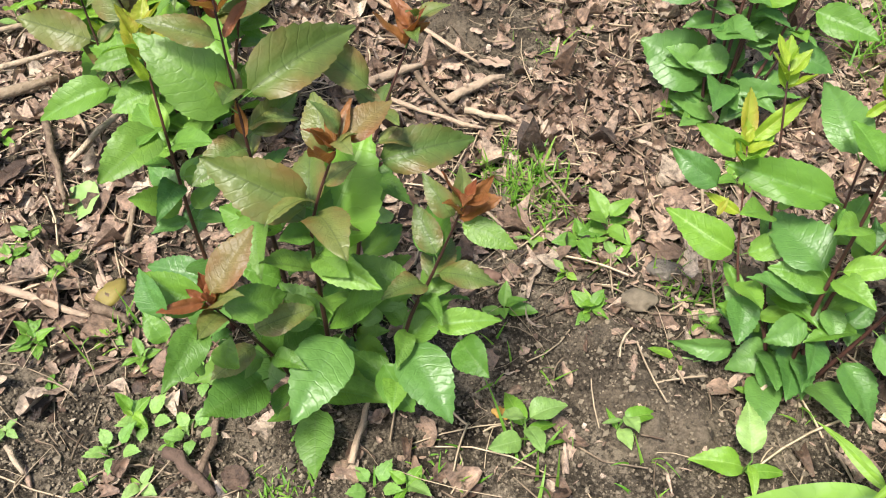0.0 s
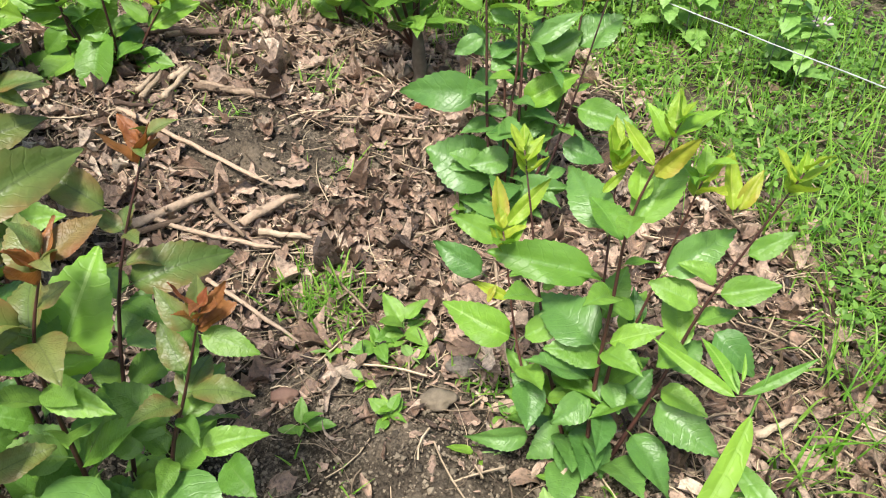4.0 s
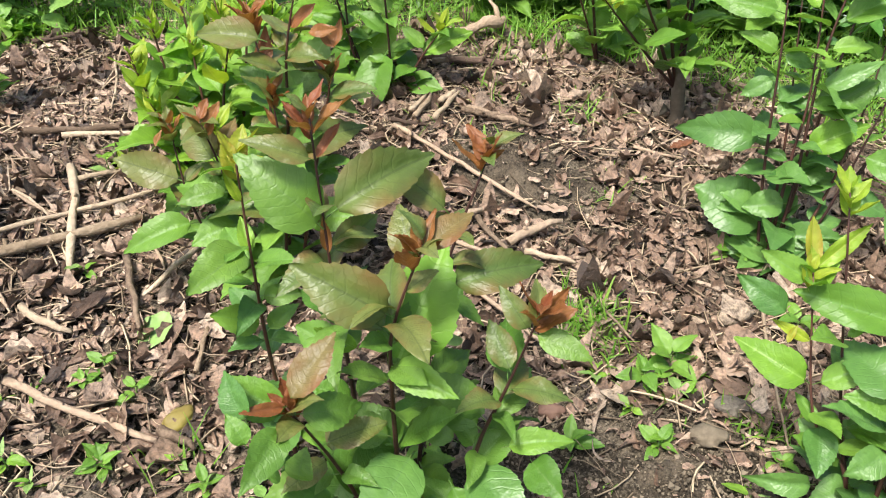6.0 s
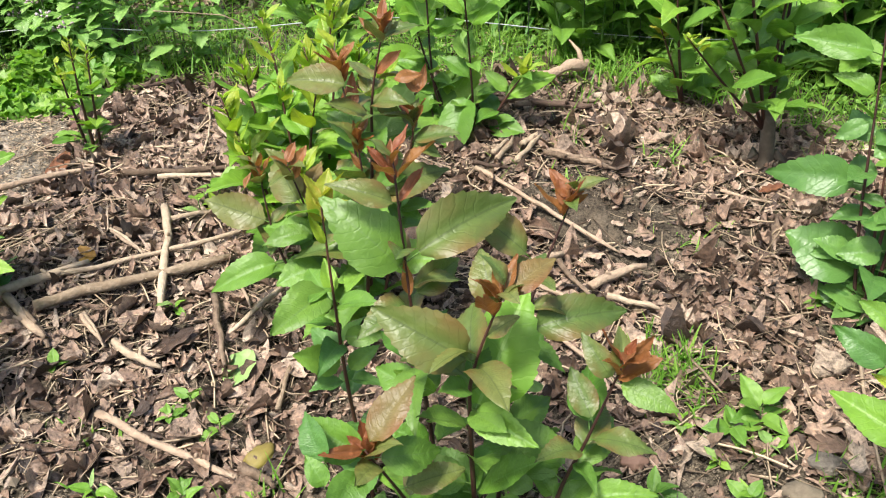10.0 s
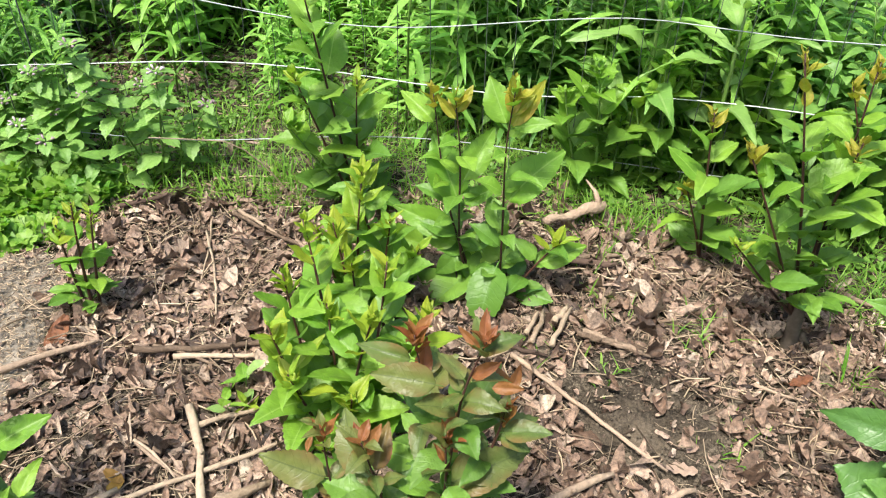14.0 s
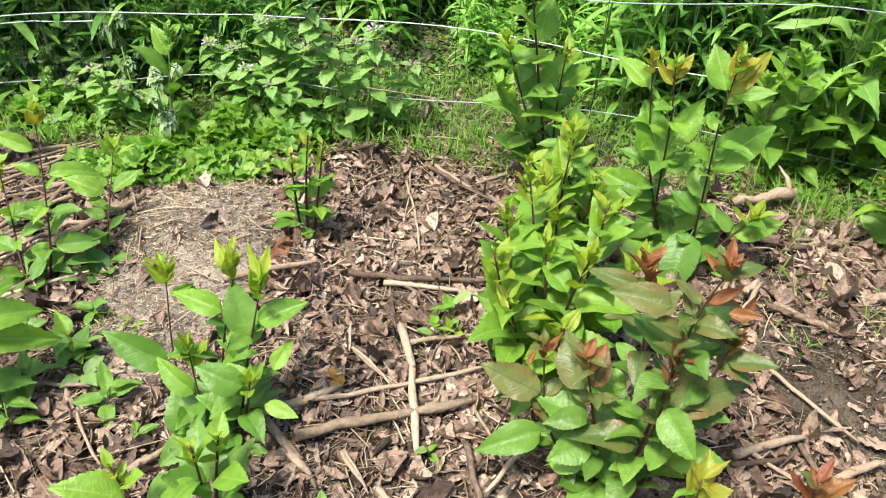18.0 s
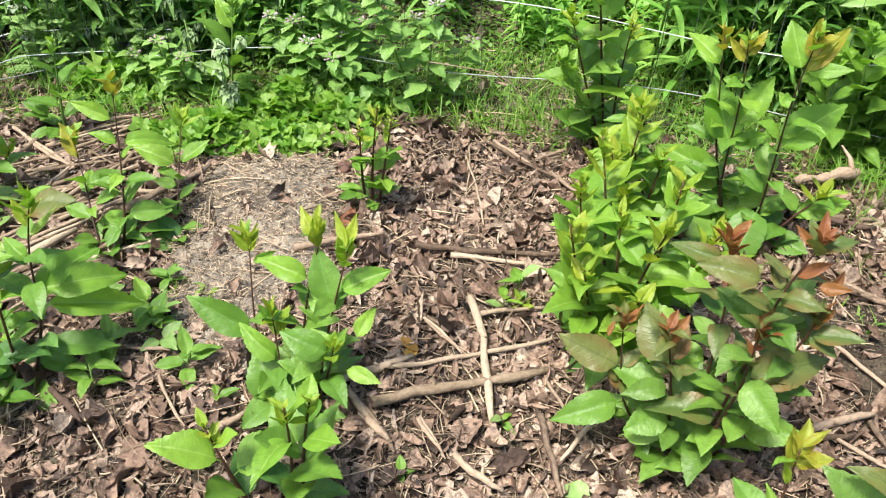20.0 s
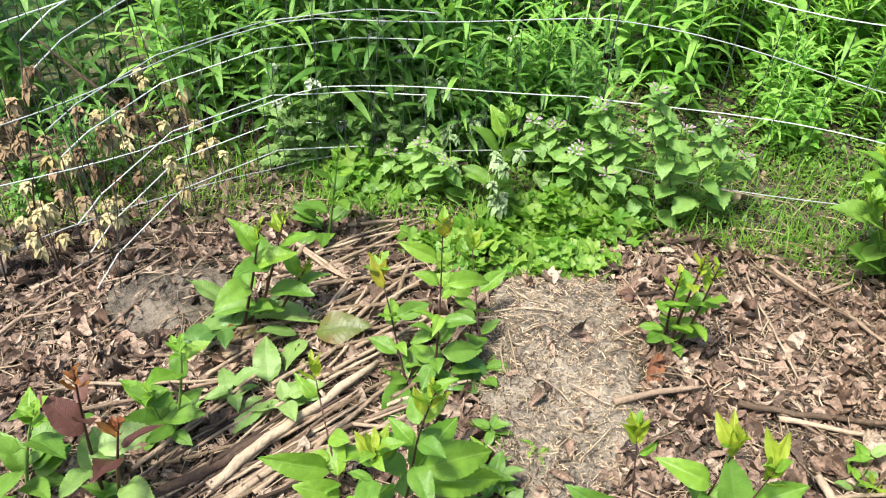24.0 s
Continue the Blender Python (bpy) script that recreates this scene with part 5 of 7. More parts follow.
def stick(ax, ay, bx, by, r, wood):
    """A crooked dead stick with snapped ends and a knot or two."""
    size = math.hypot(bx - ax, by - ay)
    r *= 0.85
    n = max(5, int(size / 0.035))
    bm = bmesh.new()
    mx, my = (ax + bx) / 2, (ay + by) / 2
    mz = height(mx, my)
    wob, points, radii = pick.uniform(-1, 1) * 0.035 * size, [], []
    for i in range(n + 1):
        u = i / n
        side = wob * math.sin(math.pi * u) + pick.uniform(-1, 1) * r * 0.5
        x, y = ax + (bx - ax) * u - (by - ay) / size * side, ay + (by - ay) * u + (bx - ax) / size * side
        z = height(x, y) - mz + r + 0.017 + pick.uniform(-0.3, 0.3) * r
        points.append((x - mx, y - my, z))
        radii.append(r * (1.08 - 0.3 * u) * pick.uniform(0.88, 1.14))
    radii[-1] *= 0.6
    tube(bm, points, radii, 8)
    for v in bm.verts:
        v.co += Vector((pick.uniform(-1, 1), pick.uniform(-1, 1), pick.uniform(-1, 1))) * r * 0.1
    if r > 0.006 and size > 0.1:
        i = pick.randrange(1, n - 1)
        a = Vector(points[i])
        tube(bm, [a, a + Vector((pick.uniform(-1, 1), pick.uniform(-1, 1), 1)) * r * 1.8], [r * 0.6, r * 0.35], 6)
    me = bpy.data.meshes.new("stick")
    bm.to_mesh(me)
    bm.free()
    me.materials.append(WOODS[wood][0])
    me.shade_smooth()
    ob = new("stick", me)
    ob.location = (mx, my, mz)
    return tagged(ob, WOODS[wood][1], "stick", "fallen sticks")


stick(-0.839, 1.075, -0.610, 0.859, 0.0100, "p")
stick(-0.900, 0.732, -0.640, 1.110, 0.0062, "p")
stick(-0.884, 0.706, -0.818, 0.873, 0.0100, "p")
stick(-0.794, 0.742, -0.600, 1.030, 0.0115, "p")
stick(-0.847, 0.728, -0.695, 0.697, 0.0080, "s")
stick(-0.712, 0.775, -0.632, 0.758, 0.0050, "s")
stick(-0.970, 1.158, -0.790, 1.285, 0.0070, "p")
stick(-1.050, 1.128, -0.780, 1.348, 0.0080, "s")
stick(-0.796, 1.046, -0.704, 1.167, 0.0060, "p")
stick(-1.232, 0.925, -1.130, 1.110, 0.0085, "s")
stick(-1.257, 0.800, -1.203, 0.832, 0.0050, "p")
stick(-1.518, 1.505, -1.410, 1.671, 0.0080, "d")
stick(-1.260, 1.550, -1.000, 1.312, 0.0036, "p")
stick(-1.255, 1.650, -0.955, 1.625, 0.0055, "s")
stick(-0.265, 1.667, -0.158, 1.705, 0.0080, "s")
stick(-0.385, 1.532, -0.015, 1.452, 0.0055, "s")
stick(-0.352, 1.668, -0.345, 1.729, 0.0090, "p")
stick(-0.971, 0.443, -0.947, 0.578, 0.0090, "s")
stick(-1.141, 0.515, -1.011, 0.481, 0.0040, "s")
stick(-0.869, 0.962, -0.751, 0.944, 0.0040, "p")
stick(-0.475, 1.031, -0.474, 0.894, 0.0060, "p")
stick(-0.595, 1.012, -0.486, 0.959, 0.0040, "s")
stick(-0.617, 0.767, -0.511, 0.775, 0.0080, "p")
stick(-0.524, 0.656, -0.262, 0.702, 0.0080, "s")
stick(-0.273, 0.720, -0.207, 0.721, 0.0090, "s")
stick(-0.567, 0.944, -0.448, 0.850, 0.0050, "d")
stick(-0.303, 0.827, -0.346, 0.909, 0.0050, "p")
stick(-0.861, 0.730, -0.718, 0.704, 0.0090, "s")
stick(-0.713, 0.782, -0.623, 0.752, 0.0040, "p")
stick(-0.287, 1.678, -0.157, 1.695, 0.0080, "s")
stick(-0.585, 1.830, -0.300, 1.940, 0.0110, "d")
stick(-0.327, 1.598, -0.336, 1.731, 0.0070, "p")
stick(-0.364, 1.582, -0.385, 1.687, 0.0070, "p")
stick(-0.403, 1.546, -0.318, 1.569, 0.0060, "d")
stick(0.416, 1.434, 0.527, 1.140, 0.0030, "p")
stick(-0.889, 0.966, -0.806, 0.966, 0.0050, "s")
stick(-0.178, 1.257, -0.095, 1.386, 0.0100, "s")
stick(-0.175, 1.240, -0.106, 1.318, 0.0070, "s")
stick(-0.018, 1.340, 0.042, 1.443, 0.0100, "s")
stick(-0.098, 1.367, -0.001, 1.315, 0.0060, "s")
stick(0.017, 1.335, 0.107, 1.358, 0.0070, "p")
stick(-0.091, 1.228, 0.183, 1.144, 0.0050, "s")
stick(-0.158, 1.289, 0.068, 1.318, 0.0050, "s")
stick(0.713, 1.476, 0.852, 1.451, 0.0060, "s")
stick(0.806, 2.164, 0.853, 1.815, 0.0030, "p")
stick(0.729, 1.768, 0.873, 1.580, 0.0040, "s")
stick(0.862, 1.177, 0.914, 1.224, 0.0070, "p")
stick(0.158, 1.305, 0.267, 1.235, 0.0030, "s")
stick(0.178, 0.689, 0.150, 0.785, 0.0050, "s")
stick(0.025, 0.564, -0.017, 0.674, 0.0060, "s")
stick(-0.039, 0.594, 0.054, 0.574, 0.0100, "d")
stick(-0.557, 0.939, -0.431, 0.841, 0.0070, "s")
stick(-0.663, 0.944, -0.622, 0.999, 0.0100, "s")
stick(0.617, 1.038, 0.646, 1.114, 0.0030, "p")
stick(0.710, 1.091, 0.742, 1.117, 0.0090, "p")
stick(-0.223, 0.501, -0.177, 0.483, 0.0040, "p")
stick(-1.658, 0.754, -1.669, 1.018, 0.0110, "s")
stick(-1.658, 0.196, -1.669, 0.646, 0.0130, "p")
stick(-1.716, 0.106, -1.682, 0.360, 0.0120, "d")
stick(-1.704, 0.237, -1.708, 0.444, 0.0070, "d")
stick(-1.588, 0.254, -1.600, 0.536, 0.0060, "s")
stick(-1.611, 0.230, -1.598, 0.413, 0.0070, "p")
stick(-1.907, 0.692, -1.951, 0.799, 0.0050, "p")
stick(-1.830, 0.658, -1.906, 0.831, 0.0050, "p")
stick(-1.988, 0.684, -1.956, 0.780, 0.0040, "p")
stick(-2.181, 0.773, -1.951, 0.776, 0.0060, "s")
stick(-2.123, 0.920, -2.034, 1.063, 0.0070, "s")
stick(-1.891, 0.872, -1.845, 1.049, 0.0050, "s")
stick(-1.981, 0.852, -1.816, 0.862, 0.0040, "p")
stick(-1.616, 1.195, -1.511, 1.274, 0.0040, "d")
stick(-1.254, 1.665, -1.092, 1.635, 0.0060, "s")
stick(-1.036, 1.636, -0.898, 1.589, 0.0060, "s")
stick(-1.325, 0.824, -1.259, 0.879, 0.0060, "p")
stick(-1.236, 0.769, -1.195, 0.748, 0.0060, "p")
stick(-3.010, 0.335, -2.954, 0.619, 0.0100, "p")
stick(-2.435, 0.868, -2.490, 1.029, 0.0090, "s")
stick(-2.346, 0.065, -2.400, 0.298, 0.0050, "s")
stick(-2.081, 0.251, -2.033, 0.324, 0.0050, "d")
stick(-2.137, 0.678, -2.178, 0.753, 0.0090, "s")
stick(-2.444, 0.187, -2.469, 0.457, 0.0040, "p")
stick(-1.443, 1.253, -1.376, 1.358, 0.0060, "d")
stick(-1.322, 1.636, -1.120, 1.386, 0.0030, "p")
stick(-1.031, 1.163, -0.862, 1.188, 0.0040, "s")
stick(-1.694, 0.183, -1.675, 0.323, 0.0100, "d")
stick(-1.602, 0.140, -1.591, 0.341, 0.0060, "p")
stick(-1.569, 0.125, -1.518, 0.326, 0.0070, "p")
stick(-1.601, 0.164, -1.611, 0.380, 0.0100, "p")
stick(-1.642, 0.158, -1.616, 0.216, 0.0060, "s")
stick(-1.272, 0.367, -1.155, 0.361, 0.0080, "d")
stick(-2.238, 0.772, -1.926, 0.780, 0.0060, "s")
stick(-2.080, 0.682, -2.133, 0.790, 0.0100, "s")
stick(-1.613, 0.607, -1.596, 0.721, 0.0040, "s")
stick(-1.180, 0.568, -1.290, 0.499, 0.0050, "s")
stick(-1.718, 0.141, -1.757, 0.480, 0.0025, "d")
stick(-1.764, 0.157, -1.784, 0.654, 0.0044, "p")
stick(-1.721, 0.120, -1.708, 0.558, 0.0030, "p")
stick(-1.768, 0.166, -1.753, 0.603, 0.0046, "d")
stick(-1.678, 0.176, -1.709, 0.536, 0.0029, "p")
stick(-1.675, 0.143, -1.651, 0.538, 0.0042, "d")
stick(-1.649, 0.189, -1.609, 0.554, 0.0045, "p")
stick(-1.655, 0.175, -1.641, 0.523, 0.0044, "s")
stick(-1.691, 0.171, -1.670, 0.597, 0.0037, "p")
stick(-1.776, 0.091, -1.770, 0.399, 0.0036, "s")
stick(-1.640, 0.109, -1.673, 0.412, 0.0028, "p")
stick(-1.638, 0.174, -1.601, 0.440, 0.0035, "s")
stick(-1.619, 0.184, -1.603, 0.489, 0.0043, "p")
stick(-1.664, 0.154, -1.683, 0.514, 0.0034, "s")
stick(-1.697, 0.155, -1.735, 0.407, 0.0043, "p")
stick(-1.703, 0.112, -1.693, 0.432, 0.0047, "p")
stick(-1.784, 0.690, -1.831, 0.782, 0.0033, "s")
stick(-1.968, 0.845, -1.999, 0.954, 0.0027, "s")
stick(-2.005, 0.772, -2.003, 0.847, 0.0031, "p")
stick(-2.053, 0.812, -2.051, 0.914, 0.0024, "s")
stick(-2.029, 0.917, -2.053, 1.110, 0.0033, "p")
stick(-1.837, 0.686, -1.876, 0.777, 0.0033, "s")
stick(-1.887, 0.670, -1.968, 0.815, 0.0026, "p")
stick(-1.908, 0.894, -1.903, 0.978, 0.0032, "p")
stick(-1.937, 0.760, -1.927, 0.877, 0.0033, "s")
stick(-1.973, 0.788, -1.960, 0.875, 0.0020, "s")
stick(-1.780, 0.679, -1.778, 0.747, 0.0029, "s")
stick(-1.807, 0.696, -1.787, 0.843, 0.0039, "p")
stick(-2.014, 0.965, -1.998, 1.126, 0.0038, "s")
stick(-2.073, 0.926, -2.075, 1.026, 0.0026, "p")
stick(-2.360, 0.312, -2.287, 0.476, 0.0027, "s")
stick(-2.172, 0.434, -2.136, 0.542, 0.0024, "p")
stick(-2.196, 0.235, -2.250, 0.422, 0.0038, "s")
stick(-2.450, 0.514, -2.429, 0.753, 0.0021, "s")
stick(-2.360, 0.179, -2.358, 0.283, 0.0026, "p")
stick(-2.118, 0.346, -2.157, 0.452, 0.0030, "p")
stick(-2.404, 0.505, -2.406, 0.667, 0.0026, "s")
stick(-2.413, 0.269, -2.443, 0.407, 0.0040, "s")
stick(-2.422, 0.149, -2.395, 0.289, 0.0022, "s")
stick(-2.485, 0.140, -2.467, 0.300, 0.0033, "p")
stick(-2.324, 0.342, -2.344, 0.511, 0.0034, "s")
stick(-2.227, 0.456, -2.285, 0.595, 0.0025, "p")
stick(-2.356, 0.452, -2.399, 0.571, 0.0027, "s")
stick(-2.366, 0.126, -2.291, 0.289, 0.0037, "s")
stick(-1.507, 0.209, -1.485, 0.335, 0.0046, "p")
stick(-1.680, 0.261, -1.671, 0.464, 0.0045, "d")
stick(-1.789, 0.257, -1.761, 0.402, 0.0055, "d")
stick(-1.431, 0.198, -1.386, 0.413, 0.0026, "p")
stick(-1.573, 0.144, -1.537, 0.261, 0.0036, "p")
stick(-1.629, 0.302, -1.636, 0.465, 0.0047, "d")
stick(-1.596, 0.180, -1.537, 0.368, 0.0059, "d")
stick(-1.464, 0.158, -1.440, 0.366, 0.0031, "d")
stick(-1.669, 0.197, -1.633, 0.336, 0.0042, "d")
stick(-1.538, 0.270, -1.512, 0.492, 0.0032, "s")
stick(-1.670, 0.308, -1.643, 0.582, 0.0055, "s")
stick(-1.473, 0.192, -1.436, 0.381, 0.0059, "p")
stick(-1.073, 1.761, -1.109, 1.666, 0.0060, "s")
stick(-0.294, 1.663, -0.138, 1.697, 0.0070, "s")
stick(-0.475, 1.844, -0.314, 1.987, 0.0080, "s")
stick(0.178, 2.169, 0.278, 2.167, 0.0070, "s")
stick(-0.374, 2.067, -0.292, 2.008, 0.0050, "d")
stick(-0.386, 1.601, -0.396, 1.678, 0.0060, "p")
stick(0.068, 1.759, 0.170, 1.777, 0.0040, "s")
stick(-0.869, 0.960, -0.734, 0.949, 0.0040, "s")


# ---- single fallen leaves, stones, log and stump ----
def fallen_leaf(x, y, size, wide, turn, material, label, cup=0.25, lift=0.025):
    """A leaf lying on the litter, rimpled and cupped, a little thick."""
    bm = bmesh.new()
    rows = []
    lobes = pick.choice((0, 2.5, 3.5))
    for i in range(17):
        u = i / 16
        half = wide * math.sin(math.pi * (0.05 + 0.9 * u)) ** 0.7 * (1 + 0.22 * math.cos(lobes * math.tau * u))
        row = []
        for k in (-1, -0.7, -0.35, 0, 0.35, 0.7, 1):
            s = half * k * (1 + 0.12 * noise.noise(Vector((x * 40 + i * 0.7, k, y * 40))))
            c = noise.noise(Vector((x * 30 + u * 4, y * 30 + k * 1.5, 0)))
            row.append(bm.verts.new(((u - 0.5) * size, s, 0.5 * cup * s * s / wide + 0.15 * size * (u - 0.5) ** 2 + 0.34 * wide * c)))
        rows.append(row)
    for a, b in zip(rows, rows[1:]):
        for k in range(6):
            bm.faces.new((a[k], b[k], b[k + 1], a[k + 1]))
    me = bpy.data.meshes.new("fallen_leaf")
    bm.to_mesh(me)
    bm.free()
    me.materials.append(material)
    me.shade_smooth()
    ob = new("fallen_leaf", me)
    ob.matrix_world = Matrix.Translation((x, y, rough(x, y) + lift)) @ Euler((pick.gauss(0, 0.15), pick.gauss(0, 0.12), turn)).to_matrix().to_4x4()
    return tagged(ob, label, "fallen leaf")


TAN_LEAF = grain_material("tan_leaf", (0.101, 0.0612, 0.0374), (0.331, 0.238, 0.173), 95, 0.55, bump=1.0, dist=0.006)
BROWN_LEAF = grain_material("brown_leaf", (0.036, 0.0216, 0.0144), (0.23, 0.151, 0.104), 95, 0.55, bump=1.0, dist=0.006)
RUST_LEAF = grain_material("rust_leaf", (0.0576, 0.0202, 0.0108), (0.259, 0.108, 0.0468), 95, 0.55, bump=1.0, dist=0.006)
GREEN_LEAF = grain_material("wilted_green_leaf", (0.158, 0.259, 0.072), (0.259, 0.36, 0.144), 30, 0.5)
FRUIT = grain_material("withered_skin", (0.072, 0.0432, 0.0216), (0.302, 0.259, 0.0504), 25, 0.6)
YELLOW = grain_material("yellow_orange", (0.216, 0.115, 0.0216), (0.36, 0.216, 0.0432), 40, 0.6)
STONE_BROWN = grain_material("brown_stone", (0.0936, 0.0504, 0.036), (0.202, 0.122, 0.0864), 60, 0.8)
STONE_GREY = grain_material("lichen_stone", (0.036, 0.031, 0.0252), (0.216, 0.187, 0.151), 110, 0.95, bump=1.0, dist=0.01)
fallen_leaf(-0.415, 0.856, 0.074, 0.022, 1.85, GREEN_LEAF, "pale wilted green leaf on brown litter", 0.25, 0.015)
fallen_leaf(0.007, 1.478, 0.059, 0.014, 0.35, TAN_LEAF, "flat tan dead leaf on the litter", 0.25, 0.015)
fallen_leaf(-0.548, 0.822, 0.099, 0.020, 1.08, BROWN_LEAF, "large curled brown dead leaf", 0.25, 0.015)
fallen_leaf(-1.621, 1.201, 0.075, 0.018, 1.24, TAN_LEAF, "pale tan dead leaf beside the herb patch", 0.25, 0.015)
fallen_leaf(0.416, 1.244, 0.047, 0.011, 0.22, TAN_LEAF, "pair of tan dead leaves beside a clod", 0.25, 0.015)
fallen_leaf(0.427, 1.214, 0.053, 0.016, 0.31, BROWN_LEAF, "brown dead leaf beside a clod", 0.25, 0.015)
fallen_leaf(-0.837, 0.885, 0.043, 0.009, 0.07, YELLOW, "orange yellow scrap on a broken stick", 0.25, 0.015)
fallen_leaf(0.073, 1.343, 0.040, 0.014, 0.94, STICK_PALE, "small pale shell-like husk on litter", 1.50, 0.015)
fallen_leaf(-1.620, 1.214, 0.073, 0.016, 1.12, TAN_LEAF, "tan chip of bark on soil", 0.25, 0.015)
fallen_leaf(-0.824, 0.874, 0.029, 0.010, 1.31, YELLOW, "orange brown dead leaf scrap", 0.25, 0.015)
fallen_leaf(-1.227, 1.078, 0.104, 0.016, 2.02, RUST_LEAF, "small rust red dead leaf", 0.25, 0.015)
fallen_leaf(-1.389, 0.360, 0.041, 0.030, 1.78, RUST_LEAF, "rust red dead leaf on bare soil", 0.25, 0.015)
fallen_leaf(-1.085, 0.468, 0.077, 0.022, -0.33, BROWN_LEAF, "broad brown dead leaf on soil", 0.25, 0.015)
fallen_leaf(-1.032, 0.389, 0.074, 0.022, -0.24, BROWN_LEAF, "broad grey brown dead leaf on soil", 0.25, 0.015)
fallen_leaf(-0.494, 0.470, 0.107, 0.014, -0.58, BROWN_LEAF, "long brown dead leaf on the litter", 0.25, 0.015)
fallen_leaf(0.059, 0.606, 0.039, 0.013, -0.02, BROWN_LEAF, "lobed brown oak leaf on the soil", 0.25, 0.015)
fallen_leaf(0.322, 0.849, 0.035, 0.009, 0.31, YELLOW, "yellow brown fallen leaf on soil", 0.25, 0.015)
fallen_leaf(0.151, 1.829, 0.055, 0.012, 0.85, RUST_LEAF, "rust brown dead leaf by the stump", 0.25, 0.015)
fallen_leaf(-0.538, 0.844, 0.061, 0.024, 1.20, BROWN_LEAF, "large brown dead leaf on litter", 0.25, 0.015)


def pebble(x, y, r, flat, turn, material, label, name="stone"):
    bm = bmesh.new()
    bmesh.ops.create_icosphere(bm, subdivisions=3, radius=r)
    for v in bm.verts:
        v.co *= 1 + 0.3 * noise.noise(v.co * (1.6 / r) + Vector((x, y, 0))) + 0.16 * noise.noise(v.co * (5 / r))
        v.co.x *= 1.45
        v.co.z *= flat
    me = bpy.data.meshes.new(name)
    bm.to_mesh(me)
    bm.free()
    me.materials.append(material)
    me.shade_smooth()
    ob = new(name, me)
    ob.matrix_world = Matrix.Translation((x, y, rough(x, y) + r * flat * 0.7)) @ Matrix.Rotation(turn, 4, "Z")
    return tagged(ob, label, "stone" if name == "stone" else "fruit")


pebble(-1.439, 1.270, 0.019, 0.70, 2.20, STONE_BROWN, "smooth brown stone by the small sapling", "stone")
pebble(0.435, 1.184, 0.018, 0.70, 0.40, STONE_GREY, "grey lichen covered clod", "stone")
pebble(0.420, 1.107, 0.018, 0.80, 0.40, CLOD, "dark clod of damp soil", "stone")
pebble(0.200, 1.051, 0.014, 0.80, 0.40, STONE_BROWN, "small tan clod of soil", "stone")
pebble(-0.269, 0.752, 0.020, 0.80, 1.40, FRUIT, "withered yellow brown fruit on litter", "withered_fruit")
pebble(0.396, 1.028, 0.008, 0.80, 1.40, STONE_GREY, "small pale pebble on bare soil", "stone")
pebble(0.412, 1.032, 0.008, 0.80, 0.40, STONE_GREY, "small pale pebble on bare soil", "stone")
pebble(-1.408, 0.812, 0.013, 0.70, 0.40, STONE_BROWN, "small brown clod on the sandy mound", "stone")


def broken_log(ax, ay, bx, by):
    """A barkless forked branch end, thick as a wrist."""
    bm = bmesh.new()
    z0 = height(ax, ay)
    a, b = Vector((0, 0, 0.035)), Vector((bx - ax, by - ay, 0.055))
    n = 9
    tube(bm, [a.lerp(b, i / n) + Vector((0, 0, 0.006 * math.sin(i * 1.3))) for i in range(n + 1)], [0.011 + 0.006 * (i / n) ** 2 + 0.002 * math.sin(i * 2.1) - (0.007 if i == n else 0) for i in range(n + 1)], 10)
    tube(bm, [b.lerp(a, 0.12), b + Vector((-0.035, 0.006, 0.02)), b + Vector((-0.07, 0.016, 0.044))], [0.009, 0.006, 0.002], 8)
    for v in bm.verts:
        v.co += Vector((noise.noise(v.co * 50), noise.noise(v.co * 50 + Vector((3, 0, 0))), noise.noise(v.co * 50 + Vector((0, 4, 0))))) * 0.005
    me = bpy.data.meshes.new("broken_log")
    bm.to_mesh(me)
    bm.free()
    me.materials.append(STICK)
    me.shade_smooth()
    ob = new("broken_log", me)
    ob.location = (ax, ay, z0)
    return tagged(ob, "pale forked broken log at the bed edge", "log")


broken_log(-0.527, 1.989, -0.415, 2.121)


# ---- low weeds and seedlings ----
def blade_strip(verts, faces, base, way, size, wide, droop, segments=5, fold=0.25, tipped=True):
    """Adds a folded strap or lance leaf to a joined mesh."""
    way = Vector(way).normalized()
    side = way.cross(Vector((0, 0, 1)))
    side = side.normalized() if side.length > 0.05 else Vector((1, 0, 0))
    up = side.cross(way)
    o = len(verts)
    for i in range(segments + 1):
        u = i / segments
        c = Vector(base) + way * (u * size) + Vector((0, 0, -droop * u * u * size))
        w = wide * (math.sin(math.pi * (0.12 + 0.86 * u)) ** 0.75 if tipped else (1 - u * 0.9))
        verts.append(c - side * w + up * w * fold)
        verts.append(c)
        verts.append(c + side * w + up * w * fold)
    for i in range(segments):
        for k in range(2):
            a = o + i * 3 + k
            faces.append((a, a + 3, a + 4, a + 1))


def from_lists(name, verts, faces, material, parent):
    me = bpy.data.meshes.new(name)
    me.from_pydata(verts, [], faces)
    me.materials.append(material)
    me.shade_smooth()
    ob = new(name, me)
    ob.parent = parent
    return ob


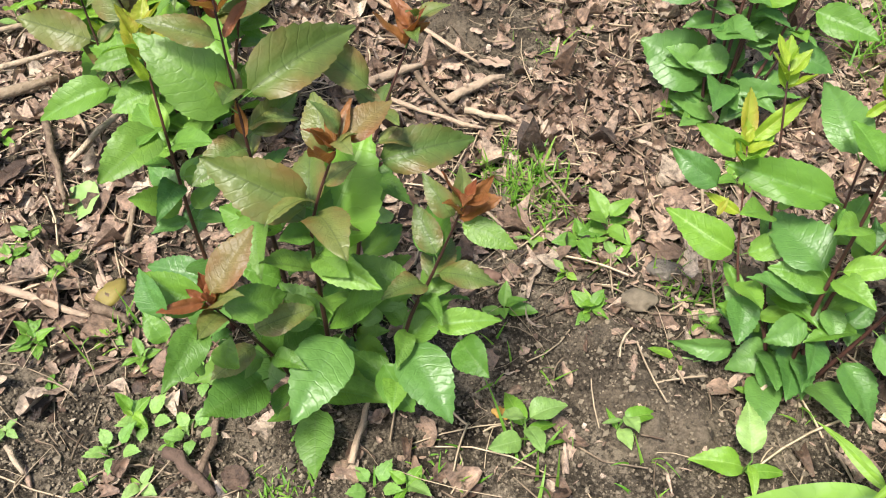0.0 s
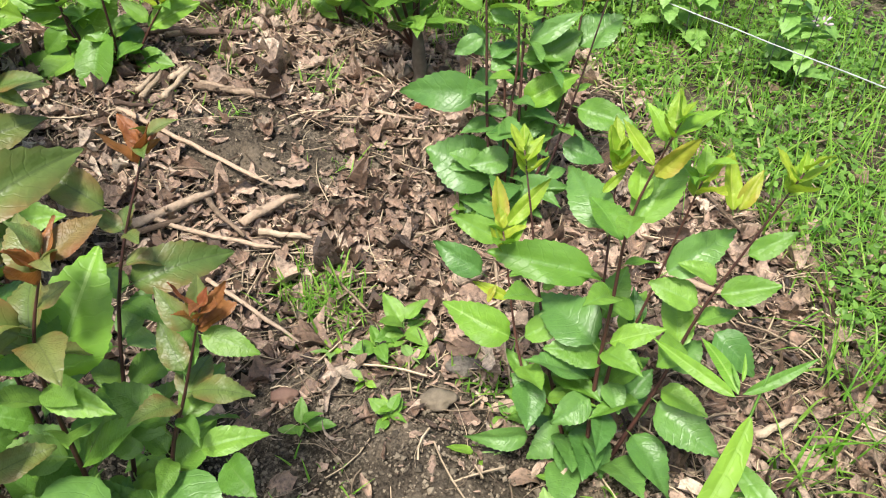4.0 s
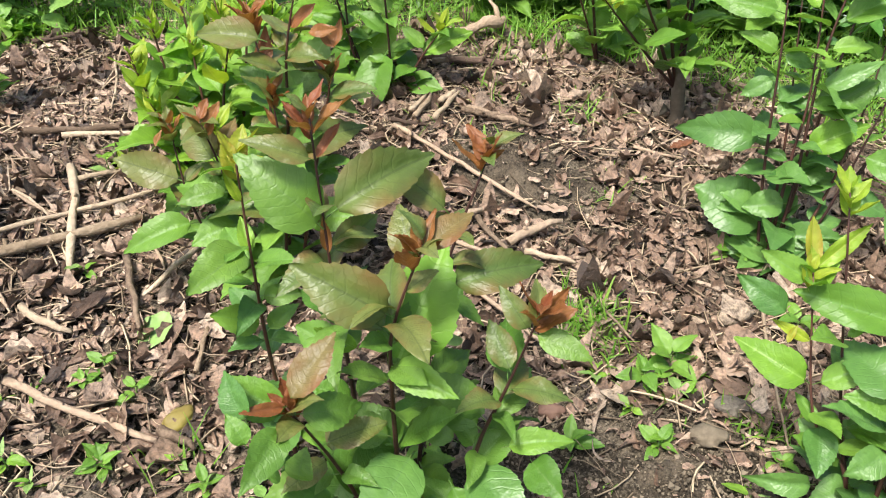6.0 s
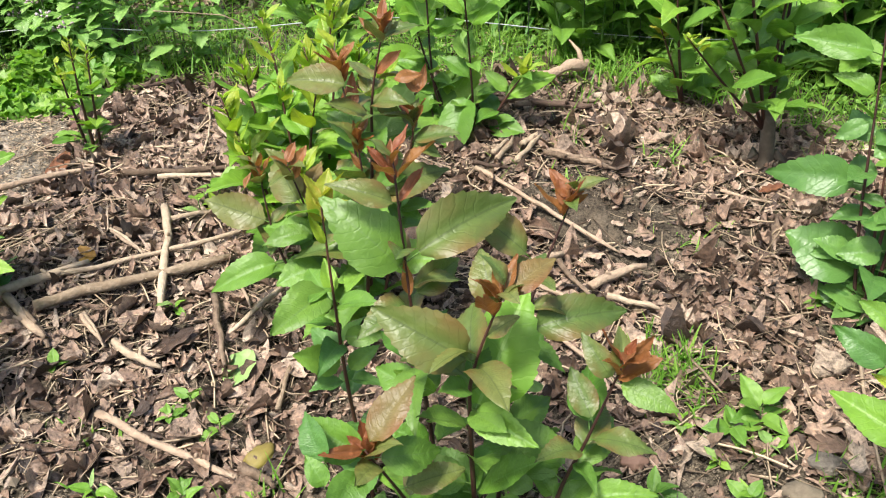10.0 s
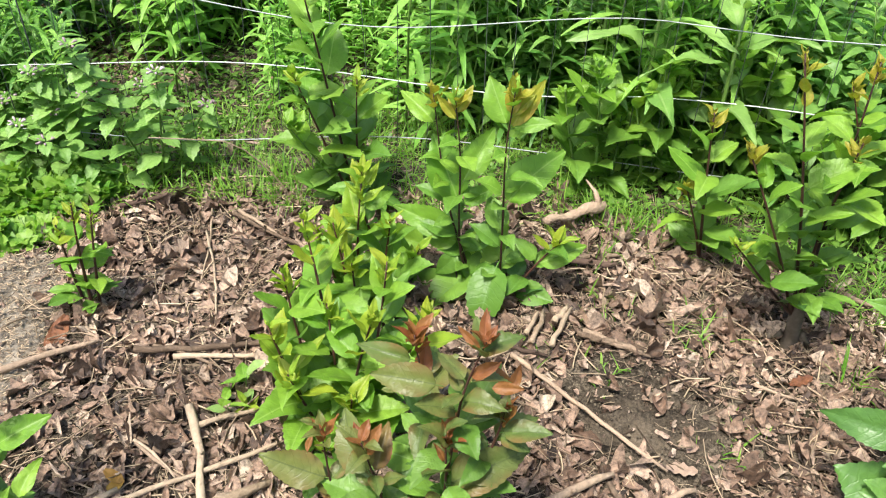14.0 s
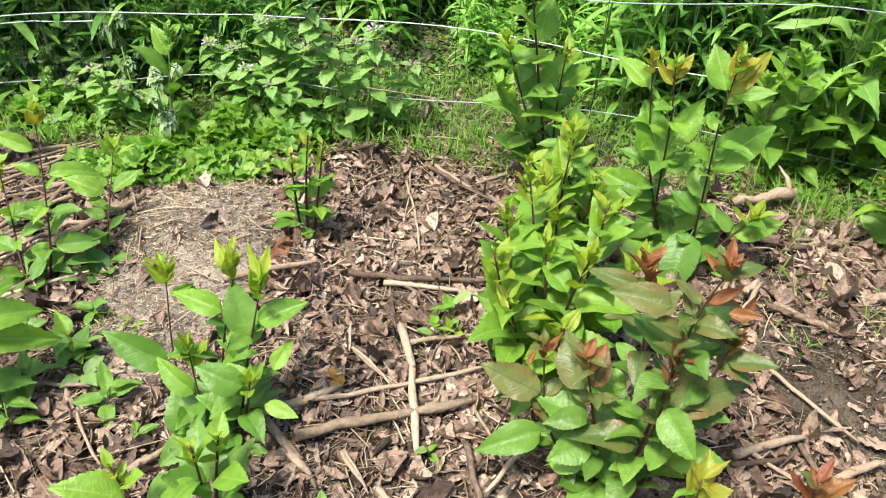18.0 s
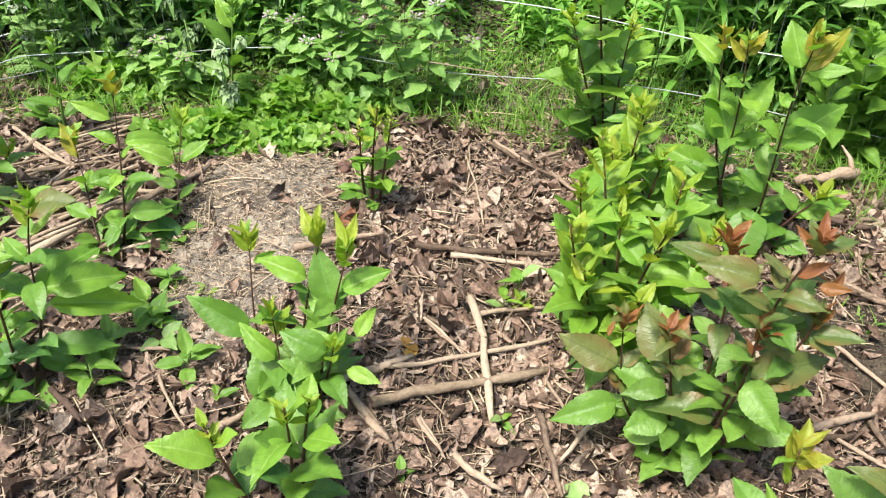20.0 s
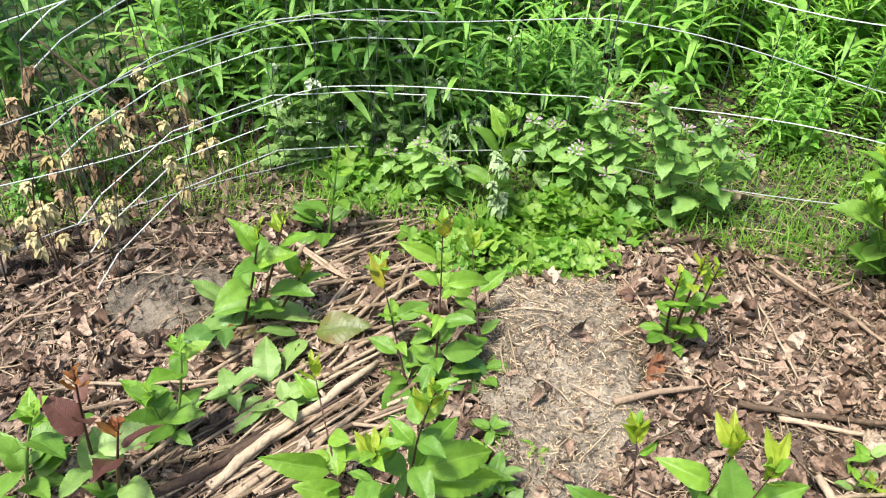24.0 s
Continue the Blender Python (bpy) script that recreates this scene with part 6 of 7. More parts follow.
def seedling(x, y, size, count, label="small green weed seedling on bare soil", style="fresh", tall=0.4):
    """A weed seedling: a short stem and paired oval leaves."""
    root = new("seedling")
    root.location = (x, y, rough(x, y))
    tagged(root, label, "seedling", "seedlings on the soil")
    top = Vector((pick.gauss(0, 0.1), pick.gauss(0, 0.1), 1)) * size * tall
    bm = bmesh.new()
    tube(bm, [(0, 0, -0.01), top * 0.5, top], [0.0016, 0.0014, 0.001], 5)
    part("stem", bm, STEM_GREEN, root)
    turn = pick.uniform(0, 6.28)
    for i in range(count):
        f = 0.25 + 0.75 * i / max(1, count - 1)
        turn += math.pi if i % 2 else 1.6
        e = 0.15 + 0.7 * f * pick.random()
        put_leaf(root, pick.choice(("slim", "fresh", "slim", "dull")) if style == "fresh" else style, top * f, (math.cos(turn) * math.cos(e), math.sin(turn) * math.cos(e), math.sin(e)), size * pick.uniform(0.6, 1.0), pick.uniform(-0.3, 0.3))
    return root


def grass_tuft(x, y, size, count, label="tuft of fine green grass", spread=0.03, lean=0.5, material=None):
    root = new("grass_tuft")
    root.location = (x, y, rough(x, y) - 0.004)
    tagged(root, label, "grass", "grass tufts")
    verts, faces = [], []
    for _ in range(count):
        a, e = pick.uniform(0, 6.28), pick.uniform(1.45 - lean * 1.6, 1.5)
        d = (math.cos(a) * math.cos(e), math.sin(a) * math.cos(e), math.sin(e))
        blade_strip(verts, faces, (pick.gauss(0, spread), pick.gauss(0, spread), 0), d, size * pick.uniform(0.5, 1.1), pick.uniform(0.0015, 0.0035), pick.uniform(0.1, 0.7), 5, 0.3, False)
    tagged(from_lists("foliage", verts, faces, material or GRASS_GREEN, root), kind="stuff")
    return root


LEAVES["slim"] = [leaf_mesh("leaf_slim", 0.13 + 0.02 * k, 0.01, 0.15 + 0.2 * k, 0.35, 0.3 * k - 0.3, 0.01, 0.05, "fresh" if k else "dull", STEM_GREEN, 10) for k in range(3)]
seedling(0.365, 0.825, 0.060, 6, style="fresh", tall=0.90)
seedling(0.464, 0.890, 0.050, 5, style="fresh", tall=0.80)
seedling(0.499, 1.036, 0.040, 4, style="fresh", tall=0.60)
seedling(0.365, 1.062, 0.035, 5, style="fresh", tall=0.50)
seedling(-0.319, 0.640, 0.027, 5, style="green", tall=0.40)
seedling(-0.116, 0.614, 0.033, 6, style="fresh", tall=0.70)
seedling(-0.048, 0.636, 0.021, 8, style="fresh", tall=0.50)
seedling(-0.052, 0.606, 0.018, 6, style="green", tall=0.40)
seedling(-0.118, 0.561, 0.021, 7, style="fresh", tall=0.50)
seedling(-0.249, 0.598, 0.018, 4, style="green", tall=0.50)
seedling(-0.045, 0.543, 0.036, 5, style="fresh", tall=0.30)
seedling(-0.107, 0.514, 0.024, 4, style="fresh", tall=0.40)
seedling(-0.434, 0.730, 0.030, 5, style="green", tall=0.30)
seedling(-0.247, 0.518, 0.024, 5, style="dull", tall=0.30)
seedling(0.627, 0.914, 0.070, 4, style="fresh", tall=0.60)
seedling(0.256, 0.698, 0.040, 4, style="fresh", tall=0.50)
seedling(0.611, 1.036, 0.030, 4, style="green", tall=0.40)
seedling(0.250, 1.003, 0.045, 5, style="green", tall=0.40)
seedling(0.362, 1.168, 0.030, 6, style="fresh", tall=0.70)
seedling(0.230, 1.150, 0.030, 7, style="fresh", tall=0.50)
seedling(0.304, 1.113, 0.025, 5, style="fresh", tall=0.50)
seedling(0.484, 1.420, 0.040, 5, style="green", tall=0.30)
seedling(0.338, 1.537, 0.050, 5, style="green", tall=0.40)
seedling(0.524, 1.120, 0.035, 5, style="green", tall=0.20)
seedling(0.064, 0.904, 0.040, 5, style="green", tall=0.30)
seedling(-0.410, 0.565, 0.036, 6, style="fresh", tall=0.70)
seedling(-0.362, 0.564, 0.027, 5, style="fresh", tall=0.50)
seedling(-0.308, 0.637, 0.036, 5, style="green", tall=0.30)
seedling(-0.382, 0.482, 0.030, 7, style="fresh", tall=0.70)
seedling(-0.244, 0.590, 0.018, 4, style="green", tall=0.50)
seedling(-0.425, 0.759, 0.040, 4, style="green", tall=0.50)
seedling(-0.358, 0.754, 0.045, 4, style="green", tall=0.40)
seedling(-0.433, 0.719, 0.024, 4, style="green", tall=0.40)
seedling(-0.815, 1.155, 0.050, 3, style="fresh", tall=0.50)
seedling(-0.604, 0.887, 0.035, 4, style="fresh", tall=0.60)
seedling(-0.664, 0.681, 0.030, 4, style="green", tall=0.30)
seedling(0.305, 1.173, 0.050, 6, style="green", tall=0.40)
seedling(0.331, 1.217, 0.060, 6, style="green", tall=0.50)
seedling(0.365, 1.056, 0.040, 5, style="green", tall=0.50)
seedling(-0.225, 0.696, 0.030, 7, style="fresh", tall=0.40)
seedling(-0.165, 0.690, 0.030, 6, style="green", tall=0.50)
seedling(-1.128, 0.566, 0.060, 7, "low green weed beside the mound", style="green", tall=0.80)
seedling(-0.779, 1.111, 0.050, 4, style="fresh", tall=0.80)
seedling(-0.754, 1.136, 0.040, 4, style="lime", tall=0.50)
seedling(-1.225, 0.423, 0.080, 7, style="green", tall=0.70)
seedling(-1.274, 0.594, 0.060, 7, style="green", tall=0.80)
seedling(-1.279, 0.499, 0.070, 6, style="green", tall=0.70)
seedling(-1.022, 0.562, 0.040, 4, style="green", tall=0.40)
seedling(-1.447, 0.832, 0.020, 4, style="green", tall=0.40)
seedling(-1.352, 0.687, 0.030, 5, style="green", tall=0.30)
seedling(-1.259, 0.713, 0.030, 4, style="fresh", tall=0.30)
seedling(-1.363, 0.690, 0.045, 6, style="green", tall=0.40)
seedling(-1.312, 0.587, 0.060, 6, style="fresh", tall=0.60)
seedling(-1.271, 0.609, 0.050, 5, style="fresh", tall=0.50)
seedling(-1.406, 0.567, 0.050, 5, style="fresh", tall=0.60)
seedling(-1.295, 0.602, 0.060, 6, style="fresh", tall=0.70)
seedling(-1.273, 0.721, 0.040, 3, style="fresh", tall=0.40)
seedling(-1.221, 0.572, 0.050, 5, style="fresh", tall=0.40)
seedling(-0.790, 1.171, 0.050, 4, style="fresh", tall=0.80)
seedling(-1.825, 0.356, 0.080, 6, style="dull", tall=0.50)
seedling(-1.717, 0.429, 0.080, 5, style="dull", tall=0.50)
grass_tuft(0.181, 1.237, 0.092, 96)
grass_tuft(0.195, 1.265, 0.081, 80)
grass_tuft(0.143, 1.265, 0.069, 64)
grass_tuft(0.334, 1.179, 0.069, 48)
grass_tuft(0.409, 0.807, 0.149, 11)
grass_tuft(0.505, 1.168, 0.057, 38)
grass_tuft(0.294, 0.927, 0.069, 12)
grass_tuft(0.469, 1.186, 0.057, 38)
grass_tuft(-0.096, 0.816, 0.115, 12)
grass_tuft(-0.227, 0.709, 0.103, 14)
grass_tuft(0.111, 0.630, 0.034, 64)
grass_tuft(0.275, 0.724, 0.057, 28)
grass_tuft(-0.130, 2.169, 0.149, 25)
grass_tuft(-0.375, 1.948, 0.115, 22)
grass_tuft(-0.327, 2.143, 0.184, 11)
grass_tuft(-0.285, 1.787, 0.092, 22)
grass_tuft(-0.084, 1.828, 0.115, 22)
grass_tuft(-0.440, 2.157, 0.115, 48)
grass_tuft(-0.356, 2.185, 0.103, 38)
grass_tuft(0.240, 1.902, 0.138, 25)
grass_tuft(-1.251, 1.839, 0.138, 38)
grass_tuft(-1.119, 1.821, 0.115, 25)
grass_tuft(-1.164, 1.780, 0.138, 25)
grass_tuft(-1.317, 1.720, 0.092, 28)
grass_tuft(-1.362, 1.707, 0.057, 32)
grass_tuft(-1.319, 0.682, 0.057, 25)
grass_tuft(-1.396, 1.023, 0.069, 12)
grass_tuft(-1.637, 0.800, 0.069, 16)
grass_tuft(-0.350, 1.596, 0.057, 12)
grass_tuft(-0.190, 1.616, 0.057, 16)
grass_tuft(-0.524, 0.631, 0.057, 16)
grass_tuft(0.057, 1.571, 0.057, 19)
grass_tuft(0.074, 1.652, 0.057, 16)
grass_tuft(-1.949, 0.644, 0.081, 19)
grass_tuft(0.627, 1.860, 0.230, 25)
grass_tuft(0.717, 1.795, 0.230, 22)
grass_tuft(0.900, 1.654, 0.230, 25)
grass_tuft(0.955, 1.191, 0.184, 25)
grass_tuft(0.905, 1.116, 0.161, 19)
grass_tuft(0.977, 1.327, 0.207, 25)
grass_tuft(0.659, 1.051, 0.081, 16)
grass_tuft(0.526, 0.854, 0.060, 12)
STUMP = (0.096, 1.951)


# ---- tall weeds behind the bed ----
def lance_weed(name, label, stems, tall, leaf, wide, material, spread=0.1, per=22, lean=0.12):
    """A clump of upright weed stems with long narrow leaves."""
    root = new(name)
    tagged(root, label, "weed", "weeds along the fence")
    bm = bmesh.new()
    verts, faces = [], []
    for _ in range(stems):
        if stems < 10:
            bm = bmesh.new()
        foot = Vector((pick.gauss(0, spread), pick.gauss(0, spread), -0.02))
        top = foot + Vector((pick.gauss(0, lean), pick.gauss(0, lean), 1)) * tall * pick.uniform(0.7, 1.1)
        tube(bm, [foot, foot.lerp(top, 0.5) + Vector((pick.gauss(0, 0.02), pick.gauss(0, 0.02), 0)), top], [0.004, 0.003, 0.0012], 5)
        if stems < 10:
            part("stem", bm, STEM_GREEN, root)
        turn = pick.uniform(0, 6.28)
        for i in range(per):
            f = 0.12 + 0.88 * i / (per - 1)
            turn += 2.4
            e = pick.uniform(0.1, 0.7) + 0.5 * f * f
            d = (math.cos(turn) * math.cos(e), math.sin(turn) * math.cos(e), math.sin(e))
            s = leaf * (1.1 - 0.5 * abs(f - 0.55)) * pick.uniform(0.75, 1.15)
            blade_strip(verts, faces, foot.lerp(top, f), d, s, wide * s, pick.uniform(0.15, 0.75), 5, 0.3)
    if stems >= 10:
        tagged(part("undergrowth", bm, STEM_GREEN, root), kind="stuff")
    tagged(from_lists("foliage", verts, faces, material, root), kind="stuff")
    return root


protos = [lance_weed("tall_weed", "tall green weed clump with narrow drooping leaves", 7, 0.75, 0.19, 0.055, WEED_GREEN),
          lance_weed("tall_weed", "tall dark green weed clump with narrow leaves", 8, 0.62, 0.16, 0.07, WEED_DARK),
          lance_weed("broad_weed", "dense weed clump with broad green leaves", 7, 0.5, 0.1, 0.24, WEED_DARK, per=18),
          lance_weed("broad_weed", "bright weed clump with broad green leaves", 6, 0.42, 0.085, 0.27, WEED_GREEN, per=16),
          lance_weed("tall_grass", "clump of tall arching green grass", 26, 0.5, 0.36, 0.026, GRASS_GREEN, spread=0.07, per=5, lean=0.35)]
weed_rng = random.Random(5)
first = dict()


def place_weed(kind, x, y, scale):
    m = Matrix.Translation((x, y, height(x, y))) @ Matrix.Rotation(weed_rng.uniform(0, 6.28), 4, "Z")
    ob = protos[kind]
    if kind not in first:
        first[kind] = ob
        ob.matrix_basis = m
    else:
        ob = copy_thing(protos[kind], m)
    ob.scale = (scale, scale, scale)


# rows of weeds that stand behind the fence, thicker with distance
for i in range(150):
    u = weed_rng.uniform(-3.3, 1.9)
    edge = along_line(EDGE, max(-3.4, min(1.2, u)))
    v = edge + 0.5 + abs(weed_rng.gauss(0, 0.9))
    if u < -2.2:
        v = max(v, 1.3)
    if v > 5:
        continue
    if -0.2 < u < 1.4 and v < 3.0:
        if v < 2.75:
            continue
    if -1.75 < u < -1.25 and v < 2.75:
        continue
    if -2.3 < u < -1.3 and v < 2.15:
        continue
    # only dark kinds at the left end: shade there is put into leaf colour
    kinds = (1, 1, 2) if u < -2.4 else ((0, 4, 3, 0) if u < -1.0 else ((3, 2, 3, 0) if u < 0.4 else (4, 1, 0, 3)))
    place_weed(weed_rng.choice(kinds), u, v, weed_rng.uniform(0.75, 1.15))
# far left corner: dark kinds again, their green doubling as the shade there
for i in range(24):
    place_weed(weed_rng.choice((1, 1, 2, 1)), weed_rng.uniform(-4.6, -2.95), weed_rng.uniform(0.3, 2.4), weed_rng.uniform(0.8, 1.1))
for i in range(46):
    place_weed(weed_rng.choice((2, 1, 0)), weed_rng.uniform(-1.1, 0.35), weed_rng.uniform(2.5, 3.0), weed_rng.uniform(0.7, 1.0))


for i in range(8):
    place_weed(weed_rng.choice((1, 1, 2, 0)), weed_rng.uniform(-3.0, -2.62), weed_rng.uniform(0.85, 1.35), weed_rng.uniform(0.6, 0.95))
for i in range(9):
    u = weed_rng.random()
    place_weed(weed_rng.choice((0, 1, 3)), -2.5 + 0.65 * u + weed_rng.uniform(-0.05, 0.05), 1.22 + 0.55 * u + weed_rng.uniform(0, 0.15), weed_rng.uniform(0.6, 0.9))
for i in range(12):
    place_weed(weed_rng.choice((3, 3, 0)), weed_rng.uniform(-1.75, -1.2), weed_rng.uniform(2.2, 2.9), weed_rng.uniform(0.35, 0.6))


for i in range(2):
    place_weed(weed_rng.choice((2, 3, 1)), weed_rng.uniform(-3.0, -2.5), weed_rng.uniform(0.2, 0.75), weed_rng.uniform(0.28, 0.5))


def cover_sheet(count, inside, size):
    """Small oval leaves of creeping weeds, in loose cushions."""
    verts, faces = [], []
    made = 0
    while made < count:
        x, y = pick.uniform(-3.6, 3.6), pick.uniform(-1.8, 4.6)
        if not inside(x, y):
            continue
        made += 1
        hump = 0.03 + 0.07 * max(0.0, noise.noise(Vector((x * 3, y * 3, 5))) + 0.25)
        base = (x, y, rough(x, y) + pick.uniform(0, hump))
        a, e = pick.uniform(0, 6.28), pick.uniform(-0.1, 1.0)
        s = size * pick.uniform(0.6, 1.4)
        blade_strip(verts, faces, base, (math.cos(a) * math.cos(e), math.sin(a) * math.cos(e), math.sin(e)), s, s * pick.uniform(0.2, 0.36), pick.uniform(0, 0.6), 3, 0.2)
    return verts, faces


def green_edge(x, y):
    d = y - along_line(EDGE, x)
    if x > 0.5 and d > 0:
        n = 0.6 * noise.noise(Vector((x * 1.7, y * 1.7, 3)))
        return pick.random() < (0.75 if noise.noise(Vector((x * 5, y * 5, 1))) > -0.1 else 0.25) * max(0.0, min(1.0, (2.4 + n - x) / 1.2)) * max(0.0, min(1.0, (y + 0.9 + n) / 0.9))
    if d < 0.02 or d > 1.8 or x < -2.3:
        return False
    if math.hypot((x + 1.2) / 1.4, y - 1.95) < 0.25:
        return pick.random() < 0.12
    return pick.random() < (0.35 if d < 0.15 else 0.8)


stuff("creeping_weeds", *cover_sheet(44000, green_edge, 0.019), CREEPER, "creeping bright green weeds along the bed edge", "ground cover")


def grass_edge_sheet(count):
    verts, faces = [], []
    made = 0
    while made < count:
        x, y = pick.uniform(-2.9, 2.4), pick.uniform(-0.3, 3.6)
        d = y - along_line(EDGE, x)
        if d < -0.06 or d > 1.5 or (x < 0.35 and d > 0.6):
            continue
        made += 1
        a, e = pick.uniform(0, 6.28), pick.uniform(0.4, 1.5)
        blade_strip(verts, faces, (x, y, rough(x, y)), (math.cos(a) * math.cos(e), math.sin(a) * math.cos(e), math.sin(e)), pick.uniform(0.05, 0.17), pick.uniform(0.001, 0.0028), pick.uniform(0.1, 0.9), 4, 0.3, False)
    return verts, faces


stuff("edge_grass", *grass_edge_sheet(15000), GRASS_GREEN, "thin grass blades along the bed edge", "grass")


# ---- herb patch and dead nettles ----
def herb_patch(label, cx, cy, rx, ry, turn, count, high, name="herb_patch", size=0.032):
    """A cushion of lobed bright leaves on thin stalks."""
    root = new(name)
    root.location = (cx, cy, height(cx, cy))
    tagged(root, label, "herb")
    verts, faces = [], []
    for _ in range(count):
        r, a = math.sqrt(pick.random()) * (1 + 0.3 * pick.gauss(0, 0.5)), pick.uniform(0, 6.28)
        u, v = rx * r * math.cos(a), ry * r * math.sin(a)
        x, y = u * math.cos(turn) - v * math.sin(turn), u * math.sin(turn) + v * math.cos(turn)
        z = high * (0.35 + 0.65 * (0.5 + noise.noise(Vector((x * 9, y * 9, 2))))) * (1 - 0.5 * r * r) * pick.uniform(0.15, 1.0) + height(cx + x, cy + y) - height(cx, cy)
        s, face = size * pick.uniform(0.6, 1.25), pick.uniform(0, 6.28)
        m = Euler((pick.gauss(0, 0.5), pick.gauss(0, 0.5), face)).to_matrix()
        o = len(verts)
        verts.append(Vector((x, y, z - 0.004)))
        pts = 20
        for k in range(pts):
            b = 0.35 + k * (math.tau - 0.7) / (pts - 1)
            lobe = 0.62 + 0.38 * abs(math.cos((b - math.pi) * 2.5)) - (0.12 if k % 2 else 0)
            verts.append(Vector((x, y, z)) + m @ Vector((math.cos(b - math.pi) * s * lobe, math.sin(b - math.pi) * s * lobe, 0.004 * math.sin(b * 5))))
        for k in range(pts - 1):
            faces.append((o, o + 1 + k, o + 2 + k))
    tagged(from_lists("foliage", verts, faces, GRASS_GREEN, root), kind="stuff")
    bm = bmesh.new()
    for _ in range(count // 6):
        r, a = 0.8 * math.sqrt(pick.random()), pick.uniform(0, 6.28)
        u, v = rx * r * math.cos(a), ry * r * math.sin(a)
        x, y = u * math.cos(turn) - v * math.sin(turn), u * math.sin(turn) + v * math.cos(turn)
        tube(bm, [(x, y, -0.01), (x + pick.gauss(0, 0.01), y, high * 0.6)], [0.0012, 0.0009], 4)
    tagged(part("undergrowth", bm, STEM_GREEN, root), kind="stuff")
    return root


LEAVES["heart"] = [leaf_mesh("leaf_heart", 0.37, 0.05, 0.25 + 0.1 * k, 0.2, 0.15 * k - 0.15, 0.02, 0.12, "nettle", STEM_GREEN, 11) for k in range(3)]
LEAVES["heart_young"] = [leaf_mesh("leaf_heart_young", 0.36, 0.05, 0.25 + 0.1 * k, 0.3, 0.15 * k - 0.15, 0.02, 0.08, "nettle", STEM_GREEN, 11) for k in range(3)]


PURPLE = grain_material("purple_flower", (0.245, 0.173, 0.194), (0.432, 0.36, 0.389), 80, 0.7)


def dead_nettle(x, y, stems, label="dead nettle with tiered heart leaves and pale purple flowers"):
    """Square stems with tiers of drooping heart leaves that crowd to a flower-topped spire."""
    root = new("dead_nettle")
    root.location = (x, y, height(x, y))
    tagged(root, label, "dead nettle", "dead nettles by the fence")
    for fx, fy, tx, ty, tz in stems:
        foot, top = Vector((fx, fy, -0.01)), Vector((tx, ty, tz))
        bm = bmesh.new()
        tube(bm, [foot, foot.lerp(top, 0.5), top], [0.003, 0.0026, 0.0018], 4)
        part("stem", bm, STEM_GREEN, root)
        turn = pick.uniform(0, 3)
        tiers = max(5, int(tz / 0.038))
        for i in range(tiers):
            f = 0.3 + 0.7 * (i / (tiers - 1)) ** 0.7
            turn += math.pi / 2 + pick.uniform(-0.3, 0.3)
            size = 0.068 * (1.15 - 0.7 * f) + 0.014
            for k in range(3 if f > 0.6 else 2):
                a = turn + k * (math.pi if f <= 0.6 else 2.09)
                e = pick.uniform(-0.3, 0.5)
                put_leaf(root, "heart" if f < 0.8 else "heart_young", foot.lerp(top, f), (math.cos(a) * math.cos(e), math.sin(a) * math.cos(e), math.sin(e)), size * pick.uniform(0.85, 1.15), pick.uniform(-0.2, 0.2))
        bm = bmesh.new()
        for k in range(9):
            a = k * 1.4
            c = top + Vector((math.cos(a) * 0.011, math.sin(a) * 0.011, -0.004 + 0.004 * (k % 3)))
            tube(bm, [c, c + Vector((math.cos(a) * 0.008, math.sin(a) * 0.008, 0.006)), c + Vector((math.cos(a) * 0.013, math.sin(a) * 0.013, 0.006))], [0.002, 0.0034, 0.0022], 5)
        part("flower_head", bm, PURPLE, root, "pale purple hooded flowers")
    return root


dead_nettle(-1.543, 1.669, ((-0.004, -0.004, -0.103, -0.100, 0.423), (0.008, 0.008, 0.033, 0.032, 0.334), (-0.012, -0.012, -0.133, -0.213, 0.196), (0.011, 0.010, 0.075, 0.143, 0.200), (-0.007, -0.006, -0.079, 0.063, 0.251),))
dead_nettle(-1.718, 1.604, ((-0.001, -0.001, -0.070, -0.068, 0.318), (-0.019, -0.018, -0.120, -0.047, 0.158),))
dead_nettle(-1.914, 1.499, ((0.000, -0.000, -0.036, -0.035, 0.223),))
dead_nettle(-2.080, 1.212, ((0.000, 0.000, -0.032, -0.031, 0.182), (0.012, 0.011, 0.048, -0.009, 0.148), (-0.030, -0.029, -0.132, -0.059, 0.116),))
dead_nettle(-2.199, 1.163, ((-0.006, -0.006, -0.124, 0.019, 0.089), (-0.030, -0.029, -0.172, -0.028, 0.085),))
dead_nettle(-1.783, 1.584, ((0.000, 0.000, -0.015, -0.012, 0.308), (-0.020, -0.016, -0.009, -0.084, 0.144), (-0.054, -0.043, -0.138, -0.046, 0.201), (-0.081, -0.064, -0.253, -0.074, 0.145),))
dead_nettle(-1.805, 1.461, ((-0.000, 0.000, 0.010, 0.006, 0.195), (0.029, 0.017, 0.046, 0.084, 0.202), (0.050, 0.028, 0.089, 0.165, 0.228), (-0.027, -0.015, -0.107, 0.054, 0.202),))
dead_nettle(0.860, 2.232, ((0.000, 0.000, 0.012, 0.010, 0.230), (0.030, 0.010, 0.070, 0.020, 0.160),), "dead nettle with pale tiered leaves in the grassy edge")
dead_nettle(0.599, 2.368, ((0.000, 0.000, -0.012, 0.010, 0.190), (0.050, 0.020, 0.080, 0.020, 0.150),), "dead nettle with pale tiered leaves in the grassy edge")
herb_patch("cushion of bright lobed herb leaves", -1.750, 1.168, 0.25, 0.11, 0.75, 420, 0.09)
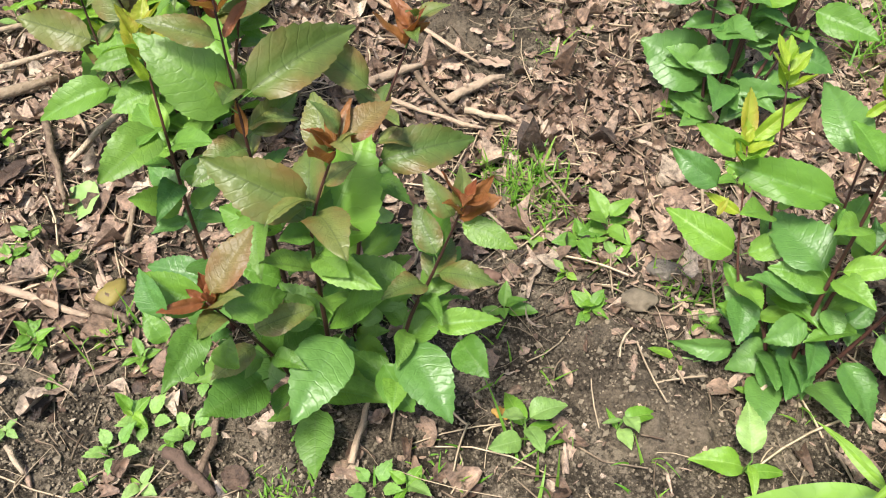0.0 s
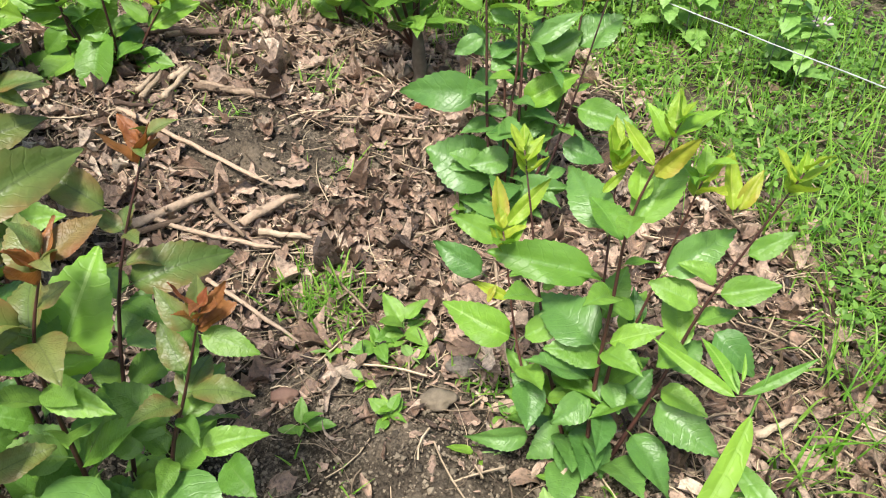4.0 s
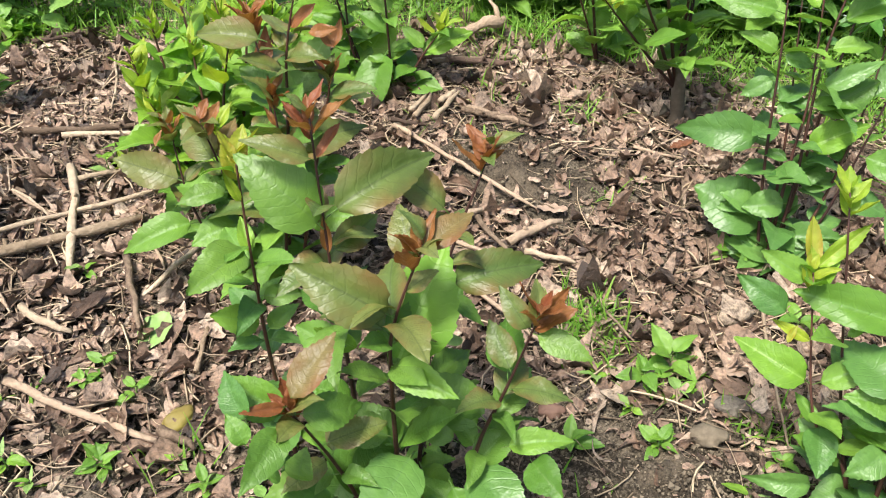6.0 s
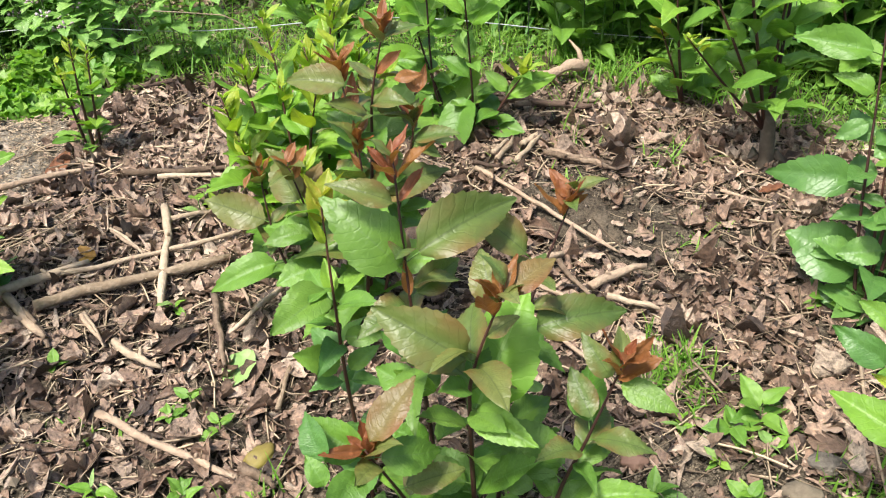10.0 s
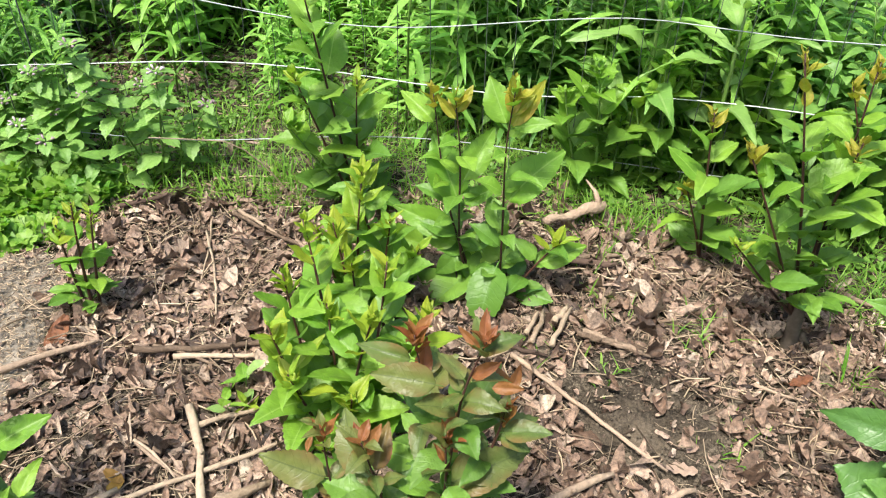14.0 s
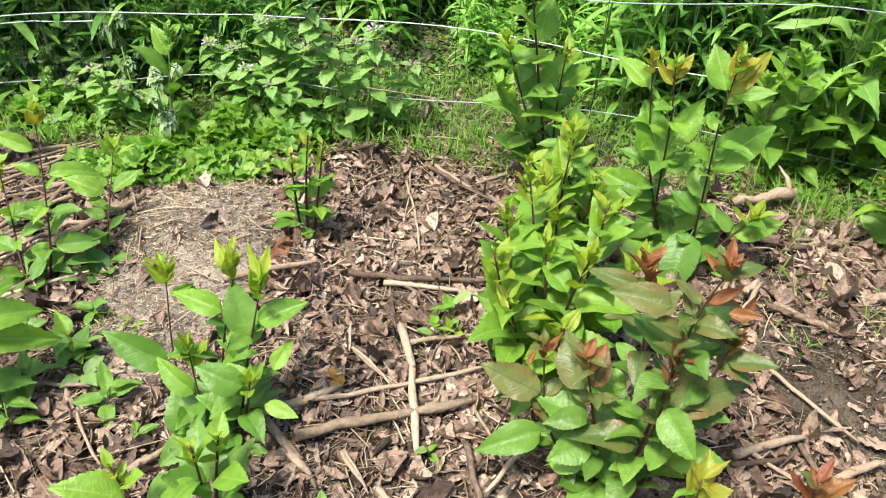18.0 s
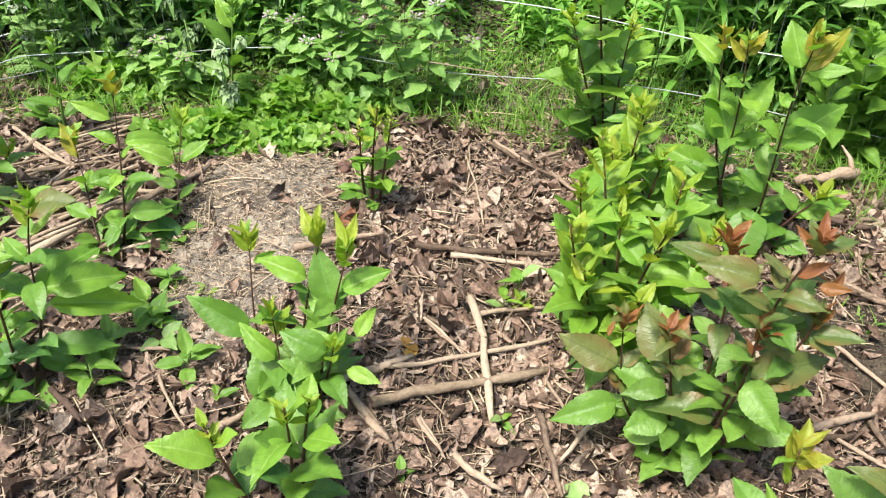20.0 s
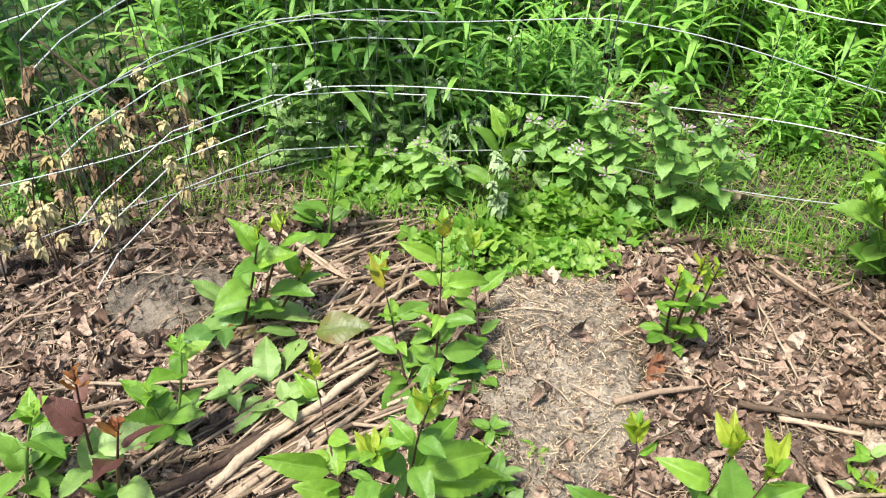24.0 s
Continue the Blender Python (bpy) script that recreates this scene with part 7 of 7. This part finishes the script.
herb_patch("cushion of bright lobed herb leaves by the nettles", -1.733, 1.411, 0.22, 0.11, 0.9, 340, 0.13)
herb_patch("ragged patch of lobed green herbs by the fence", -2.244, 1.157, 0.24, 0.12, 0.75, 300, 0.13)


# ---- netting fence ----
FENCE = ((-2.62, -1.2), (-2.5, -0.5), (-2.47, 0.2), (-2.46, 0.75), (-2.4, 1.02), (-1.84, 1.55), (-1.4, 1.8), (-0.46, 2.33), (0.1, 2.5), (0.41, 2.49), (0.77, 2.27), (1.25, 1.85), (1.6, 1.2), (1.75, 0.3))


def fence_at(s):
    """The point at s metres along the fence's foot."""
    for (a, b), (c, d) in zip(FENCE, FENCE[1:]):
        n = math.hypot(c - a, d - b)
        if s <= n:
            return a + (c - a) * s / n, b + (d - b) * s / n
        s -= n
    return FENCE[-1]


fence = new("netting_fence")
fence.location = (-2.4, 1.02, 0)
tagged(fence, "sagging netting fence of white wires and dark twine", "fence")
TOTAL = sum(math.hypot(c - a, d - b) for (a, b), (c, d) in zip(FENCE, FENCE[1:]))
for n, z in enumerate((0.11, 0.31, 0.5, 0.69, 0.88)):
    points = []
    steps = 90
    for i in range(steps + 1):
        s = TOTAL * i / steps
        x, y = fence_at(s)
        sag = 0.03 * math.sin(s * 2.3 + n * 0.6) + 0.018 * math.sin(s * 5.1 + n * 1.9)
        points.append((x + 2.4 + 0.02 * math.sin(s * 3 + n), y - 1.02 + 0.02 * math.cos(s * 2.7 + n * 2), z + sag + height(x, y)))
    bm = bmesh.new()
    tube(bm, points, [0.0015] * len(points), 5)
    part("wire", bm, WIRE, fence, "white twisted polywire")
bm = bmesh.new()
tube(bm, [(0, 0, 0), (0.006, 0.002, 0.3), (-0.005, 0.004, 0.6), (0, 0, 0.9)], [0.0011] * 4, 4)
twine = bpy.data.meshes.new("twine")
bm.to_mesh(twine)
bm.free()
twine.materials.append(TWINE)
for i in range(int(TOTAL / 0.078)):
    x, y = fence_at(i * 0.078)
    ob = new("twine", twine)
    ob.parent = fence
    ob.matrix_local = Matrix.Translation((x + 2.4, y - 1.02, height(x, y))) @ Euler((pick.gauss(0, 0.03), pick.gauss(0, 0.03), pick.uniform(0, 6))).to_matrix().to_4x4()
for s in (0.9, 3.05, 5.6, 7.4):
    x, y = fence_at(s)
    bm = bmesh.new()
    tube(bm, [(x + 2.4, y - 1.02, -0.1), (x + 2.4, y - 1.02, 0.95)], [0.002, 0.002], 8)
    part("post", bm, TWINE, fence, "thin dark fence post")


loose = new("loose_netting")
loose.location = (-2.32, 0.36, 0)
tagged(loose, "loose doubled end of the white wire netting", "fence")
LOOSE = ((-2.25, 0.28), (-2.28, 0.32), (-2.32, 0.37), (-2.44, 0.62), (-2.43, 0.92), (-2.3, 1.13), (-2.1, 1.28))
for n, z in enumerate((0.1, 0.31, 0.52, 0.72, 0.17, 0.41, 0.62)):
    points = []
    for (a, b), (c, d) in zip(LOOSE, LOOSE[1:]):
        for k in range(6):
            u = k / 6
            x, y = a + (c - a) * u, b + (d - b) * u
            points.append((x + 2.32 - (0.07 if n > 3 else 0), y - 0.36 + (0.03 if n > 3 else 0), z + 0.02 * math.sin(7 * x + n * 2) - 0.05 * max(0.0, 0.3 - y)))
    bm = bmesh.new()
    tube(bm, points, [0.0016] * len(points), 5)
    part("wire", bm, WIRE, loose, "white twisted polywire")
for i in range(14):
    (a, b), (c, d) = LOOSE[1 + i % 5], LOOSE[2 + i % 5]
    u = (i // 5) / 3 + 0.1
    ob = new("twine", twine)
    ob.parent = loose
    ob.matrix_local = Matrix.Translation((a + (c - a) * u + 2.32, b + (d - b) * u - 0.36, 0)) @ Euler((pick.gauss(0, 0.12), pick.gauss(0, 0.12), 0)).to_matrix().to_4x4()


# ---- stump, near weed, dry weeds and broad leaves ----
stump = new("stump")
stump.location = (STUMP[0], STUMP[1], height(*STUMP))
tagged(stump, "short grey cut stump that carries sapling shoots", "stump")
bm = bmesh.new()
tube(bm, [(0.012 - 0.0018 * i, 0, -0.03 + 0.016 * i) for i in range(11)], [0.027, 0.022, 0.019, 0.017, 0.0165, 0.016, 0.016, 0.0155, 0.015, 0.0145, 0.012], 14)
for v in bm.verts:
    v.co += Vector((noise.noise(v.co * 60), noise.noise(v.co * 60 + Vector((5, 0, 0))), 0)) * 0.004
part("trunk", bm, BARK, stump)
for a in (0.4, 3.4):
    bm = bmesh.new()
    d = Vector((math.cos(a), math.sin(a), 0))
    tube(bm, [d * 0.02 + Vector((0, 0, 0.03)), d * 0.036 + Vector((0, 0, 0.012)), d * 0.055 + Vector((0, 0, -0.012))], [0.012, 0.009, 0.006], 7)
    part("root", bm, BARK, stump)

lance = new("lance_leaved_weed")
lance.location = (0.8, 0.925, height(0.8, 0.925))
tagged(lance, "glossy weed with long lance shaped leaves", "weed")
LEAVES["long"] = [leaf_mesh("leaf_long", 0.1, 0.006, 0.25 + 0.12 * k, 0.35, 0.2 * k - 0.2, 0.004, 0.02, "fresh" if k == 1 else "green", STEM_GREEN, 15) for k in range(3)]
stem(lance, "g", ((0.000, 0.000, 0.000), (-0.001, 0.031, 0.074), (0.001, 0.075, 0.180), (0.012, 0.120, 0.294)), 0.004, 0.3, 0)
stem(lance, "g", ((-0.020, 0.000, 0.000), (-0.025, 0.005, 0.099)), 0.004, 0.3, 0)
leaf_at(lance, (-0.015, 0.100, 0.255), (-0.125, 0.140, 0.277), "long", 0.80)
leaf_at(lance, (-0.009, 0.103, 0.259), (0.065, 0.135, 0.310), "long", 0.80)
leaf_at(lance, (0.006, 0.097, 0.237), (-0.044, -0.097, 0.155), "long", 0.80)
leaf_at(lance, (-0.013, 0.102, 0.258), (-0.062, 0.169, 0.284), "long", 1.15)
leaf_at(lance, (0.001, 0.075, 0.180), (0.111, -0.044, 0.165), "long", 0.96)
leaf_at(lance, (-0.001, 0.040, 0.095), (0.079, 0.042, 0.115), "long", 1.15)
leaf_at(lance, (-0.013, 0.109, 0.271), (-0.013, 0.134, 0.295), "long", 0.80)
leaf_at(lance, (-0.014, 0.104, 0.266), (-0.028, 0.126, 0.284), "long", 0.80)
leaf_at(lance, (-0.024, 0.004, 0.070), (-0.119, 0.059, 0.094), "long", 0.72)
leaf_at(lance, (-0.024, 0.004, 0.070), (-0.101, 0.024, 0.097), "long", 0.80)
leaf_at(lance, (-0.023, 0.003, 0.060), (-0.210, -0.103, 0.016), "long", 1.15)
leaf_at(lance, (-0.022, 0.002, 0.040), (0.053, 0.005, 0.080), "long", 1.15)
leaf_at(lance, (-0.022, 0.002, 0.040), (-0.090, -0.064, 0.041), "long", 1.15)
leaf_at(lance, (-0.000, 0.057, 0.138), (0.047, 0.061, 0.151), "long", 0.80)
leaf_at(lance, (-0.024, 0.004, 0.089), (-0.006, 0.041, 0.116), "long", 1.12)

CREAM = grain_material("dry_cream_husk", (0.324, 0.259, 0.115), (0.54, 0.475, 0.259), 60, 0.8)


def dry_weed(x, y, tall, tufts, label="dead weed stalk with cream papery seed tufts", husk=None, stalk=None):
    """A dead weed stalk with cream papery seed tufts."""
    root = new("dry_weed")
    root.location = (x, y, rough(x, y))
    tagged(root, label, "weed stalk", "weed stalks at the fence")
    top = Vector((pick.gauss(0, 0.12), pick.gauss(0, 0.12), 1)) * tall
    bm = bmesh.new()
    tube(bm, [(0, 0, -0.01), top * 0.5 + Vector((0.01, 0, 0)), top], [0.003, 0.0024, 0.0014], 5)
    part("stalk", bm, stalk or STICK, root)
    for i in range(tufts):
        c = top * pick.uniform(0.3, 1.0) + Vector((pick.gauss(0, 0.02), pick.gauss(0, 0.02), 0))
        verts, faces = [], []
        for _ in range(24):
            a, e = pick.uniform(0, 6.28), pick.uniform(-0.9, 1.4)
            way = Vector((math.cos(a) * math.cos(e), math.sin(a) * math.cos(e), math.sin(e)))
            blade_strip(verts, faces, c + way * 0.006, way, pick.uniform(0.012, 0.02), 0.007, pick.uniform(0.4, 1.4), 3, 0.6)
        from_lists("seed_tuft", verts, faces, husk or CREAM, root)


for i in range(18):
    dry_weed(pick.uniform(-2.8, -2.4), pick.uniform(0.1, 0.85), pick.uniform(0.08, 0.34), 3)
BROWN_HUSK = grain_material("dry_brown_husk", (0.115, 0.072, 0.036), (0.302, 0.216, 0.122), 60, 0.85)
for i in range(12):
    dry_weed(pick.uniform(-3.0, -2.5), pick.uniform(0.0, 0.7), pick.uniform(0.2, 0.6), 4, "dead brown weed stalk with curled withered leaves", BROWN_HUSK, STICK_DARK)
WHITE_GREEN = grain_material("pale_green_flower", (0.144, 0.223, 0.0864), (0.259, 0.346, 0.18), 60, 0.8)
for i in range(4):
    dry_weed(-2.42 + 0.75 * pick.random(), 1.0 + 0.55 * pick.random(), pick.uniform(0.2, 0.5), 9, "weed stalk topped with pale green flower tufts", WHITE_GREEN, STEM_GREEN)


def rosette(x, y, leaves, label):
    """A flat rosette of broad dull leaves."""
    root = new("broad_leaved_weed")
    root.location = (x, y, rough(x, y))
    tagged(root, label, "weed")
    for turn, rise, size, colour in leaves:
        put_leaf(root, colour, (0.01 * math.cos(turn), 0.01 * math.sin(turn), 0.012), (math.cos(turn) * math.cos(rise), math.sin(turn) * math.cos(rise), math.sin(rise)), size, pick.uniform(-0.2, 0.2))


rosette(-2.035, 0.523, ((0.6, 0.25, 0.17, "dull"), (-0.5, 0.1, 0.13, "amberbronze"), (3.6, 0.5, 0.13, "dull"), (-1.6, 0.2, 0.1, "dull")), "broad dull leaved weed rosette among sticks")
rosette(-1.868, 0.586, ((0.8, 0.3, 0.13, "bronze"), (-2.0, 0.5, 0.1, "dull"), (-1.0, 0.2, 0.1, "dull")), "weed rosette with yellowing broad leaves")
rosette(-1.781, 0.428, ((-1.2, 0.1, 0.11, "dull"), (0.5, 0.4, 0.1, "dull"), (2.6, 0.5, 0.11, "dull")), "broad dull leaved weed beside dark stick")


rosette(-0.030, 0.632, ((0.3, 0.5, 0.026, "heart"), (1.5, 0.6, 0.03, "heart_young"), (2.8, 0.4, 0.024, "heart"), (4.0, 0.6, 0.028, "heart_young"), (5.2, 0.3, 0.022, "heart")), "small creeping weed with round scalloped leaves on soil")
rosette(-0.102, 0.564, ((0.3, 0.5, 0.026, "heart"), (1.5, 0.6, 0.03, "heart_young"), (2.8, 0.4, 0.024, "heart"), (4.0, 0.6, 0.028, "heart_young"), (5.2, 0.3, 0.022, "heart")), "small creeping weed with round scalloped leaves on soil")
rosette(-0.097, 0.618, ((0.3, 0.5, 0.026, "heart"), (1.5, 0.6, 0.03, "heart_young"), (2.8, 0.4, 0.024, "heart"), (4.0, 0.6, 0.028, "heart_young"), (5.2, 0.3, 0.022, "heart")), "small creeping weed with round scalloped leaves on soil")
rosette(-0.066, 0.708, ((0.3, 0.5, 0.026, "heart"), (1.5, 0.6, 0.03, "heart_young"), (2.8, 0.4, 0.024, "heart"), (4.0, 0.6, 0.028, "heart_young"), (5.2, 0.3, 0.022, "heart")), "small creeping weed with round scalloped leaves on soil")
rosette(0.220, 0.678, ((0.3, 0.5, 0.026, "heart"), (1.5, 0.6, 0.03, "heart_young"), (2.8, 0.4, 0.024, "heart"), (4.0, 0.6, 0.028, "heart_young"), (5.2, 0.3, 0.022, "heart")), "small creeping weed with round scalloped leaves on soil")


# ---- leaning branch and bent stem at the fence ----
def leaning(name, label, category, points, thick, thin, material):
    root = new(name)
    foot = Vector(points[-1])
    root.location = foot
    tagged(root, label, category)
    bm = bmesh.new()
    path = []
    for a, b in zip(points, points[1:]):
        path += [Vector(a).lerp(Vector(b), k / 4) - foot for k in range(4)]
    path.append(Vector((0, 0, -0.015)))
    n = len(path)
    tube(bm, path, [thin + (thick - thin) * i / (n - 1) for i in range(n)], 7)
    part("branch" if thick > 0.004 else "stem", bm, material, root)


leaning("leaning_branch", "thin brown dead branch leaning through the fence", "branch", ((-2.966, 0.535, 0.376), (-2.918, 0.582, 0.300), (-2.834, 0.663, 0.176), (-2.768, 0.727, 0.095), (-2.700, 0.793, 0.000)), 0.006, 0.004, STICK)
leaning("bent_stalk", "pale dry grass stalk bent into an arch", "stalk", ((-1.397, 1.547, 0.247), (-1.342, 1.601, 0.234), (-1.271, 1.670, 0.216), (-1.239, 1.701, 0.186), (-1.209, 1.730, 0.139), (-1.181, 1.757, 0.074), (-1.153, 1.784, -0.007)), 0.002, 0.0014, STICK_PALE)


# ---- dock behind the fence ----
LEAVES["dock"] = [leaf_mesh("leaf_dock", 0.17, 0.012, 0.5 + 0.2 * k, 0.3, 0.4 * k - 0.4, 0.06, 0.1, "nettle", STEM_GREEN, 22) for k in range(3)]


def dock(x, y, tall, count):
    """A tall stem with long wavy grey-green leaves."""
    root = new("dock_weed")
    root.location = (x, y, height(x, y))
    tagged(root, "tall dock weed with long wavy grey green leaves", "weed")
    top = Vector((0.02, -0.03, tall))
    bm = bmesh.new()
    tube(bm, [(0, 0, -0.02), top * 0.5 + Vector((0.01, 0, 0)), top], [0.007, 0.006, 0.003], 7)
    part("stem", bm, STEM_GREEN, root)
    for i in range(count):
        f = 0.25 + 0.75 * i / (count - 1)
        a, e = 2.4 * i + 0.5, 0.3 + 0.5 * f
        put_leaf(root, "dock", top * f, (math.cos(a) * math.cos(e), math.sin(a) * math.cos(e), math.sin(e)), 0.27 - 0.12 * f, pick.uniform(-0.3, 0.3))


dock(-0.470, 2.430, 0.640, 10)
dock(-0.270, 2.440, 0.580, 9)
dock(-0.640, 2.520, 0.540, 8)


# ---- pale flowering weeds along the fence ----
PALE_WEED = leaf_material("pale_weed", (0.17, 0.31, 0.09), (0.3, 0.44, 0.17), (0, 0, 0), per_island=True, through=0.42)
WHITISH = grain_material("whitish_flower", (0.28, 0.34, 0.22), (0.5, 0.54, 0.42), 70, 0.75)


def flowering_weed(x, y, tall, heads, bloom=True):
    """A thin upright stem with fine cut leaves in pairs and whitish flower clusters at the top."""
    root = new("flowering_weed")
    root.location = (x, y, height(x, y))
    tagged(root, "slender grey green weed with whitish flower clusters" if bloom else "slender grey green weed with finely cut leaves", "weed", "weeds along the fence")
    top = Vector((pick.gauss(0, 0.07), pick.gauss(0, 0.07), 1)) * tall
    bm = bmesh.new()
    tube(bm, [(0, 0, -0.015), top * 0.5 + Vector((pick.gauss(0, 0.01), 0.006, 0)), top], [0.0026, 0.002, 0.0012], 5)
    part("stem", bm, STEM_GREEN, root)
    for i in range(max(5, int(tall / 0.026))):
        verts, faces = [], []
        f = 0.08 + 0.86 * i * 0.026 / tall
        if f > 0.96:
            break
        a = 2.3 * i + pick.uniform(-0.4, 0.4)
        size = (0.085 - 0.045 * f) * pick.uniform(0.7, 1.2)
        e = pick.uniform(0.15, 0.7)
        way = Vector((math.cos(a) * math.cos(e), math.sin(a) * math.cos(e), math.sin(e)))
        across = way.cross(Vector((0, 0, 1))).normalized()
        base = top * f
        blade_strip(verts, faces, base, way, size, 0.012, 0.5, 4, 0.3)
        for k in range(1, 6):
            for side in (-1, 1):
                u = k / 6
                blade_strip(verts, faces, base + way * size * u - Vector((0, 0, 0.25 * size * u * u)), across * side + way * 0.7, size * (0.5 - 0.38 * u), 0.013, 0.3, 3, 0.3)
        from_lists("leaf", verts, faces, PALE_WEED, root)
    if not bloom:
        return
    for h in range(heads):
        verts, faces = [], []
        c = top * (1 - 0.09 * h) + Vector((pick.gauss(0, 0.012), pick.gauss(0, 0.012), 0))
        for _ in range(18):
            a, e = pick.uniform(0, 6.28), pick.uniform(-0.2, 1.2)
            way = Vector((math.cos(a) * math.cos(e), math.sin(a) * math.cos(e), math.sin(e) * 0.4))
            blade_strip(verts, faces, c + way * pick.uniform(0.004, 0.022), way, pick.uniform(0.008, 0.013), 0.007, 0.6, 3, 0.5)
        from_lists("flower_cluster", verts, faces, WHITISH, root)


for x, y, tall in ((-2.50, 0.97, 0.33), (-2.45, 0.99, 0.25), (-2.47, 0.95, 0.15), (-2.41, 1.08, 0.32), (-2.38, 1.11, 0.14), (-2.36, 1.19, 0.45), (-2.34, 1.23, 0.23), (-2.29, 1.27, 0.14), (-2.36, 1.27, 0.33), (-2.31, 1.35, 0.36)):
    flowering_weed(x, y, tall, pick.choice((1, 1, 2)))
for i in range(22):
    u = pick.random()
    flowering_weed(-2.46 + 0.36 * u + pick.uniform(-0.09, 0.09), 1.05 + 0.5 * u + pick.uniform(-0.06, 0.1), pick.uniform(0.12, 0.36), 1, pick.random() < 0.12)

# ---- dry reeds lying beside the pale stick ----
for i in range(60):
    x, y = pick.uniform(-2.05, -1.5), pick.uniform(0.2, 0.98)
    if in_mound(x, y):
        continue
    a, h = pick.gauss(1.25, 0.42), pick.uniform(0.07, 0.2)
    stick(x - math.cos(a) * h, y - math.sin(a) * h, x + math.cos(a) * h, y + math.sin(a) * h, pick.uniform(0.0035, 0.0065), pick.choice("ppps"))
